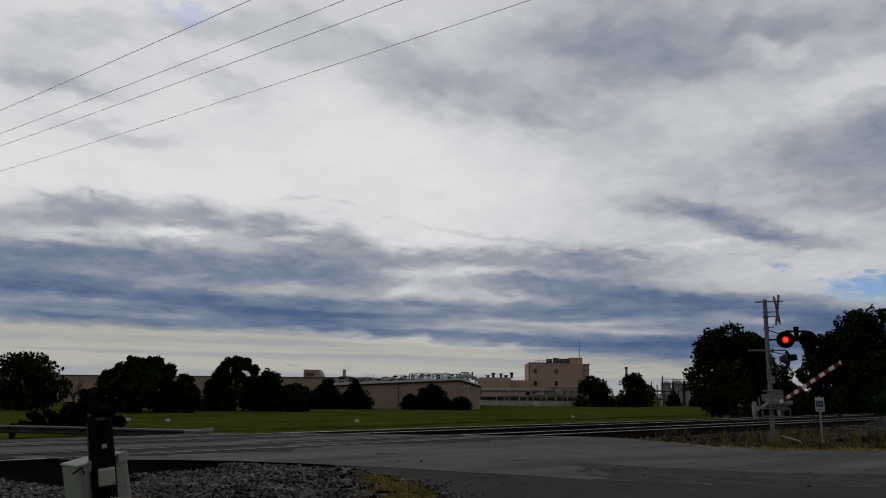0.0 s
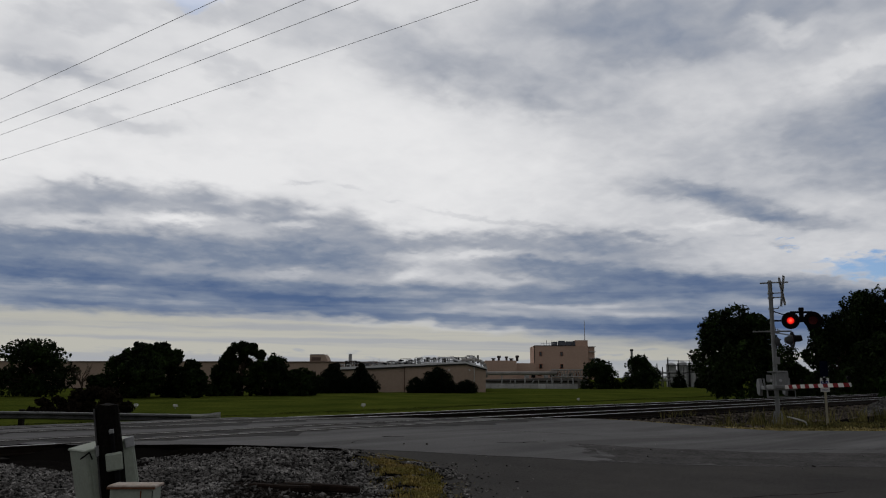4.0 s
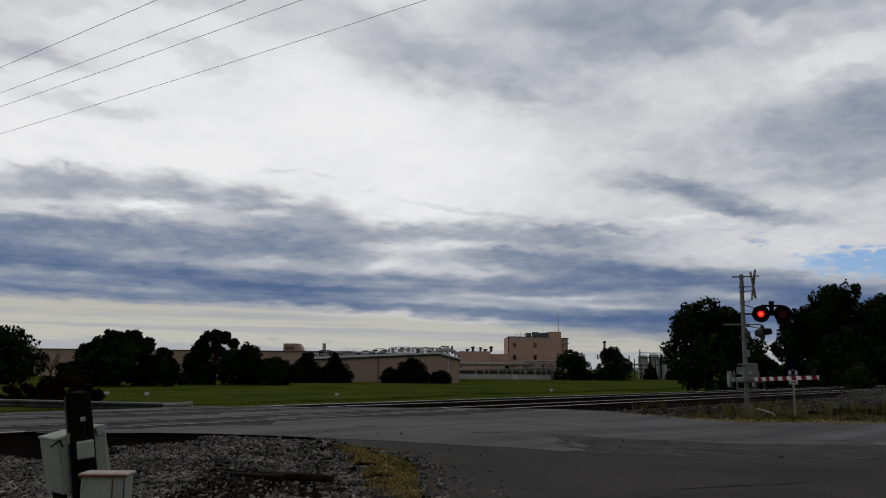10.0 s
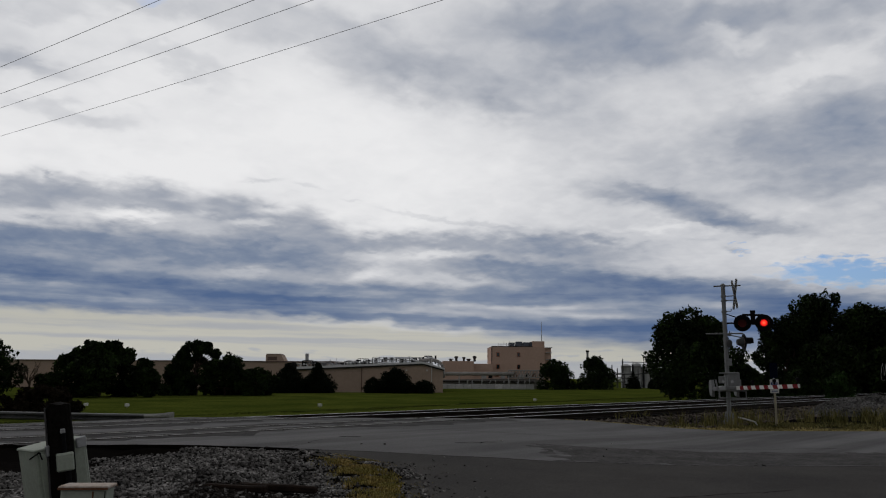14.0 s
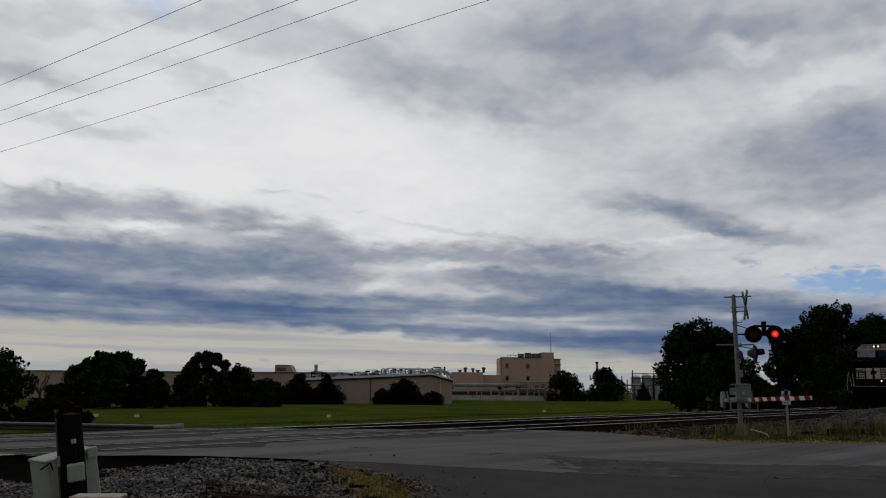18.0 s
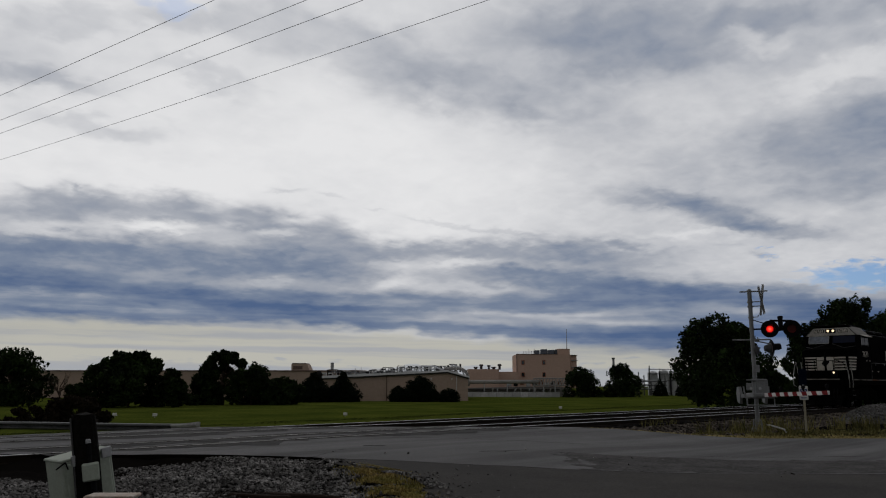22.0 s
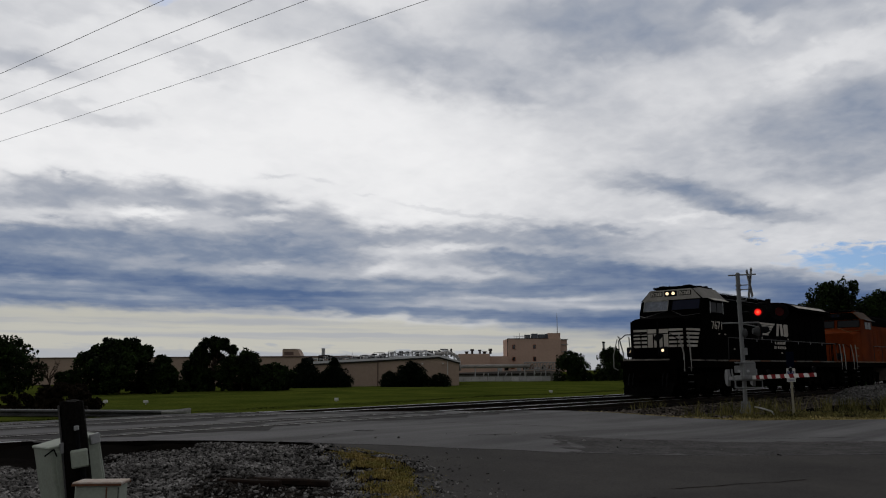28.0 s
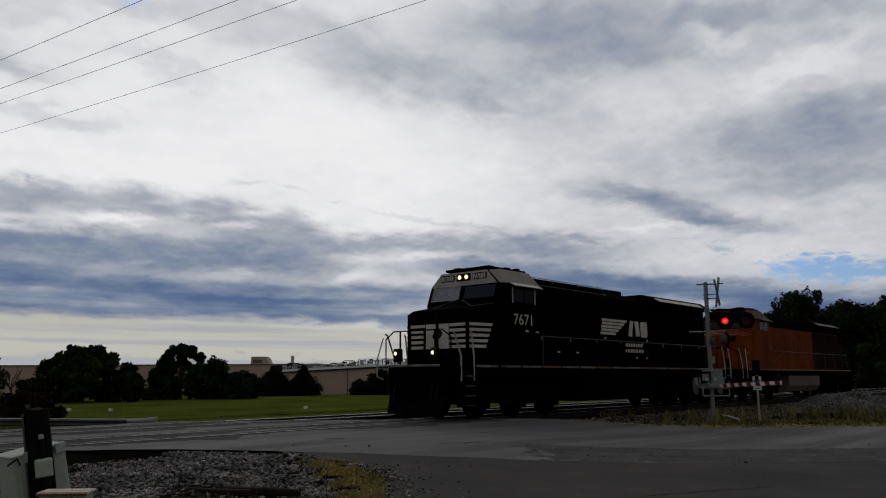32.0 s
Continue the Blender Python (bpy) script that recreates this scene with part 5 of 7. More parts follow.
def build_signal():
    sg = thing("crossing_signal", "grey railway crossing signal with red flashers and a lowered striped gate", "crossing signal", Matrix.Translation((MAST.x, MAST.y, -0.30)))
    zb = 0.30
    bm = B()
    rod(bm, (0, 0, 0.02), (0, 0, 5.03), 0.075, seg=16)
    part("mast", bm, ALUM, sg, "dull aluminium mast", smooth=False)
    bm = B()
    rod(bm, (0, 0, 5.03), (0, 0, 5.09), 0.09, 0.05, seg=16)
    part("cap", bm, ALUM, sg)
    bm = B()
    box(bm, (0, 0, 0.05), (0.36, 0.36, 0.12), 0.02)
    for dx in (-0.12, 0.12):
        for dy in (-0.12, 0.12):
            rod(bm, (dx, dy, 0.1), (dx * 0.7, dy * 0.7, 0.42), 0.03, seg=8)
    rod(bm, (0, 0, 0.1), (0, 0, 0.42), 0.13, 0.10, seg=12)
    part("base_casting", bm, ALUM, sg, "four-legged cast base")
    bm = B()
    m = pose(0, 0, 0, 0, 0, VIEW_TURN)
    pipe(bm, [m @ Vector((0.2, 0.3, 0.24)), m @ Vector((0.3, 0.5, 0.20)), m @ Vector((0.35, 0.85, 0.10)), m @ Vector((0.35, 0.92, -0.02))], 0.026, 8)
    part("conduit", bm, WHITEP, sg, "pale bent cable conduit")
    # crossbuck: two crossed boards, in the plane across the main road
    W = pose(0, 0, 0, 0, 0, VIEW_TURN)
    A = W @ pose(0.05, 0.40, 4.68, 0, 0, 13)
    for x0, x1, z, rr in ((-0.33, 0.62, 5.0, 0.026), (0.0, 0.38, 4.62, 0.018), (0.0, 0.40, 4.46, 0.018), (0.0, 0.24, 4.06, 0.014)):
        bm = B()
        pipe(bm, [W @ Vector((0, x0, z)), W @ Vector((0.05, x1, z))] + ([W @ Vector((0.05, x1 + 0.02, z + 0.08))] if z < 4.1 else []), rr, 8)
        part("bracket", bm, ALUM, sg)
    for sgn in (1, -1):
        for off, surf, lab in ((0.018, WHITEP, "white crossbuck board"), (-0.022, mat("dark_sign_back", (0.05, 0.052, 0.055), 0.6, 0.3, scale=4, var=0.2, fine=30), "dull bare back of a crossbuck board")):
            bm = B()
            R = A @ Matrix.Translation((0, off + 0.008 * sgn, 0)) @ Matrix.Rotation(radians(31 * sgn), 4, "Y")
            bmesh.ops.create_cube(bm, size=1.0, matrix=R @ Matrix.Diagonal((0.14, 0.008, 1.22, 1)))
            part("crossbuck_board", bm, surf, sg, lab)
    for z in (4.45, 4.62, 4.05):
        bm = B()
        rod(bm, (0, 0, z - 0.03), (0, 0, z + 0.03), 0.10, seg=14)
        part("collar", bm, ALUM, sg)
    # cantilever with the pair that faces the side street
    V = pose(0, 0, 0, 0, 0, VIEW_TURN)
    bm = B()
    rod(bm, V @ Vector((0, 0, 3.62)), V @ Vector((0.0, 0.98, 3.62)), 0.032, seg=10)
    rod(bm, V @ Vector((0, 0, 3.98)), V @ Vector((0.0, 0.66, 3.74)), 0.018, seg=8)
    box(bm, V @ Vector((-0.05, 0.98, 3.78)), (0.16, 0.16, 0.46), 0.02, pose(0, 0, 0, 0, 0, VIEW_TURN))
    rod(bm, V @ Vector((-0.06, 0.62, 3.92)), V @ Vector((-0.06, 1.34, 3.90)), 0.04, seg=10)
    box(bm, V @ Vector((-0.05, 0.98, 4.02)), (0.12, 0.18, 0.12), 0.02, pose(0, 0, 0, 0, 0, VIEW_TURN))
    part("lamp_bracket", bm, BLACKP, sg, "dark lamp bracket")
    for y in (0.61, 1.34):
        lamp, lens = flasher(sg, V @ pose(0.02, y, 3.615, 0, 4, 0), True)
        LENSES.append(lens)
    # pair for the main road, seen from the side
    bm = B()
    rod(bm, V @ Vector((0, -0.68, 3.24)), V @ Vector((0, 0.62, 3.24)), 0.028, seg=10)
    rod(bm, V @ Vector((0, -0.1, 3.24)), V @ Vector((0, 0.75, 3.05)), 0.02, seg=8)
    part("lamp_bracket", bm, ALUM, sg)
    lamp, _ = flasher(sg, V @ pose(0.0, 0.62, 2.92, 0, 0, 107), False)
    for ob in lamp.children:
        if ob.name.startswith("housing"):
            ob.data.materials[0] = DULLGREY
            tagged(ob, "grey lamp housing")
    bm = B()
    bmesh.ops.create_uvsphere(bm, u_segments=16, v_segments=10, radius=0.13, matrix=V @ Matrix.Translation((0.10, 0.13, 2.86)) @ Matrix.Diagonal((0.7, 0.75, 1.25, 1)))
    part("bell", bm, DULLGREY, sg, "grey warning bell", smooth=True)
    bm = B()
    rod(bm, V @ Vector((0, 0, 2.98)), V @ Vector((0.08, 0.13, 2.98)), 0.025, seg=8)
    part("bell_bracket", bm, ALUM, sg)
    # bell, number plate board as a bar
    bm = B()
    box(bm, V @ Vector((0.1, 0.1, 2.2)), (0.03, 0.16, 0.26), 0.01, pose(0, 0, 0, 0, 0, VIEW_TURN))
    part("plate", bm, ALUM, sg, "small pale plate")
    # gate mechanism
    M = pose(0, 0, 1.45, 0, 0, ARM_TURN)
    bm = B()
    box(bm, M @ Vector((-0.02, 0.16, 0.08)), (0.56, 0.42, 0.62), 0.04, pose(0, 0, 0, 0, 0, ARM_TURN))
    mech = part("gate_mechanism", bm, ALUM, sg, "grey gate motor box")
    for x in (-0.15, 0.15):
        bm = B()
        rod(bm, V @ Vector((0.42, x, 1.5)), V @ Vector((0.46, x, 1.5)), 0.05, seg=10)
        part("bolt_cover", bm, GALV, mech)
        bm = B()
        rod(bm, V @ Vector((0.36, x, 1.28)), V @ Vector((0.40, x, 1.28)), 0.03, seg=8)
        part("bolt_cover", bm, GALV, mech)
    bm = B()
    box(bm, V @ Vector((0.0, 0.02, 1.80)), (0.50, 0.62, 0.05), 0.015, pose(0, 0, 0, 0, 0, VIEW_TURN))
    part("lid", bm, ALUM, mech)
    # guard frame in front of the motor box
    for a, c, rr in (((0.36, -0.40, 1.57), (0.36, -0.36, 1.17), 0.028), ((0.36, 0.43, 1.57), (0.36, 0.43, 1.17), 0.028), ((0.36, -0.36, 1.18), (0.36, 0.62, 1.18), 0.03),
                     ((0.36, -0.30, 0.91), (0.36, 0.62, 0.91), 0.03), ((0.36, -0.30, 1.18), (0.36, -0.30, 0.91), 0.03), ((0.36, 0.60, 1.18), (0.36, 0.60, 0.91), 0.022)):
        bm = B()
        rod(bm, V @ Vector(a), V @ Vector(c), rr, seg=8)
        part("guard_bar", bm, ALUM, mech, "pale steel guard bar")
    bm = B()
    box(bm, V @ Vector((0.26, -0.20, 1.56)), (0.10, 0.22, 0.26), 0.02, pose(0, 0, 0, 0, 0, VIEW_TURN))
    part("terminal_box", bm, ALUM, mech)
    # moving gate: arm, sleeve and counterweights on one pivot
    gate = thing("gate_arm", "", "")
    gate.parent = sg
    gate.matrix_basis = pose(0, 0, 1.26, 0, 0, ARM_TURN)
    for k in ("label", "category"):
        if k in gate:
            del gate[k]
    bm = B()
    box(bm, (0.25, -0.26, 0.0), (0.9, 0.08, 0.16), 0.02)
    box(bm, (0.25, 0.50, 0.0), (0.9, 0.06, 0.16), 0.02)
    box(bm, (0.62, 0.1, 0.0), (0.12, 0.75, 0.14), 0.02)
    part("sleeve", bm, ALUM, gate, "grey arm support")
    for y in (-0.34, 0.56):
        bm = B()
        box(bm, (-0.55, y, -0.02), (0.9, 0.05, 0.14), 0.015)
        prism(bm, [(-1.0, -0.22), (-0.72, -0.3), (-0.60, 0.05), (-0.72, 0.32), (-0.98, 0.30), (-1.08, 0.05)], 0.10, Matrix.Translation((0, y - 0.05, 0)))
        part("counterweight", bm, ALUM, gate, "cast counterweight on a short lever")
    x, i, L = 0.7, 0, 6.35
    step = 0.40
    while x < L - 0.02:
        x1 = min(L, x + step)
        taper0, taper1 = 0.066 - 0.010 * x / L, 0.066 - 0.010 * x1 / L
        bm = B()
        skew = 0.05 if x > 0.8 else 0.0
        vs = []
        for xx, hh, sk in ((x, taper0, skew), (x1, taper1, 0.05 if x1 < L else 0)):
            for yy, zz in ((-0.02, -hh), (0.02, -hh), (0.02, hh), (-0.02, hh)):
                vs.append(bm.verts.new((xx - sk * zz / hh * 0.8, 0.1 + yy, zz)))
        for q in ((0, 1, 2, 3), (7, 6, 5, 4), (0, 4, 5, 1), (1, 5, 6, 2), (2, 6, 7, 3), (3, 7, 4, 0)):
            bm.faces.new([vs[k] for k in q])
        bmesh.ops.recalc_face_normals(bm, faces=bm.faces[:])
        part("stripe", bm, REDP if i % 2 else WHITEP, gate)
        x, i = x1, i + 1
    for x in (2.4, 4.4, 6.25):
        bm = B()
        rod(bm, (x, 0.1, 0.08), (x, 0.1, 0.17), 0.03, seg=8)
        rod(bm, (x - 0.03, 0.1, 0.19), (x + 0.03, 0.1, 0.19), 0.055, seg=10)
        part("arm_lamp", bm, BLACKP, gate, "small arm lamp, unlit")
    GATE.append(gate)
    return sg


build_signal()


def build_sign():
    s = thing("notice_sign", "small blue and white notice sign on a thin wooden post", "sign", Matrix.Translation((30.3, 10.95, -0.36)) @ pose(0, 0, 0, 0, 0, math.degrees(math.atan2(-10.95, -30.3))))
    bm = B()
    box(bm, (0, 0, 0.62), (0.05, 0.08, 1.5), 0.012)
    part("post", bm, mat("weathered_post", (0.36, 0.33, 0.24), 0.9, scale=6, var=0.25, fine=40), s, "pale weathered post")
    bm = B()
    box(bm, (0.04, 0, 1.40), (0.012, 0.30, 0.50), 0.004)
    pn = part("panel", bm, WHITEP, s, "white sign panel")
    bm = B()
    box(bm, (0.048, 0, 1.42), (0.006, 0.24, 0.24), 0.002)
    part("blue_field", bm, BLUE, pn, "blue field")
    bm = B()
    box(bm, (-0.05, 0, 1.98), (0.012, 0.27, 0.56), 0.004)
    part("upper_panel", bm, mat("navy_sign_paint", (0.003, 0.006, 0.017), 0.9, spec=0.02), s, "dark navy sign panel")
    bm = B()
    box(bm, (-0.075, 0, 1.75), (0.03, 0.06, 1.0), 0.006)
    part("sign_bracket", bm, GALV, s)
    for i in range(4):
        bm = B()
        box(bm, (0.053, 0, 1.49 - i * 0.05), (0.003, 0.17 - 0.03 * (i % 2), 0.012))
        part("text_bar", bm, WHITEP, pn)
    bm = B()
    box(bm, (0.048, 0, 1.22), (0.004, 0.20, 0.03))
    part("text_bar", bm, BLUE, pn)


build_sign()


# ---- utility cabinet group on the near left ----
def build_cabinets():
    gz = -0.42
    face = pose(0, 0, 0, 0, 0, -22)      # local -y looks back at the street
    at = lambda x, y: Matrix.Translation((x, y, gz)) @ face
    # thick dark post
    t = thing("timber_post", "thick dark tarred timber post with a split top", "post", at(3.56 + 0.18 * 0.927, 8.72 - 0.18 * 0.375) @ pose(0, 0, 0, 0, -8, 0))
    bm = B()
    rng = np.random.default_rng(3)
    seg, rings = 14, []
    for k, (z, r) in enumerate(((-0.3, 0.135), (0.2, 0.13), (0.6, 0.128), (1.0, 0.122), (1.3, 0.12), (1.42, 0.115))):
        rings.append([bm.verts.new((math.cos(2 * math.pi * i / seg) * r * (1 + rng.uniform(-0.04, 0.04)), math.sin(2 * math.pi * i / seg) * r * (1 + rng.uniform(-0.04, 0.04)),
                                    z + (rng.uniform(-0.025, 0.02) if k == 5 else 0))) for i in range(seg)])
    for a, b in zip(rings[:-1], rings[1:]):
        for i in range(seg):
            bm.faces.new((a[i], a[(i + 1) % seg], b[(i + 1) % seg], b[i]))
    bm.faces.new(rings[-1])
    part("pole", bm, mat("black_tarred_timber", (0.004, 0.0035, 0.003), 0.95, scale=5, var=0.4, fine=40, bump=0.7, col2=(0.010, 0.009, 0.008), spec=0.04), t, "tarred timber")
    bm = B()
    box(bm, (-0.128, -0.02, 0.72), (0.02, 0.06, 1.35), 0.006)
    part("cable_guard", bm, mat("dull_grey_guard", (0.075, 0.075, 0.075), 0.7), t, "grey metal cable guard")
    bm = B()
    rod(bm, (0.03, -0.15, 0.85), (0.03, -0.15, 1.12), 0.022, seg=10)
    part("conduit", bm, BLACKP, t, "black conduit")
    bm = B()
    box(bm, (0.025, -0.15, 1.14), (0.05, 0.04, 0.05), 0.008)
    part("clamp", bm, GALV, t)
    bm = B()
    box(bm, (0.03, -0.19, 0.83), (0.165, 0.12, 0.18), 0.012)
    j = part("junction_box", bm, GREENBOX, t, "grey-green junction box")
    bm = B()
    box(bm, (0.03, -0.257, 0.83), (0.145, 0.015, 0.16), 0.005)
    part("cover", bm, GREENBOX, j)
    bm = B()
    rod(bm, (0.05, -0.17, 0.74), (0.05, -0.17, 0.52), 0.03, seg=10)
    part("conduit", bm, BLACKP, j)
    # tall box behind the post
    t = thing("signal_box", "grey-green metal equipment box behind a timber post", "equipment box", Matrix.Translation((3.56 + 0.27 * 0.93, 9.05 - 0.27 * 0.37, gz)) @ pose(0, 0, 0, 0, 0, 3) @ pose(0, 0, 0, 0, -12, 0))
    bm = B()
    box(bm, (0, 0, 0.705), (0.54, 0.40, 0.58), 0.015)
    part("body", bm, GREENBOX, t, "grey-green sheet metal")
    bm = B()
    box(bm, (0, -0.208, 0.70), (0.47, 0.018, 0.52), 0.008)
    d = part("door", bm, GREENBOX, t)
    bm = B()
    box(bm, (0, 0, 1.0), (0.56, 0.42, 0.03), 0.01)
    part("lid", bm, GREENBOX, t)
    for x in (-0.12, 0.2):
        bm = B()
        box(bm, (x, -0.225, 0.98), (0.11, 0.03, 0.11), 0.006)
        part("hinge", bm, GALV, t, "steel hinge")
    bm = B()
    pipe(bm, [(-0.33, -0.20, 0.94), (-0.24, -0.235, 0.99), (-0.22, -0.23, 0.91)], 0.008, 6)
    part("hasp", bm, BLACKP, t)
    for x in (-0.2, 0.2):
        bm = B()
        box(bm, (x, 0.05, 0.18), (0.07, 0.2, 0.5), 0.01)
        part("foot", bm, DARKWOOD, t)
    # low box in front with a rusty lid
    t = thing("low_cabinet", "low grey-green metal cabinet with a rust-edged pale lid", "cabinet", Matrix.Translation((3.40 + 0.085, 7.78 - 0.034, gz)) @ pose(0, 0, 0.08, 0, 0, -22 - 22))
    bm = B()
    box(bm, (0, 0, 0.27), (0.42, 0.22, 0.60), 0.012)
    part("body", bm, GREENBOX, t)
    bm = B()
    box(bm, (0, 0, 0.585), (0.46, 0.26, 0.03), 0.008)
    lid = part("lid", bm, mat("chalky_lid_paint", (0.52, 0.48, 0.44), 0.8, scale=9, var=0.2, fine=50, col2=(0.40, 0.30, 0.24)), t, "pale chalky lid")
    bm = B()
    for y0 in (-0.132, 0.132):
        box(bm, (0, y0, 0.575), (0.46, 0.006, 0.02))
    part("rust_edge", bm, RUST, lid, "rusted rim")
    for x in (0.09, 0.20):
        bm = B()
        box(bm, (x, -0.114, 0.28), (0.012 if x < 0.1 else 0.006, 0.006, 0.54))
        part("seam", bm, RUST if x < 0.1 else BLACKP, t)


build_cabinets()


# ---- ballast heap, timbers, weeds ----
def stone_field(name, label, category, rng, n, place, r0, r1, material=None):
    """Many broken stones, each a lumpy eight-cornered block, joined."""
    cube = np.array([(x, y, z) for x in (-1, 1) for y in (-1, 1) for z in (-1, 1)], float)
    quad = np.array([(0, 1, 3, 2), (4, 6, 7, 5), (0, 4, 5, 1), (2, 3, 7, 6), (0, 2, 6, 4), (1, 5, 7, 3)])
    pos = np.array([place(rng) for _ in range(n)])
    size = rng.uniform(r0, r1, (n, 1, 1)) * rng.uniform(0.75, 1.25, (n, 1, 3)) * [1.3, 0.8, 0.52]
    v = cube[None] * size * rng.uniform(0.4, 1.15, (n, 8, 1)) * rng.uniform(0.7, 1.3, (n, 8, 3))
    # mostly lying flat, turned and tipped at random
    yaw, tip, tx = rng.uniform(0, math.pi, n), rng.normal(size=n) * 0.30, rng.uniform(0, 2 * math.pi, n)
    q = np.stack([np.cos(yaw) * np.cos(tip), np.cos(yaw + tx) * np.sin(tip), np.sin(yaw + tx) * np.sin(tip), np.sin(yaw) * np.cos(tip)], 1)
    w, x, y, z = q.T
    R = np.stack([1 - 2 * (y * y + z * z), 2 * (x * y - z * w), 2 * (x * z + y * w), 2 * (x * y + z * w), 1 - 2 * (x * x + z * z), 2 * (y * z - x * w),
                  2 * (x * z - y * w), 2 * (y * z + x * w), 1 - 2 * (x * x + y * y)], 1).reshape(n, 3, 3)
    v = np.einsum("nij,nkj->nki", R, v) + pos[:, None]
    f = (quad[None] + 8 * np.arange(n)[:, None, None]).reshape(-1, 4)
    return tagged(mesh_from(name, v.reshape(-1, 3).tolist(), f.tolist(), material or STONE), label, category, kind="stuff")


def heap_edge(s):
    return 0.95 + 0.14 * (s - 11) + 0.35 * noise.noise((s * 0.7, 1, 1)) + 0.5 * ease(13.4, 15.4, s)


def heap_z(x, y):
    s, r = x * RS.x + y * RS.y, x * RR.x + y * RR.y
    edge = 1.0 + 0.14 * (s - 11)
    rise = ease(edge, edge + 2.2, r) * (1 - ease(14.6, 15.5, s)) * (1 - ease(13.6, 14.6, y))
    crest = 0.10 + 0.17 * ease(9.0, 13.2, s) * (1 - 0.42 * ease(3.5, 6.5, r))
    crest *= 1 - 0.55 * ease(13.3, 15.0, s)
    return ground_z(x, y) + crest * rise * (0.85 + 0.4 * noise.noise((x * 0.5, y * 0.5, 7)))


def build_heaps():
    rng = np.random.default_rng(8)

    def near(rng):
        while True:
            s, r = rng.uniform(5.0, 15.5), rng.uniform(0.0, 13)
            edge = heap_edge(s)
            if r > edge and rng.uniform() < 0.25 + 0.75 * ease(edge, edge + 1.2, r):
                p = RS * s + RR * r
                bare = s < 11.9 - 0.1 * (r - 2) and r < 3.1 and noise.noise((p.x * 0.9, p.y * 0.9, 5)) > -0.55
                reach = 14.5 if s > 14 else 15.35 + 0.25 * noise.noise((p.x * 1.3, 4, 4))
                if p.y < reach and r < 0.62 * s + 2.6 and not (bare and rng.uniform() < 0.90) and not (s > 14.9 and r > 4.2):
                    lie = max(heap_z(p.x, p.y), -0.24 - 0.17 * max(0, 15.2 - p.y) if p.y > 13.4 else -9)
                    return p.x, p.y, lie + rng.uniform(-0.012, 0.03)
    xs = [-4 + 0.35 * i for i in range(50)]
    ys = [0 + 0.35 * i for i in range(42)]
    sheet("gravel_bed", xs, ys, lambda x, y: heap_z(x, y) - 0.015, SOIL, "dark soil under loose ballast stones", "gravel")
    stone_field("ballast_stones", "loose grey ballast stones heaped beside the crossing", "gravel", rng, 60000, near, 0.013, 0.030)

    def fringe(rng):
        """Chips among the grass and along the broken edge of the asphalt."""
        while True:
            s = rng.uniform(7.5, 15.4)
            a, b = apron_edge(s) - 0.35, heap_edge(s) + 0.5
            r = rng.uniform(a, b)
            p = RS * s + RR * r
            if noise.noise((p.x * 2.2, p.y * 2.2, 12)) > -0.12:
                return p.x, p.y, max(heap_z(p.x, p.y), apron_z(p.x, p.y) if r < apron_edge(s) else -9) + rng.uniform(0, 0.025)
    stone_field("gravel_fringe", "chips of stone strewn along the broken asphalt edge", "gravel", rng, 6000, fringe, 0.010, 0.026)

    def far_heap(rng):
        while True:
            a, b = rng.uniform(-1, 1, 2)
            if a * a + b * b < 1:
                x, y = 44.0 + a * 4.6, 11.6 + b * 2.3
                lump = 0.7 + 0.4 * noise.noise((x * 0.5, y * 0.5, 2))
                return x, y, ground_z(x, y) + 1.02 * (1 - a * a - b * b) ** 0.8 * lump * rng.uniform(0.85, 1.0)
    stone_field("gravel_heap", "heap of grey crushed stone beside the tracks", "gravel", rng, 15000, far_heap, 0.03, 0.075, DARKSTONE)

    def shoulder(rng):
        while True:
            x, y = rng.uniform(17, 70), rng.uniform(12.0, 15.6)
            if x * RS.x + y * RS.y > ROAD_FAR + 0.5 + 0.5 * noise.noise((x * 0.8, y * 0.8, 3)):
                break
        return x, y, max(ground_z(x, y), -0.24 - 0.17 * max(0, 15.2 - y)) + 0.015
    stone_field("ballast_stones", "brownish ballast along the track shoulder", "gravel", rng, 11000, shoulder, 0.025, 0.055,
                mat("brown_ballast_stone", (0.15, 0.128, 0.108), 0.95, scale=1.5, var=0.3, fine=25, bump=0.4, col2=(0.05, 0.043, 0.037), island=0.8, spec=0.05))

    def grit(rng):
        s = rng.uniform(6.0, 14.5)
        r = 0.15 + 0.07 * (s - 11) - abs(rng.normal()) * 0.7
        p = RS * s + RR * r
        return p.x, p.y, apron_z(p.x, p.y) + 0.006
    stone_field("loose_grit", "loose stones scattered on the side street", "gravel", rng, 420, grit, 0.006, 0.02)

    def grit_far(rng):
        p = RS * rng.uniform(14, 19) + RR * rng.uniform(-14, 3)
        return p.x, p.y, road_z(p.x, p.y) + 0.02
    stone_field("loose_grit", "loose stones scattered on the road", "gravel", rng, 30, grit_far, 0.01, 0.03)
    def pit(rng):
        """Dark cinders and dirty stones on the bare patch."""
        while True:
            s, r = rng.uniform(8.6, 12.3), rng.uniform(1.0, 3.6)
            p = RS * s + RR * r
            if r > heap_edge(s) - 0.1 and noise.noise((p.x * 0.9, p.y * 0.9, 5)) > -0.65:
                return p.x, p.y, heap_z(p.x, p.y) + rng.uniform(-0.012, 0.012)
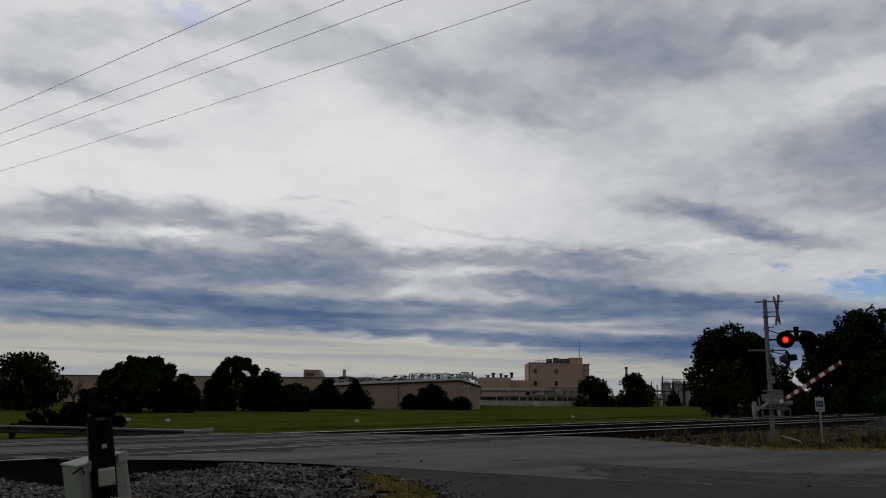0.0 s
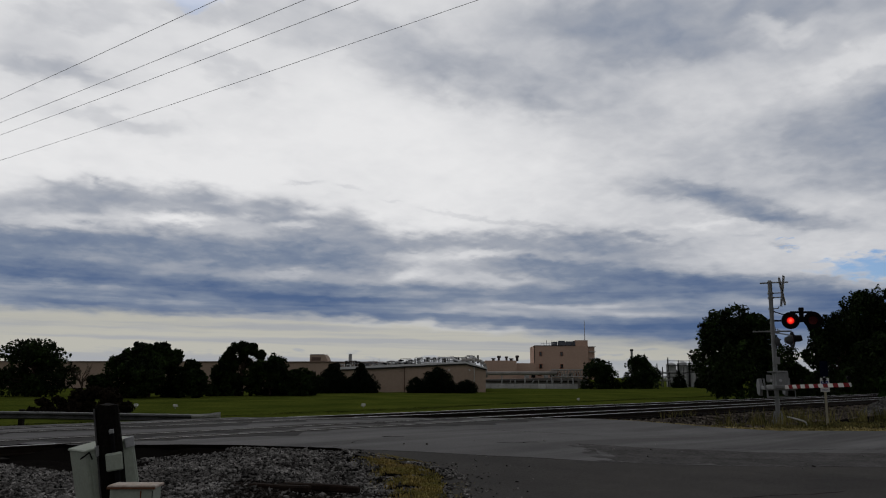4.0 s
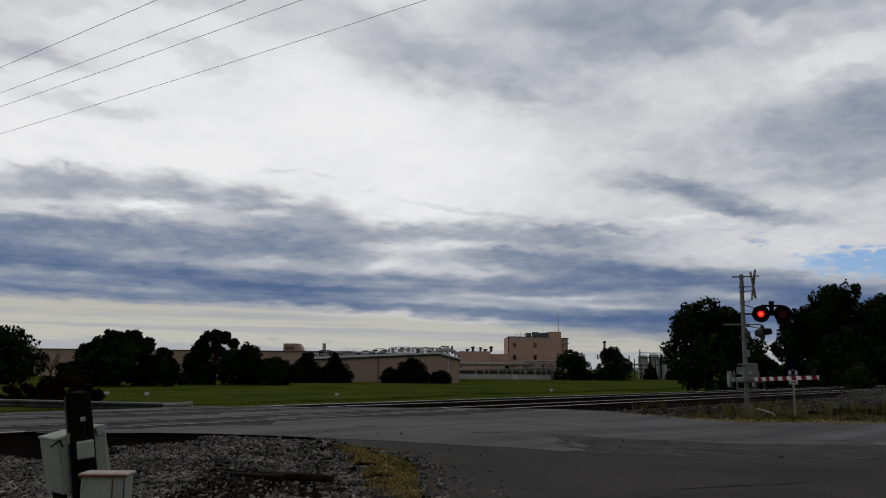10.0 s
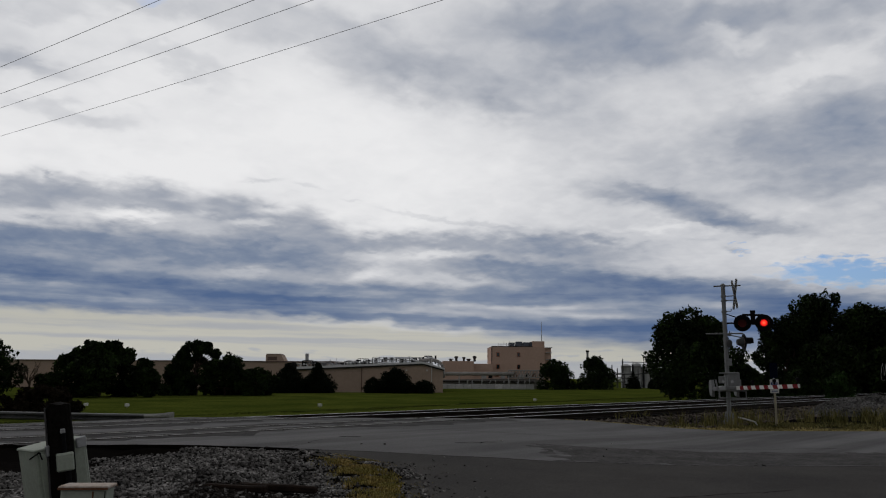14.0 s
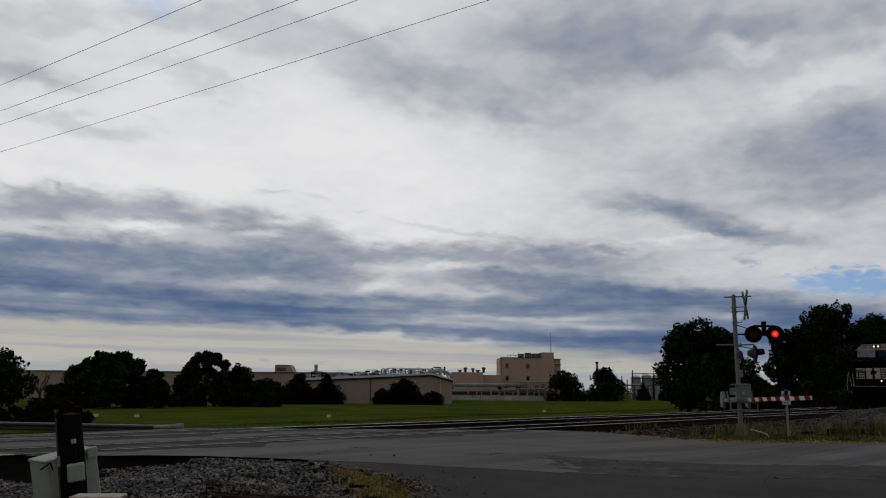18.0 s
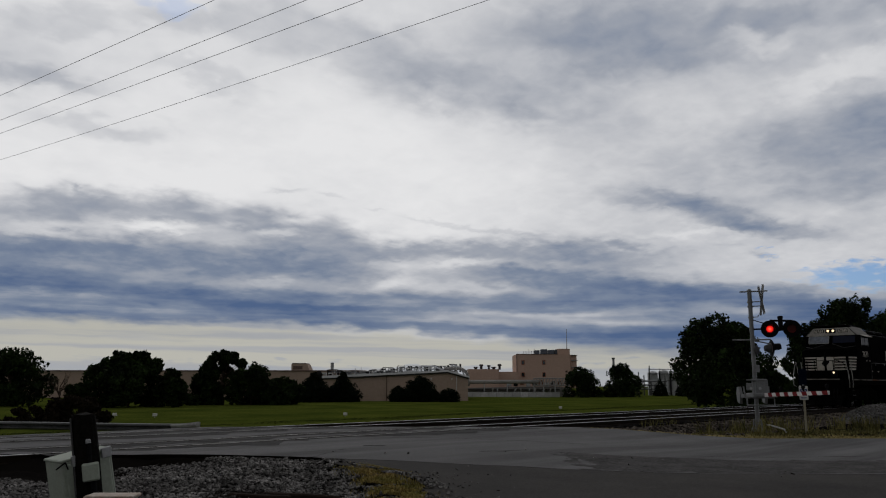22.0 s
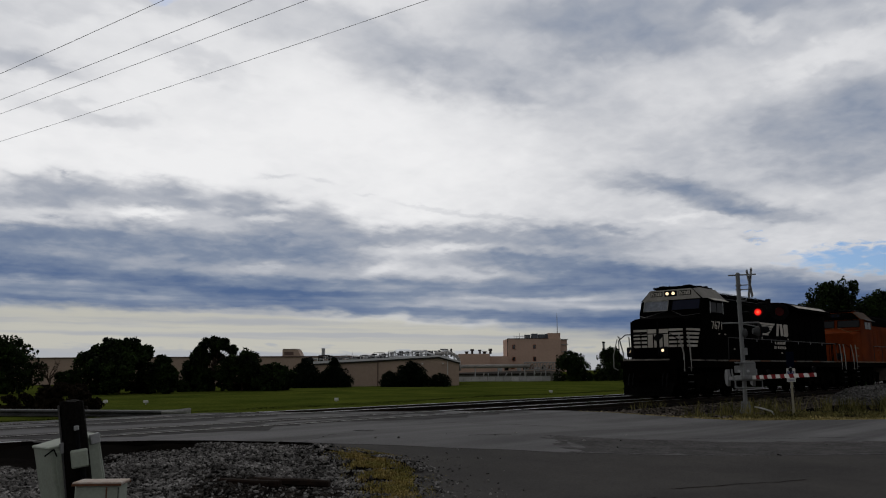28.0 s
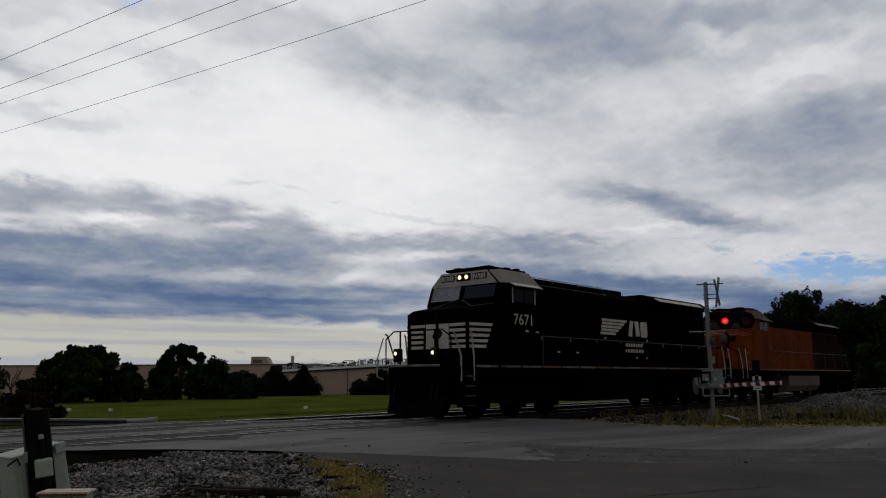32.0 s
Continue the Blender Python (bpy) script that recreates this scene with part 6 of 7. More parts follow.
    stone_field("cinders", "dark dirty stones and cinders on a bare patch", "gravel", rng, 9000, pit, 0.008, 0.024,
                mat("dirty_cinders", (0.050, 0.043, 0.038), 0.95, scale=3, var=0.3, fine=30, bump=0.4, col2=(0.014, 0.012, 0.011), island=0.7, spec=0.05))
    # old timbers lying on the stones
    for x, y, L, turn in ((6.88, 9.77, 1.75, -65, ), (6.43, 9.72, 0.95, -66)):
        t = thing("old_timber", "old dark rotten railway timber lying on the stones", "timber", Matrix.Translation((x, y, heap_z(x, y))) @ pose(0, 0, 0.035, 3, 0, turn), "loose timbers")
        bm = B()
        box(bm, (0, 0, -0.01), (L, 0.12, 0.09), 0.02)
        bmesh.ops.subdivide_edges(bm, edges=bm.edges[:], cuts=3, use_grid_fill=True)
        for v in bm.verts:
            v.co += Vector((noise.noise(v.co * 5), noise.noise(v.co * 5 + Vector((9, 0, 0))), noise.noise(v.co * 5 + Vector((0, 9, 0))))) * 0.02
        part("timber", bm, mat("rotten_timber", (0.026, 0.017, 0.013), 0.95, scale=4, var=0.4, fine=45, bump=0.8, col2=(0.016, 0.011, 0.009), spec=0.05), t)


build_heaps()


def blades(name, label, rng, n, place, h0, h1, material, w=0.012, droop=(0.1, 0.6)):
    """Grass and weed blades, bent, joined."""
    verts, faces = [], []
    for _ in range(n):
        x, y, z = place(rng)
        hgt = rng.uniform(h0, h1)
        a = rng.uniform(0, 2 * math.pi)
        lean = rng.uniform(*droop) * hgt
        dx, dy = math.cos(a) * lean, math.sin(a) * lean
        px, py = -math.sin(a) * w, math.cos(a) * w
        i = len(verts)
        verts += [(x - px, y - py, z - 0.02), (x + px, y + py, z - 0.02), (x + dx * 0.35 + px * 0.8, y + dy * 0.35 + py * 0.8, z + hgt * 0.6),
                  (x + dx * 0.35 - px * 0.8, y + dy * 0.35 - py * 0.8, z + hgt * 0.6), (x + dx, y + dy, z + hgt)]
        faces += [(i, i + 1, i + 2, i + 3), (i + 3, i + 2, i + 4)]
    return tagged(mesh_from(name, verts, faces, material), label, "grass", kind="stuff")


def build_weeds():
    rng = np.random.default_rng(21)

    # centre along and across the road's lines, half widths, share
    tufts = ((14.5, 0.98, 0.45, 0.42, 0.30), (13.6, 0.80, 0.55, 0.33, 0.18), (12.6, 0.40, 0.6, 0.40, 0.22), (11.3, 0.24, 0.75, 0.38, 0.22), (9.8, 0.1, 0.8, 0.3, 0.08))

    def patch(rng):
        while True:
            s, r, ws, wr, share = tufts[rng.choice(5, p=[t[4] for t in tufts])]
            s, r = s + rng.normal() * ws * 0.62, r + rng.normal() * wr * 0.62
            p = RS * s + RR * r
            if noise.noise((p.x * 2.6, p.y * 2.6, 3)) > -0.02 - 0.35 * rng.uniform() and r > apron_edge(s) - 0.75 and s < 15.2:
                return p.x, p.y, max(heap_z(p.x, p.y), apron_z(p.x, p.y) - 0.01)
    blades("dry_grass", "patch of yellowed grass at the asphalt edge", rng, 11000, patch, 0.008, 0.034, YELLOWGRASS, 0.006, (0.4, 2.0))

    def verge(rng):
        while True:
            s, r = 25.85 + abs(rng.normal()) * 0.85, rng.uniform(-60, -3.5)
            p = RS * s + RR * r
            if p.y < 14.8:
                return p.x, p.y, max(ground_z(p.x, p.y), -0.24 - 0.17 * max(0, 15.2 - p.y) if p.y > 13.4 else -9)
    blades("verge_grass", "strip of yellow-green grass along the road", rng, 30000, verge, 0.02, 0.07, WEED, 0.018, (0.8, 2.6))

    def tall(rng):
        c = rng.integers(0, 40)
        g = np.random.default_rng(int(c) + 100)
        s, r = g.uniform(27.5, 32.5), g.uniform(-30, -8)
        p = RS * (s + rng.normal() * 0.22) + RR * (r + rng.normal() * 0.22)
        return p.x, p.y, ground_z(p.x, p.y)
    def ditch(rng):
        x = rng.uniform(-30, 190)
        y = 57 + 2.0 * noise.noise((x * 0.05, 1, 1)) + rng.normal() * (0.5 + 1.2 * abs(noise.noise((x * 0.09, 5, 2))))
        return x, y, ground_z(x, y)
    blades("long_grass", "line of long dark grass across the field", rng, 20000, ditch, 0.02, 0.07, LONGGRASS, 0.03, (0.5, 1.8))

    def rough(rng):
        while True:
            s, r = 27.3 + 3.4 * rng.uniform() ** 1.4, rng.uniform(-34, -7)
            p = RS * s + RR * r
            if p.y < 13.6 and noise.noise((p.x * 0.7, p.y * 0.7, 8)) > -0.25:
                return p.x, p.y, ground_z(p.x, p.y)
    blades("rough_grass", "rough dry grass between the road and the tracks", rng, 13000, rough, 0.02, 0.12, TALLWEED, 0.014, (0.3, 1.4))

    blades("tall_weeds", "clumps of tall dry weeds by the tracks", rng, 2300, tall, 0.12, 0.70, TALLWEED, 0.012, (0.2, 1.0))


build_weeds()


# ---- overhead wires ----
def build_wires():
    lines = (("w", 6.3, 22.4, 7.3, 15.1), ("w", 7.0, 24.5, 8.6, 13.7), ("w", 7.4, 26.0, 9.4, 12.9), ("w", 8.4, 29.2, 11.2, 11.0))
    for _, x0, y0, x1, y1 in lines:
        a, b = Vector((x0, y0, 9.0)), Vector((x1, y1, 9.0))
        d = (b - a).normalized()
        t = thing("power_line", "thin dark overhead power line", "power line", group="overhead lines")
        bm = B()
        pts = []
        for i in range(41):
            k = -70 + 140 * i / 40
            p = (a + b) / 2 + d * k
            p.z = 9.0 + 0.00045 * k * k - 0.05
            pts.append(p)
        pipe(bm, pts, 0.0062, 6)
        part("wire", bm, WIREM, t)


build_wires()


def build_utility_pole(x, y, arm, turn):
    """A timber pole whose crossarm carries the four lines."""
    t = thing("utility_pole", "tall weathered timber utility pole with a long crossarm", "utility pole", pose(x, y, ground_z(x, y), 0, 0, turn), "pole line")
    top = 11.15 - ground_z(x, y)
    bm = B()
    rod(bm, (0, 0, -0.5), (0, 0, top + 0.4), 0.17, 0.12, seg=12)
    part("pole", bm, DARKWOOD, t, "dark weathered timber")
    bm = B()
    box(bm, (0, -0.16, top - 0.15), (arm, 0.12, 0.14), 0.015)
    part("crossarm", bm, DARKWOOD, t)
    for k in (-0.46, -0.15, 0.15, 0.46):
        bm = B()
        rod(bm, (k * arm, -0.16, top - 0.09), (k * arm, -0.16, top + 0.06), 0.045, 0.03, seg=10)
        part("insulator", bm, GALV, t)
    for sg in (-1, 1):
        bm = B()
        rod(bm, (sg * arm * 0.25, -0.14, top - 0.2), (0, -0.14, top - 0.9), 0.025, seg=6)
        part("brace", bm, GALV, t)


build_utility_pole(-1.8, 88.6, 2.4, 36)
build_utility_pole(18.4, -49.85, 5.0, 20)


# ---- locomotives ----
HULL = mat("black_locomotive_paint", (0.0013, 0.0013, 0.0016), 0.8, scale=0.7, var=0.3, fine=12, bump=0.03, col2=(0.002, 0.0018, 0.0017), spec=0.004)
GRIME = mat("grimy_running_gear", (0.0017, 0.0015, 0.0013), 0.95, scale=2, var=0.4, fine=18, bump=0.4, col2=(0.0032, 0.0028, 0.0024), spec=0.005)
OFFWHITE = mat("dusty_white_paint", (0.55, 0.52, 0.465), 0.65, scale=1.5, var=0.15, fine=20, bump=0.05, col2=(0.38, 0.35, 0.30))
RAILPAINT = mat("handrail_paint", (0.34, 0.34, 0.32), 0.55, scale=3, var=0.15, fine=30, bump=0.05)
DIMRAIL = mat("grimy_handrail_paint", (0.034, 0.034, 0.034), 0.6, scale=3, var=0.2, fine=30, bump=0.05)
CABGLASS = mat("cab_glass", (0.008, 0.011, 0.026), 0.05, scale=2, var=0.1, fine=10, bump=0, spec=0.10)
ORANGE_D = mat("faded_orange_paint", (0.185, 0.036, 0.007), 0.75, scale=0.6, var=0.3, fine=12, bump=0.05, col2=(0.075, 0.015, 0.0045), spec=0.02)
YSTRIPE = mat("yellow_stripe_paint", (0.13, 0.065, 0.016), 0.6, scale=3, var=0.15, fine=20, bump=0.05)
WHEELSETS, DITCH = [], []


def text_mesh(body, size):
    c = bpy.data.curves.new("lettering", "FONT")
    c.body, c.size, c.extrude = body, size, 0.004
    c.align_x, c.align_y = "CENTER", "CENTER"
    o = new("lettering", c)
    me = bpy.data.meshes.new_from_object(o.evaluated_get(bpy.context.evaluated_depsgraph_get()))
    bpy.data.objects.remove(o)
    bpy.data.curves.remove(c)
    return me


def text_part(name, body, size, material, parent, at, label=""):
    me = text_mesh(body, size)
    me.materials.clear()
    me.materials.append(material)
    o = new(name, me)
    o.parent = parent
    o.matrix_basis = at
    return tagged(o, label)


def plate(bm, pts, thick, n=None):
    """A flat polygon given by its corners, thickened along its normal."""
    vs = [Vector(p) for p in pts]
    nrm = (vs[1] - vs[0]).cross(vs[2] - vs[0]).normalized() * thick
    a = [bm.verts.new(v) for v in vs]
    b = [bm.verts.new(v + nrm) for v in vs]
    k = len(vs)
    bm.faces.new(a[::-1])
    bm.faces.new(b)
    for i in range(k):
        bm.faces.new((a[i], a[(i + 1) % k], b[(i + 1) % k], b[i]))
    return bm


def loft(bm, rings):
    """Skins closed rings of equal count, capped at both ends."""
    rows = [[bm.verts.new(p) for p in r] for r in rings]
    n = len(rows[0])
    for a, b in zip(rows[:-1], rows[1:]):
        for i in range(n):
            bm.faces.new((a[i], a[(i + 1) % n], b[(i + 1) % n], b[i]))
    bm.faces.new(rows[0][::-1])
    bm.faces.new(rows[-1])
    bmesh.ops.recalc_face_normals(bm, faces=bm.faces[:])
    return bm


SIDE_FACE = pose(0, 0, 0, 90)                  # lettering on the side towards the street
FRONT_FACE = pose(0, 0, 0, 0, 0, -90) @ pose(0, 0, 0, 90)


def build_loco(at, black=True):
    if black:
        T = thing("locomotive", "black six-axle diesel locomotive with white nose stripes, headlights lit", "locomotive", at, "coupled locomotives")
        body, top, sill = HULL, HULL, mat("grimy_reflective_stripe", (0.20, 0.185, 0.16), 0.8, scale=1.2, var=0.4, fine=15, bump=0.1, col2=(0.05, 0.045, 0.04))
    else:
        T = thing("locomotive", "orange and black six-axle diesel locomotive coupled behind another", "locomotive", at, "coupled locomotives")
        body, top, sill = ORANGE_D, HULL, YSTRIPE

    glass = CABGLASS if black else mat("dark_cab_glass", (0.006, 0.007, 0.009), 0.08, scale=2, var=0.1, fine=10, bump=0, spec=0.2)
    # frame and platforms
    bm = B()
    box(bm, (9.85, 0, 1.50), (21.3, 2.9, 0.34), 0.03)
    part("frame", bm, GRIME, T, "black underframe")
    for y in (-1.475, 1.475):
        for i in range(16):
            bm = B()
            box(bm, (0.75 + i * 1.22, y, 1.66), (1.12, 0.03, 0.07), 0.006)
            part("sill_stripe", bm, sill if (i < 2 or i % 3 or not black) else RUST, T, "pale reflective sill stripe" if i == 0 else "")
    # nose: narrow in front, widening to the cab
    b, h0, h1 = 1.70, 1.34, 1.50
    bm = B()
    loft(bm, [[(0.0, -h0, b), (0.0, h0, b), (0.0, h0, 3.38), (0.0, h0 - 0.25, 3.50), (0.0, -h0 + 0.25, 3.50), (0.0, -h0, 3.38)],
              [(0.55, -h1 + 0.06, b), (0.55, h1 - 0.06, b), (0.55, h1 - 0.06, 3.50), (0.55, 0.35, 3.66), (0.55, -0.35, 3.66), (0.55, -h1 + 0.06, 3.50)],
              [(1.25, -h1, b), (1.25, h1, b), (1.25, h1, 3.60), (1.25, 0.35, 3.90), (1.25, -0.35, 3.90), (1.25, -h1, 3.60)]])
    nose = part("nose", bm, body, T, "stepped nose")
    # thin lighter rods imitate the sheen along the nose panel edges
    for sg in (-1, 1):
        bm = B()
        pipe(bm, [(1.16, sg * 0.12, 3.89), (0.62, sg * 0.92, 3.60), (1.14, sg * 1.46, 3.70)], 0.016, 6)
        part("nose_edge_sheen", bm, DIMRAIL if black else YSTRIPE, nose, "thin rod imitating sheen on a nose panel edge")
    # cab: slanted windscreen, chamfered roof
    bm = B()
    loft(bm, [[(1.15, -h1, b), (1.15, h1, b), (1.15, h1, 3.78), (1.15, h1 - 0.2, 3.80), (1.15, -h1 + 0.2, 3.80), (1.15, -h1, 3.78)],
              [(1.36, -h1, b), (1.36, h1, b), (1.36, h1, 4.34), (1.36, h1 - 0.2, 4.42), (1.36, -h1 + 0.2, 4.42), (1.36, -h1, 4.34)],
              [(1.40, -h1, b), (1.40, h1, b), (1.40, h1, 4.38), (1.40, h1 - 0.5, 4.88), (1.40, -h1 + 0.5, 4.88), (1.40, -h1, 4.38)],
              [(2.0, -h1, b), (2.0, h1, b), (2.0, h1, 4.42), (2.0, h1 - 0.5, 4.97), (2.0, -h1 + 0.5, 4.97), (2.0, -h1, 4.42)],
              [(3.65, -h1, b), (3.65, h1, b), (3.65, h1, 4.42), (3.65, h1 - 0.5, 4.94), (3.65, -h1 + 0.5, 4.94), (3.65, -h1, 4.42)]])
    cab = part("cab", bm, body, T, "wide cab")
    brow = mat("dusty_brow_paint", (0.40, 0.38, 0.345), 0.7, scale=1.5, var=0.2, fine=18, bump=0.05, col2=(0.26, 0.245, 0.22)) if black else HULL
    bm = B()
    plate(bm, [(1.365, -h1 + 0.06, 4.40), (1.365, h1 - 0.06, 4.40), (1.385, h1 - 0.5, 4.87), (1.385, -h1 + 0.5, 4.87)][::-1], 0.012)
    part("brow_panel", bm, brow, cab, "dusty pale panel over the windscreen")
    for sg in (-1, 1):
        bm = B()
        o, i = sg * (h1 + 0.018), sg * (h1 - 0.45)
        for pts in ([(1.39, o, 4.39), (2.0, o, 4.43), (2.0, i, 4.94), (1.41, i, 4.85)], [(2.0, o, 4.43), (3.7, o, 4.43), (3.7, i, 4.93), (2.0, i, 4.94)]):
            plate(bm, pts if sg < 0 else pts[::-1], 0.014)
        part("roof_slope", bm, mat("dusty_grey_roof_paint", (0.27, 0.26, 0.24), 0.75, scale=1.2, var=0.2, fine=14, spec=0.1, col2=(0.18, 0.17, 0.155)) if black else mat("dusty_tan_roof", (0.085, 0.055, 0.038), 0.8, spec=0.1, scale=1.5, var=0.2, fine=15), cab, "pale sloping roof edge")
    bm = B()
    box(bm, (2.75, -h1 - 0.13, 4.38), (1.6, 0.3, 0.03), 0.008, Matrix.Rotation(radians(24), 4, "X"))
    part("sunshade", bm, OFFWHITE if black else DULLGREY, cab, "pale sunshade over the side window")
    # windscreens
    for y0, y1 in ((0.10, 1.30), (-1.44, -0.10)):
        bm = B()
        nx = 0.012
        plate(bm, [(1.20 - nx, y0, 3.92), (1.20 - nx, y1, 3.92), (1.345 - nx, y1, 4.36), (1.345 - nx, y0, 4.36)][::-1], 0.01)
        # y > 0 pane: paler base colour imitates sky seen through the cab
        w = part("windscreen", bm, glass if y0 < 0 or not black else mat("sky_pale_cab_glass", (0.19, 0.21, 0.25), 0.06, scale=3, var=0.3, fine=9, bump=0, spec=0.3), cab, "windscreen")
        bm = B()
        for a, c in (((1.19, y0, 3.91), (1.19, y1, 3.91)), ((1.34, y0, 4.37), (1.34, y1, 4.37)), ((1.19, y0, 3.91), (1.34, y0, 4.37)), ((1.19, y1, 3.91), (1.34, y1, 4.37))):
            rod(bm, Vector(a) - Vector((0.02, 0, 0)), Vector(c) - Vector((0.02, 0, 0)), 0.016, seg=6)
        part("frame", bm, RAILPAINT if black and y0 > 0 else GRIME, w)
    for sg in (-1, 1):
        for x0, x1 in ((2.15, 2.72), (2.78, 3.35)):
            bm = B()
            box(bm, ((x0 + x1) / 2, sg * (h1 + 0.006), 4.03), (x1 - x0, 0.02, 0.46), 0.006)
            part("side_window", bm, mat("dark_side_glass", (0.006, 0.007, 0.010), 0.12, scale=2, var=0.1, fine=10, bump=0, spec=0.04), cab, "dark side window")
        for x0 in (2.10, 3.40):
            bm = B()
            box(bm, (x0, sg * (h1 + 0.012), 4.03), (0.05, 0.03, 0.54), 0.008)
            part("window_frame", bm, GALV if black else DIMRAIL, cab)
    # number boards and headlights
    for y in (-0.70, 0.70):
        bm = B()
        box(bm, (1.37, y, 4.69), (0.05, 0.60, 0.22), 0.015)
        nb = part("number_board", bm, BLACKP, cab, "number board in a black frame")
        bm = B()
        box(bm, (1.340, y, 4.69), (0.006, 0.52, 0.16))
        part("board_face", bm, OFFWHITE if black else HULL, nb, "pale board face" if black else "")
        if black:
            text_part("digits", "7671", 0.23, BLACKP, nb, pose(1.334, y, 4.69) @ FRONT_FACE)
    bm = B()
    box(bm, (1.37, 0, 4.69), (0.08, 0.62, 0.26), 0.03)
    hl = part("headlight_box", bm, BLACKP, cab, "headlight casing")
    for y in (-0.15, 0.15):
        bm = B()
        rod(bm, (1.315, y, 4.69), (1.335, y, 4.69), 0.075, seg=16)
        part("headlight", bm, LAMPW if black else CABGLASS, hl, "lit round headlight" if black else "")
    bm = B()
    box(bm, (2.6, 0, 4.985), (2.2, 1.9, 0.09), 0.03)
    part("roof_plate", bm, HULL, cab)
    for x, y, s in ((1.9, 0.3, 0.12), (2.2, -0.3, 0.16), (2.6, 0.2, 0.14), (3.0, -0.2, 0.10), (3.3, 0.4, 0.16)):
        bm = B()
        rod(bm, (x, y, 5.02), (x, y, 5.03 + s * 0.6), 0.05, 0.035, seg=8)
        part("aerial", bm, BLACKP, cab)
    for x, y, sx, sy, sz in ((1.75, 0.55, 0.25, 0.3, 0.08), (2.0, -0.55, 0.3, 0.35, 0.10), (2.45, 0.6, 0.35, 0.3, 0.07), (2.9, -0.6, 0.3, 0.3, 0.12), (3.3, -0.1, 0.25, 0.5, 0.09), (3.45, -0.7, 0.2, 0.2, 0.14)):
        bm = B()
        box(bm, (x, y, 5.03 + sz * 0.3), (sx, sy, sz * 0.7), 0.015)
        part("roof_fitting", bm, BLACKP, cab)
    bm = B()
    for y in (-0.08, 0.0, 0.08):
        rod(bm, (2.9, y, 5.06), (3.5, y, 5.06), 0.035, 0.06, seg=8)
    part("horn", bm, BLACKP, cab)
    # nose markings
    if black:
        for i in range(5):
            z = 2.98 - i * 0.175
            for sg in (-1, 1):
                bm = B()
                box(bm, (-0.006, sg * 0.86, z), (0.012, 0.66, 0.095))
                part("nose_stripe", bm, OFFWHITE, nose, "dusty white stripe" if i == 0 else "")
                bm = B()
                y0, y1 = sg * (h0 + 0.008), sg * (h1 - 0.045)
                ln = 1.0 - i * 0.10
                p = [(0.0, y0, z - 0.047), (0.55, y1, z - 0.047), (0.55, y1, z + 0.047), (0.0, y0, z + 0.047)]
                plate(bm, p if sg < 0 else p[::-1], 0.008)
                if ln > 0.55:
                    q = [(0.55, y1, z - 0.047), (0.55 + (ln - 0.5) * 0.8, sg * (h1 + 0.004), z - 0.047), (0.6 + (ln - 0.5) * 0.8, sg * (h1 + 0.004), z + 0.047), (0.55, y1, z + 0.047)]
                    plate(bm, q if sg < 0 else q[::-1], 0.008)
                part("nose_stripe", bm, OFFWHITE, nose)
        for y in (-0.28, 0.28):
            bm = B()
            box(bm, (-0.006, y, 2.63), (0.012, 0.42, 0.80))
            part("nose_panel", bm, OFFWHITE, nose, "dusty white nose panel")
        bm = B()
        prism(bm, [(-0.22, 2.62), (-0.10, 2.50), (0.10, 2.55), (0.24, 2.70), (0.20, 2.82), (0.04, 2.84), (-0.14, 2.76)], 0.006,
              Matrix.Translation((-0.016, 0, 0)) @ Matrix.Rotation(radians(-90), 4, "Z"))
        part("emblem", bm, BLACKP, nose, "plain dark emblem shape")
        bm = B()
        box(bm, (-0.01, 0.0, 2.6), (0.02, 0.03, 1.5))
        part("door_seam", bm, BLACKP, nose)
        bm = B()
        box(bm, (0.05, -0.3, 3.40), (0.05, 0.34, 0.07), 0.01)
        part("small_plate", bm, RUST, nose, "small reddish plate")
    else:
        for z in (2.55, 2.05):
            for sg in (-1, 1):
                bm = B()
                p = [(0.0, sg * (h0 + 0.008), z - 0.05), (0.55, sg * (h1 - 0.045), z - 0.05), (0.55, sg * (h1 - 0.045), z + 0.05), (0.0, sg * (h0 + 0.008), z + 0.05)]
                plate(bm, p if sg < 0 else p[::-1], 0.008)
                part("nose_stripe", bm, YSTRIPE, nose)
    # hood with its doors
    hw = 0.98
    bm = B()
    loft(bm, [[(x, -hw, b), (x, hw, b), (x, hw, zt - 0.22), (x, hw - 0.25, zt), (x, -hw + 0.25, zt), (x, -hw, zt - 0.22)] for x, zt in ((3.6, 4.74), (18.7, 4.70))])
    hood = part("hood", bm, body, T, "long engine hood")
    bm = B()
    loft(bm, [[(x, -hw + 0.12, 4.66), (x, hw - 0.12, 4.66), (x, hw - 0.3, 4.88), (x, -hw + 0.3, 4.88)] for x in (3.7, 9.3)])
    part("blower_housing", bm, top, hood, "raised roof housing")
    # thin rods along the roof housing's edges, grey on the black locomotive
    for pts in (((3.75, -hw + 0.02, 4.60), (9.3, -hw + 0.02, 4.60)), ((3.75, -hw + 0.24, 4.90), (9.3, -hw + 0.24, 4.90)), ((9.32, -hw + 0.1, 4.62), (9.32, -hw + 0.3, 4.9)),
                ((5.6, -hw + 0.06, 4.60), (5.6, -hw + 0.24, 4.90)), ((7.4, -hw + 0.06, 4.60), (7.4, -hw + 0.24, 4.90))):
        bm = B()
        rod(bm, *pts, 0.014, seg=6)
        part("roof_trim", bm, mat("grey_trim_paint", (0.11, 0.11, 0.115), 0.6, scale=3, var=0.3, fine=20) if black else GRIME, hood, "thin roof edge line")
    bm = B()
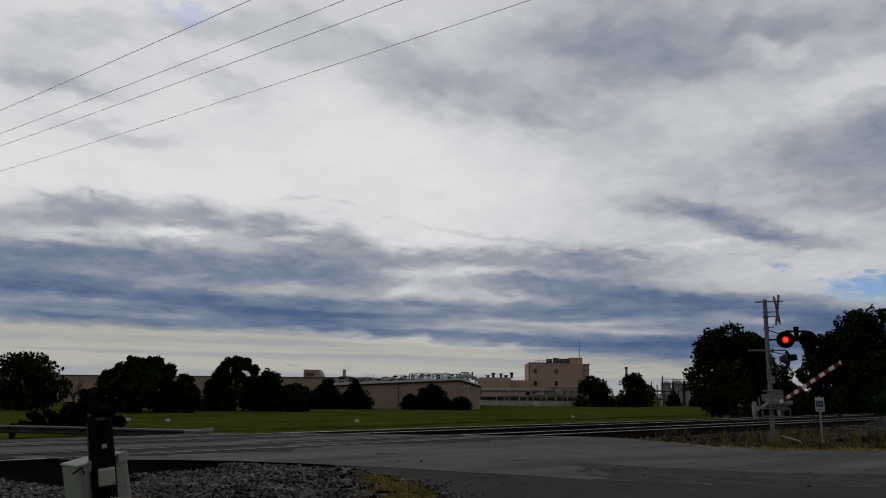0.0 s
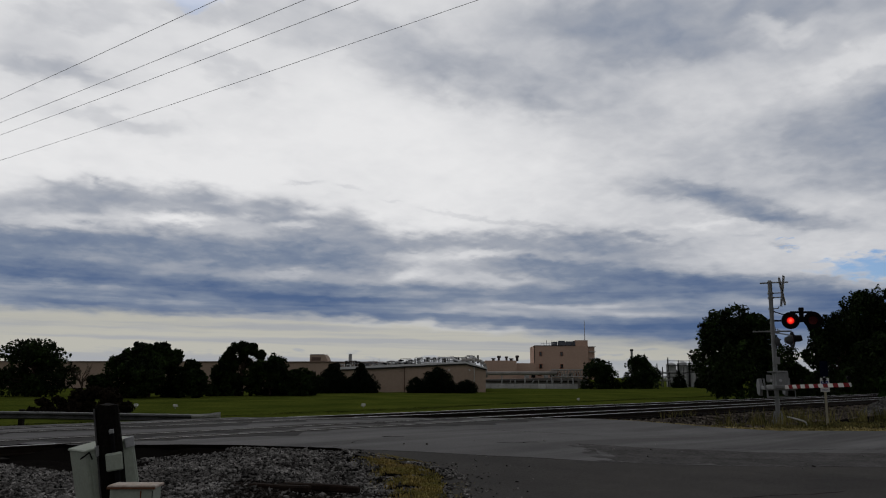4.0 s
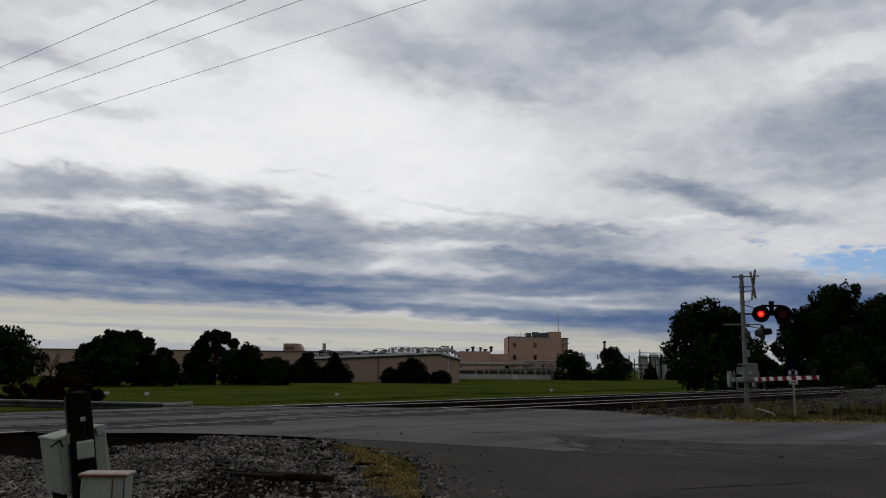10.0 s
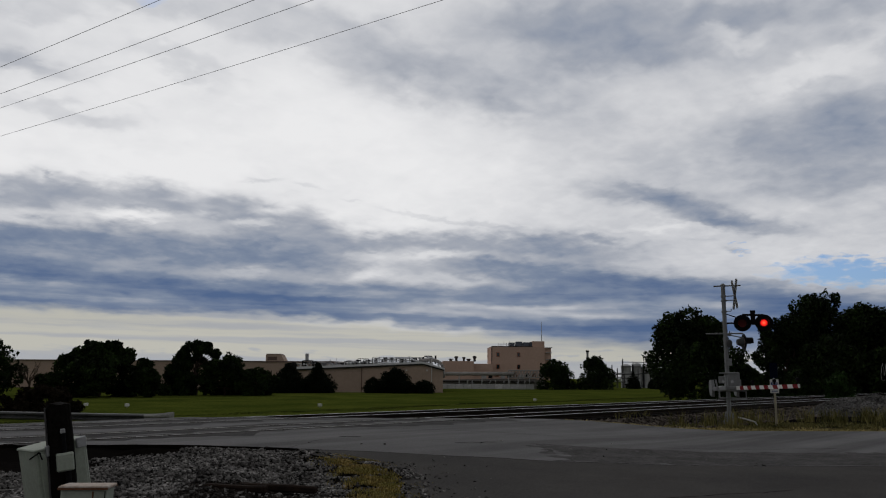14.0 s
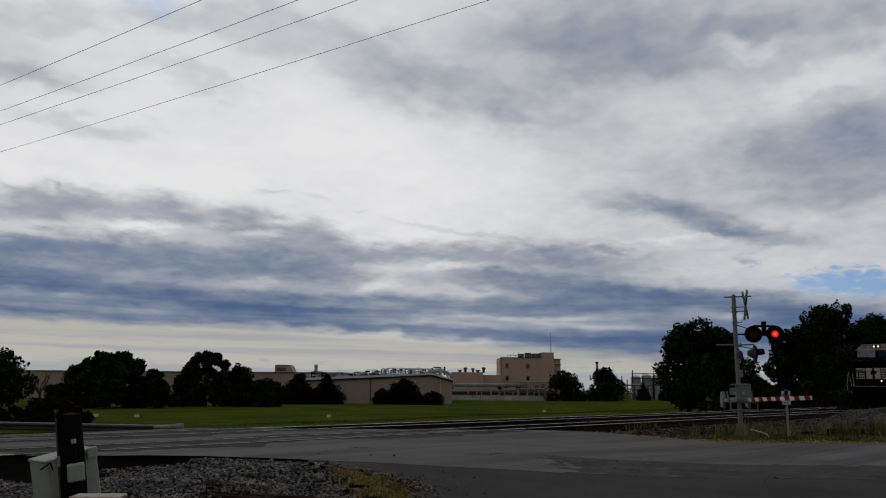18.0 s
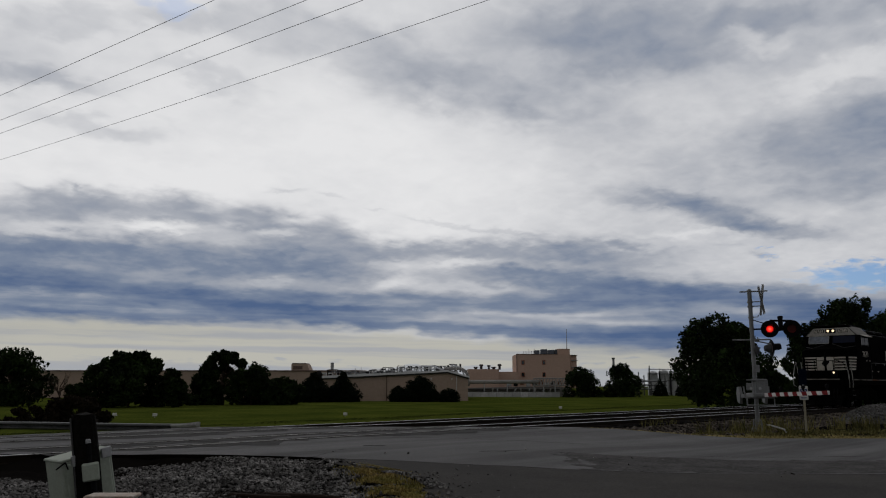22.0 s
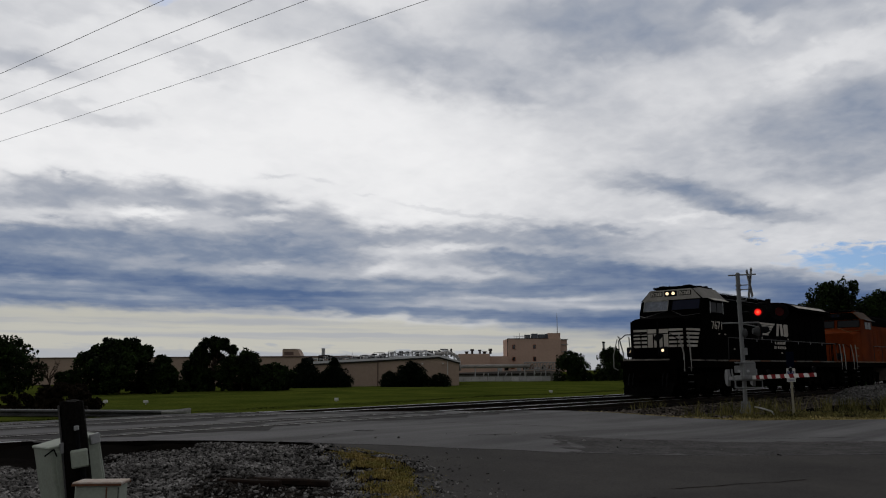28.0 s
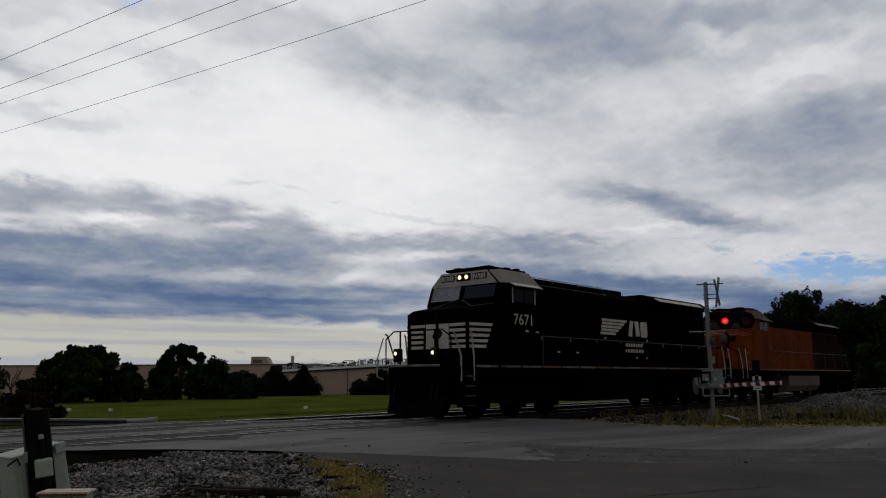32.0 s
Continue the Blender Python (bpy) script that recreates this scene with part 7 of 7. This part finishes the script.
    box(bm, (10.6, 0, 4.82), (1.5, 1.1, 0.22), 0.05)
    part("exhaust_box", bm, top, hood, "exhaust housing")
    bm = B()
    loft(bm, [[(x, -yw, z0), (x, yw, z0), (x, yw, z0 + 0.12), (x, hw - 0.1, 4.86), (x, -hw + 0.1, 4.86), (x, -yw, z0 + 0.12)] for x, yw, z0 in ((12.5, 1.0, 4.5), (13.1, 1.45, 4.42), (18.4, 1.45, 4.42), (18.7, 1.2, 4.5))])
    part("radiator_wing", bm, top, hood, "overhanging radiator housing")
    bm = B()
    box(bm, (15.6, -1.22, 4.66), (4.6, 0.38, 0.02), 0.004, Matrix.Rotation(radians(30), 4, "X"))
    part("wing_panel", bm, OFFWHITE if black else DIMRAIL, hood, "pale dusty wing panel")
    if not black:
        bm = B()
        box(bm, (11.2, 0, 4.42), (15.0, 2 * hw + 0.06, 0.62), 0.06)
        part("roof_band", bm, HULL, hood, "black upper band")
        # rear panels in a much darker orange than the rest of the hood
        bm = B()
        box(bm, (15.8, 0, 2.92), (5.8, 2 * hw + 0.05, 2.36), 0.02)
        part("dark_rear_panel", bm, mat("dark_orange_paint", (0.022, 0.007, 0.003), 0.8, scale=0.8, var=0.35, fine=12, bump=0.05, col2=(0.006, 0.003, 0.002), spec=0.01), hood, "dark rear panels")
        for z in (2.15, 2.5):
            bm = B()
            box(bm, (11.1, -hw - 0.004, z), (14.8, 0.012, 0.07))
            part("side_stripe", bm, YSTRIPE, hood)
        for i, (w, g) in enumerate(((0.72, 1.2), (0.72, 2.25), (0.72, 3.3), (0.72, 4.35))):
            bm = B()
            box(bm, (7.2 + g, -hw - 0.024, 3.12), (w, 0.012, 0.95), 0.0)
            part("lettering_block", bm, mat("dull_tan_lettering", (0.12, 0.029, 0.007), 0.75, spec=0.02, scale=3, var=0.2, fine=20), hood, "plain yellowish block lettering shape" if i == 0 else "")
        bm = B()
        box(bm, (4.9, -hw - 0.004, 3.0), (0.75, 0.02, 0.8), 0.01)
        part("intake_grille", bm, BLACKP, hood, "dark intake grille")
    for sg in (-1, 1):
        for i in range(15):
            bm = B()
            box(bm, (4.2 + i * 0.96, sg * (hw + 0.008), 2.85), (0.86, 0.016, 2.0 if i % 4 else 2.2), 0.006)
            d = part("hood_door", bm, body, hood)
            if i % 2 == 0:
                bm = B()
                box(bm, (4.5 + i * 0.96, sg * (hw + 0.022), 2.7), (0.03, 0.02, 0.16))
                part("latch", bm, GRIME if not black else GALV, d)
    for i in range(12):
        bm = B()
        box(bm, (13.4 + i * 0.42, -1.462, 4.50), (0.34, 0.012, 0.05))
        part("louvre", bm, GRIME, hood)
    for i in range(10):
        bm = B()
        box(bm, (4.1 + i * 0.52, -hw + 0.06, 4.68), (0.44, 0.04, 0.12), 0.01, Matrix.Rotation(radians(45), 4, "X"))
        part("vent_screen", bm, GRIME, hood)
    if black:
        text_part("number", "7671", 0.52, OFFWHITE, cab, pose(2.72, -h1 - 0.012, 3.21) @ SIDE_FACE @ Matrix.Diagonal((1.15, 1, 1, 1)), "white fleet number")
        # emblem on the hood: bars and two plain blocks
        for i in range(5):
            bm = B()
            x0, x1, z = 8.78 - 0.03 * i + 0.05 * (i % 2), 10.86 - 0.23 * i, 3.585 - i * 0.135
            prism(bm, [(x0, z - 0.05), (x1 - 0.10, z - 0.05), (x1, z + 0.05), (x0 + 0.02, z + 0.05)], 0.012, Matrix.Translation((0, -hw - 0.03, 0)))
            part("logo_bar", bm, OFFWHITE, hood, "white logo bar" if i == 0 else "")
        for pts in (((10.95, 3.0), (11.24, 2.98), (11.42, 3.64), (11.12, 3.64)), ((11.50, 3.64), (11.84, 3.64), (11.96, 3.02), (11.62, 3.0)), ((12.06, 2.98), (12.56, 2.98), (12.66, 3.10), (12.62, 3.64), (12.12, 3.64), (12.02, 3.54))):
            bm = B()
            prism(bm, list(pts), 0.012, Matrix.Translation((0, -hw - 0.03, 0)))
            part("logo_block", bm, OFFWHITE, hood, "plain white logo shape")
        for z, w in ((2.62, 1.5), (2.38, 1.7)):
            for k in range(7):
                bm = B()
                box(bm, (11.4 + (k - 3) * w / 7, -hw - 0.024, z), (w / 7 * 0.62, 0.012, 0.14))
                part("lettering_bar", bm, OFFWHITE, hood)
        for x, z in ((5.6, 2.22), (6.9, 2.22), (11.6, 2.1), (12.5, 2.1), (9.0, 2.85), (12.6, 2.85), (2.9, 2.86), (3.5, 2.84)):
            bm = B()
            box(bm, (x, -hw - 0.024 if x > 3.6 else -h1 - 0.008, z), (0.16, 0.01, 0.06))
            part("small_label", bm, OFFWHITE, hood if x > 3.6 else cab)
    # handrails and steps
    rp = RAILPAINT
    for sg in (-1, 1):
        ys = sg * 1.44
        bm = B()
        pipe(bm, [(3.9, ys, 1.7), (3.95, ys, 2.72), (18.9, ys, 2.72), (19.1, ys, 1.7)], 0.02, 7)
        hr = part("handrail", bm, DIMRAIL, T, "long side handrail")
        for i in range(7):
            bm = B()
            rod(bm, (5.8 + i * 2.0, ys, 1.66), (5.8 + i * 2.0, ys, 2.72), 0.018, seg=6)
            part("stanchion", bm, GRIME if black else DIMRAIL, hr)
        for xa, xb in (((-1.0, -0.25)), ((0.1, 0.1)), ((19.75, 19.5)), ((20.45, 20.3))):
            bm = B()
            if xa < 5:
                pts = [(-0.95 if xa < 0 else -0.05, ys, 2.72), (-0.85 if xa < 0 else 0.0, ys, 2.68), (-0.52 if xa < 0 else 0.10, ys, 1.95), (-0.52 if xa < 0 else 0.10, ys, 1.2)]
            else:
                pts = [(xa - 0.1, ys, 2.72), (xa, ys, 2.6), (xa + 0.15, ys, 1.95), (xa + 0.15, ys, 1.2)]
            pipe(bm, pts, 0.028, 7)
            part("stair_rail", bm, rp if black or xa < 5 else GRIME, T, "pale stair handrail" if black or xa < 5 else "grimy stair handrail")
        for x0 in (-0.22, 20.05):
            for z in (0.44, 0.74, 1.04, 1.34):
                bm = B()
                box(bm, (x0, sg * (1.40 + 0.02 * (z < 0.6)), z), (0.56, 0.30, 0.04), 0.008)
                st = part("step", bm, GRIME, T, "step")
                bm = B()
                box(bm, (x0, sg * 1.56, z + 0.01), (0.5, 0.012, 0.035))
                part("step_edge", bm, DIMRAIL, st, "worn step edge")
            bm = B()
            box(bm, (x0, sg * 1.26, 0.95), (0.62, 0.04, 1.1), 0.01)
            part("step_back", bm, GRIME, T)
    for x0 in (-0.95, 20.6):
        bm = B()
        pipe(bm, [(x0, -1.40, 1.7), (x0, -1.40, 2.55), (x0, -1.05, 2.78), (x0, 1.05, 2.78), (x0, 1.40, 2.55), (x0, 1.40, 1.7)], 0.022, 7)
        for y in (-0.75, -0.3, 0.3, 0.75):
            rod(bm, (x0, y, 1.7), (x0, y, 2.78), 0.03, seg=6)
        part("end_handrail", bm, GRIME, T, "grimy dark handrail across the end platform")
        bm = B()
        pipe(bm, [(x0 - 0.1, 1.42, 2.6), (x0 - 0.28, 1.52, 1.9), (x0 - 0.28, 1.52, 1.35), (x0 - 0.05, 1.45, 1.25)], 0.02, 7)
        part("grab_iron", bm, rp if black else GRIME, T)
    # front end: pilot, plough, ditch lights, coupler
    for x0, sx in ((-0.88, -1), (20.6, 1)):
        bm = B()
        box(bm, (x0, 0, 1.12), (0.16, 2.5, 1.05), 0.03)
        pl = part("pilot", bm, GRIME, T, "black end plate")
        bm = B()
        plate(bm, [(x0 + sx * 0.05, -1.2, 0.72), (x0 + sx * 0.05, 1.2, 0.72), (x0 + sx * 0.28, 1.1, 0.16), (x0 + sx * 0.36, 0, 0.16), (x0 + sx * 0.28, -1.1, 0.16)], 0.03)
        part("plough", bm, mat("worn_plough_steel", (0.0018, 0.0018, 0.0018), 0.9, scale=1.3, var=0.4, fine=12, bump=0.2, col2=(0.004, 0.004, 0.004), patch=0.25, spec=0.01), pl, "worn snow plough")
        # grey plate on one lower corner of the plough
        bm = B()
        plate(bm, [(x0 + sx * 0.20, 0.72, 0.42), (x0 + sx * 0.17, 1.08, 0.46), (x0 + sx * 0.30, 1.06, 0.17), (x0 + sx * 0.33, 0.66, 0.17)], 0.012)
        part("grey_corner", bm, mat("grey_corner_steel", (0.05, 0.048, 0.047), 0.7, scale=3, var=0.5, fine=20, bump=0.2, spec=0.1), pl, "grey corner of the plough")
        bm = B()
        box(bm, (x0 + sx * 0.35, 0, 0.88), (0.7, 0.22, 0.24), 0.03)
        box(bm, (x0 + sx * 0.74, 0.04, 0.88), (0.22, 0.34, 0.32), 0.06)
        part("coupler", bm, GRIME, T, "knuckle coupler")
        for y in (-0.9, -0.7, 0.7, 0.9):
            bm = B()
            pipe(bm, [(x0 + sx * 0.1, y, 1.1), (x0 + sx * 0.2, y, 0.85), (x0 + sx * 0.22, y, 0.6)], 0.025, 6)
            part("hose", bm, BLACKP, T)
    for y in (-0.8, 0.8):
        bm = B()
        box(bm, (-1.0, y, 2.02), (0.2, 0.3, 0.42), 0.04)
        dl = part("ditch_light", bm, BLACKP, T, "ditch light casing")
        bm = B()
        rod(bm, (-0.012, 0, 0), (-0.004, 0, 0), 0.062, seg=14, mi=0)
        rod(bm, (-0.003, 0, 0), (0.012, 0, 0), 0.062, seg=14, mi=1)
        lamp = part("lamp", bm, [LAMPW if black else CABGLASS, CABGLASS], dl, "round flashing lamp" if black else "", at=pose(-1.115, y, 2.07))
        if black:
            DITCH.append(lamp)
    bm = B()
    box(bm, (-1.14, 0, 1.68), (0.03, 2.2, 0.07), 0.008)
    part("end_sill_stripe", bm, sill, T, "pale sill stripe")
    # fuel tank
    bm = B()
    loft(bm, [[(x, -1.2, 0.42), (x, 1.2, 0.42), (x, 1.42, 0.75), (x, 1.42, 1.36), (x, -1.42, 1.36), (x, -1.42, 0.75)] for x in (6.6, 12.4)])
    part("fuel_tank", bm, GRIME if black else mat("dusty_brown_tank", (0.10, 0.075, 0.06), 0.85, scale=1.5, var=0.3, fine=15), T, "large fuel tank")
    # trucks and wheelsets
    for xc in (2.9, 16.6):
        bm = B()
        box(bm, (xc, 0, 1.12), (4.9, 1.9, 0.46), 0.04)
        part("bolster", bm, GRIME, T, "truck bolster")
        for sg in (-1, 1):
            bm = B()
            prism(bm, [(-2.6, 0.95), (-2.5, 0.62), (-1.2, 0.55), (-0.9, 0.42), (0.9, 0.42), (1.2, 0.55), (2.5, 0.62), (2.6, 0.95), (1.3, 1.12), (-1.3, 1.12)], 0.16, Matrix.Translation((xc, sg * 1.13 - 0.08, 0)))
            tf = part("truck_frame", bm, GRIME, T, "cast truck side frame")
            for dx in (-1.98, 0, 1.98):
                bm = B()
                box(bm, (xc + dx, sg * 1.23, 0.55), (0.36, 0.16, 0.40), 0.03)
                part("axle_box", bm, GRIME, tf)
            for dx in (-1.0, 1.0):
                bm = B()
                for k in range(5):
                    rod(bm, (xc + dx, sg * 1.2, 0.62 + k * 0.08), (xc + dx, sg * 1.2, 0.66 + k * 0.08), 0.11, seg=10)
                part("spring", bm, GRIME, tf)
        for dx in (-1.98, 0, 1.98):
            ws = thing("wheelset", "", "")
            for k in ("label", "category"):
                if k in ws:
                    del ws[k]
            ws.parent = T
            ws.matrix_basis = pose(xc + dx, 0, 0.53)
            for sg in (-1, 1):
                bm = B()
                rod(bm, (0, sg * 0.74, 0), (0, sg * 0.87, 0), 0.53, seg=26)
                rod(bm, (0, sg * 0.70, 0), (0, sg * 0.74, 0), 0.555, seg=26)
                for k in range(5):
                    a = 2 * math.pi * k / 5
                    rod(bm, (0.3 * math.cos(a), sg * 0.86, 0.3 * math.sin(a)), (0.3 * math.cos(a), sg * 0.885, 0.3 * math.sin(a)), 0.09, seg=8)
                part("wheel", bm, [GRIME], ws, "steel wheel")
            bm = B()
            rod(bm, (0, -0.72, 0), (0, 0.72, 0), 0.1, seg=10)
            part("axle", bm, GRIME, ws)
            WHEELSETS.append(ws)
    return T


RUN = [(0.0, 125.0), (16.5, 70.3), (19.0, 62.0), (21.0, 54.7), (23.0, 48.1), (25.0, 41.5), (28.0, 31.95), (30.0, 25.6), (32.0, 19.3)]
PITCH = 22.75
LOCO = build_loco(pose(RUN[0][1], TRACKS[0], 0), True)
LOCO2 = build_loco(pose(RUN[0][1] + PITCH, TRACKS[0], 0), False)


def run_at(t):
    for (t0, x0), (t1, x1) in zip(RUN[:-1], RUN[1:]):
        if t <= t1:
            return x0 + (x1 - x0) * (t - t0) / (t1 - t0)
    return RUN[-1][1]


# ---- what moves ----
def motions():
    # train: the nose's place along the track
    walk(LOCO, [(t, pose(x, TRACKS[0], 0)) for t, x in RUN])
    walk(LOCO2, [(t, pose(x + PITCH, TRACKS[0], 0)) for t, x in RUN])
    for ws in WHEELSETS:
        at = ws.matrix_basis.translation.copy()
        rows = []
        for i in range(161):
            t = i * 0.2
            a = math.degrees((run_at(0) - run_at(t)) / 0.53)
            rows.append((t, pose(at.x, at.y, at.z) @ pose(0, 0, 0, 0, -a, 0)))
        walk(ws, rows)
    fall = [(0.0, 11.8), (0.1, 10.6), (0.2, 9.2), (0.3, 7.7), (0.4, 6.3), (0.5, 4.8), (0.6, 2.8), (0.7, 0.3), (0.8, -2.0), (0.9, -2.4), (1.0, -1.5), (1.1, 0.2),
            (1.2, 1.6), (1.3, 1.8), (1.5, 1.4), (2.0, 1.3), (32.0, 1.3)]
    walk(GATE[0], [(t, pose(0, 0, 1.26, 0, 0, ARM_TURN) @ pose(0, 0, 0, 0, -a, 0)) for t, a in fall])
    # flashers and ditch lights: each lens turns its bright side out for its half of the beat
    for k, lens in enumerate(LENSES):
        blink(lens, pose(0.02, 0, 0), 1.2125, 1.15 + (0 if k == 0 else 1.2125 / 2), 0.10)
    for lamp in DITCH:
        at = lamp.matrix_basis.copy()
        blink(lamp, at, 0.905, 20.63 + (0 if at.translation.y < 0 else 0.905 / 2), 0.05)


def blink(lens, at, beat, first, lead):
    """Turns a lens half round at the start and at the middle of every beat."""
    rows, t = [], first - beat * (math.ceil(first / beat) + 1)
    while t < 33:
        on0, off0 = t - lead, t + beat / 2
        for i in range(4):
            rows.append((on0 + i / 30, 180 + 60 * i))
        for i in range(4):
            rows.append((off0 + i / 30, 360 + 60 * i))
        t += beat
    keys, seen, start = [], set(), 0
    for i, (t, a) in enumerate(rows):
        full = a + 360 * (i // 8)
        if 0 <= t <= 32 and frame(t) not in seen:
            seen.add(frame(t))
            keys.append((t, full))
        elif t < 0:
            start = full
    keys = [(0.0, start)] * (frame(0) not in seen) + keys + [(32.0, keys[-1][1])] * (frame(32) not in seen)
    walk(lens, [(t, at @ pose(0, 0, 0, 0, 0, a)) for t, a in keys])


motions()
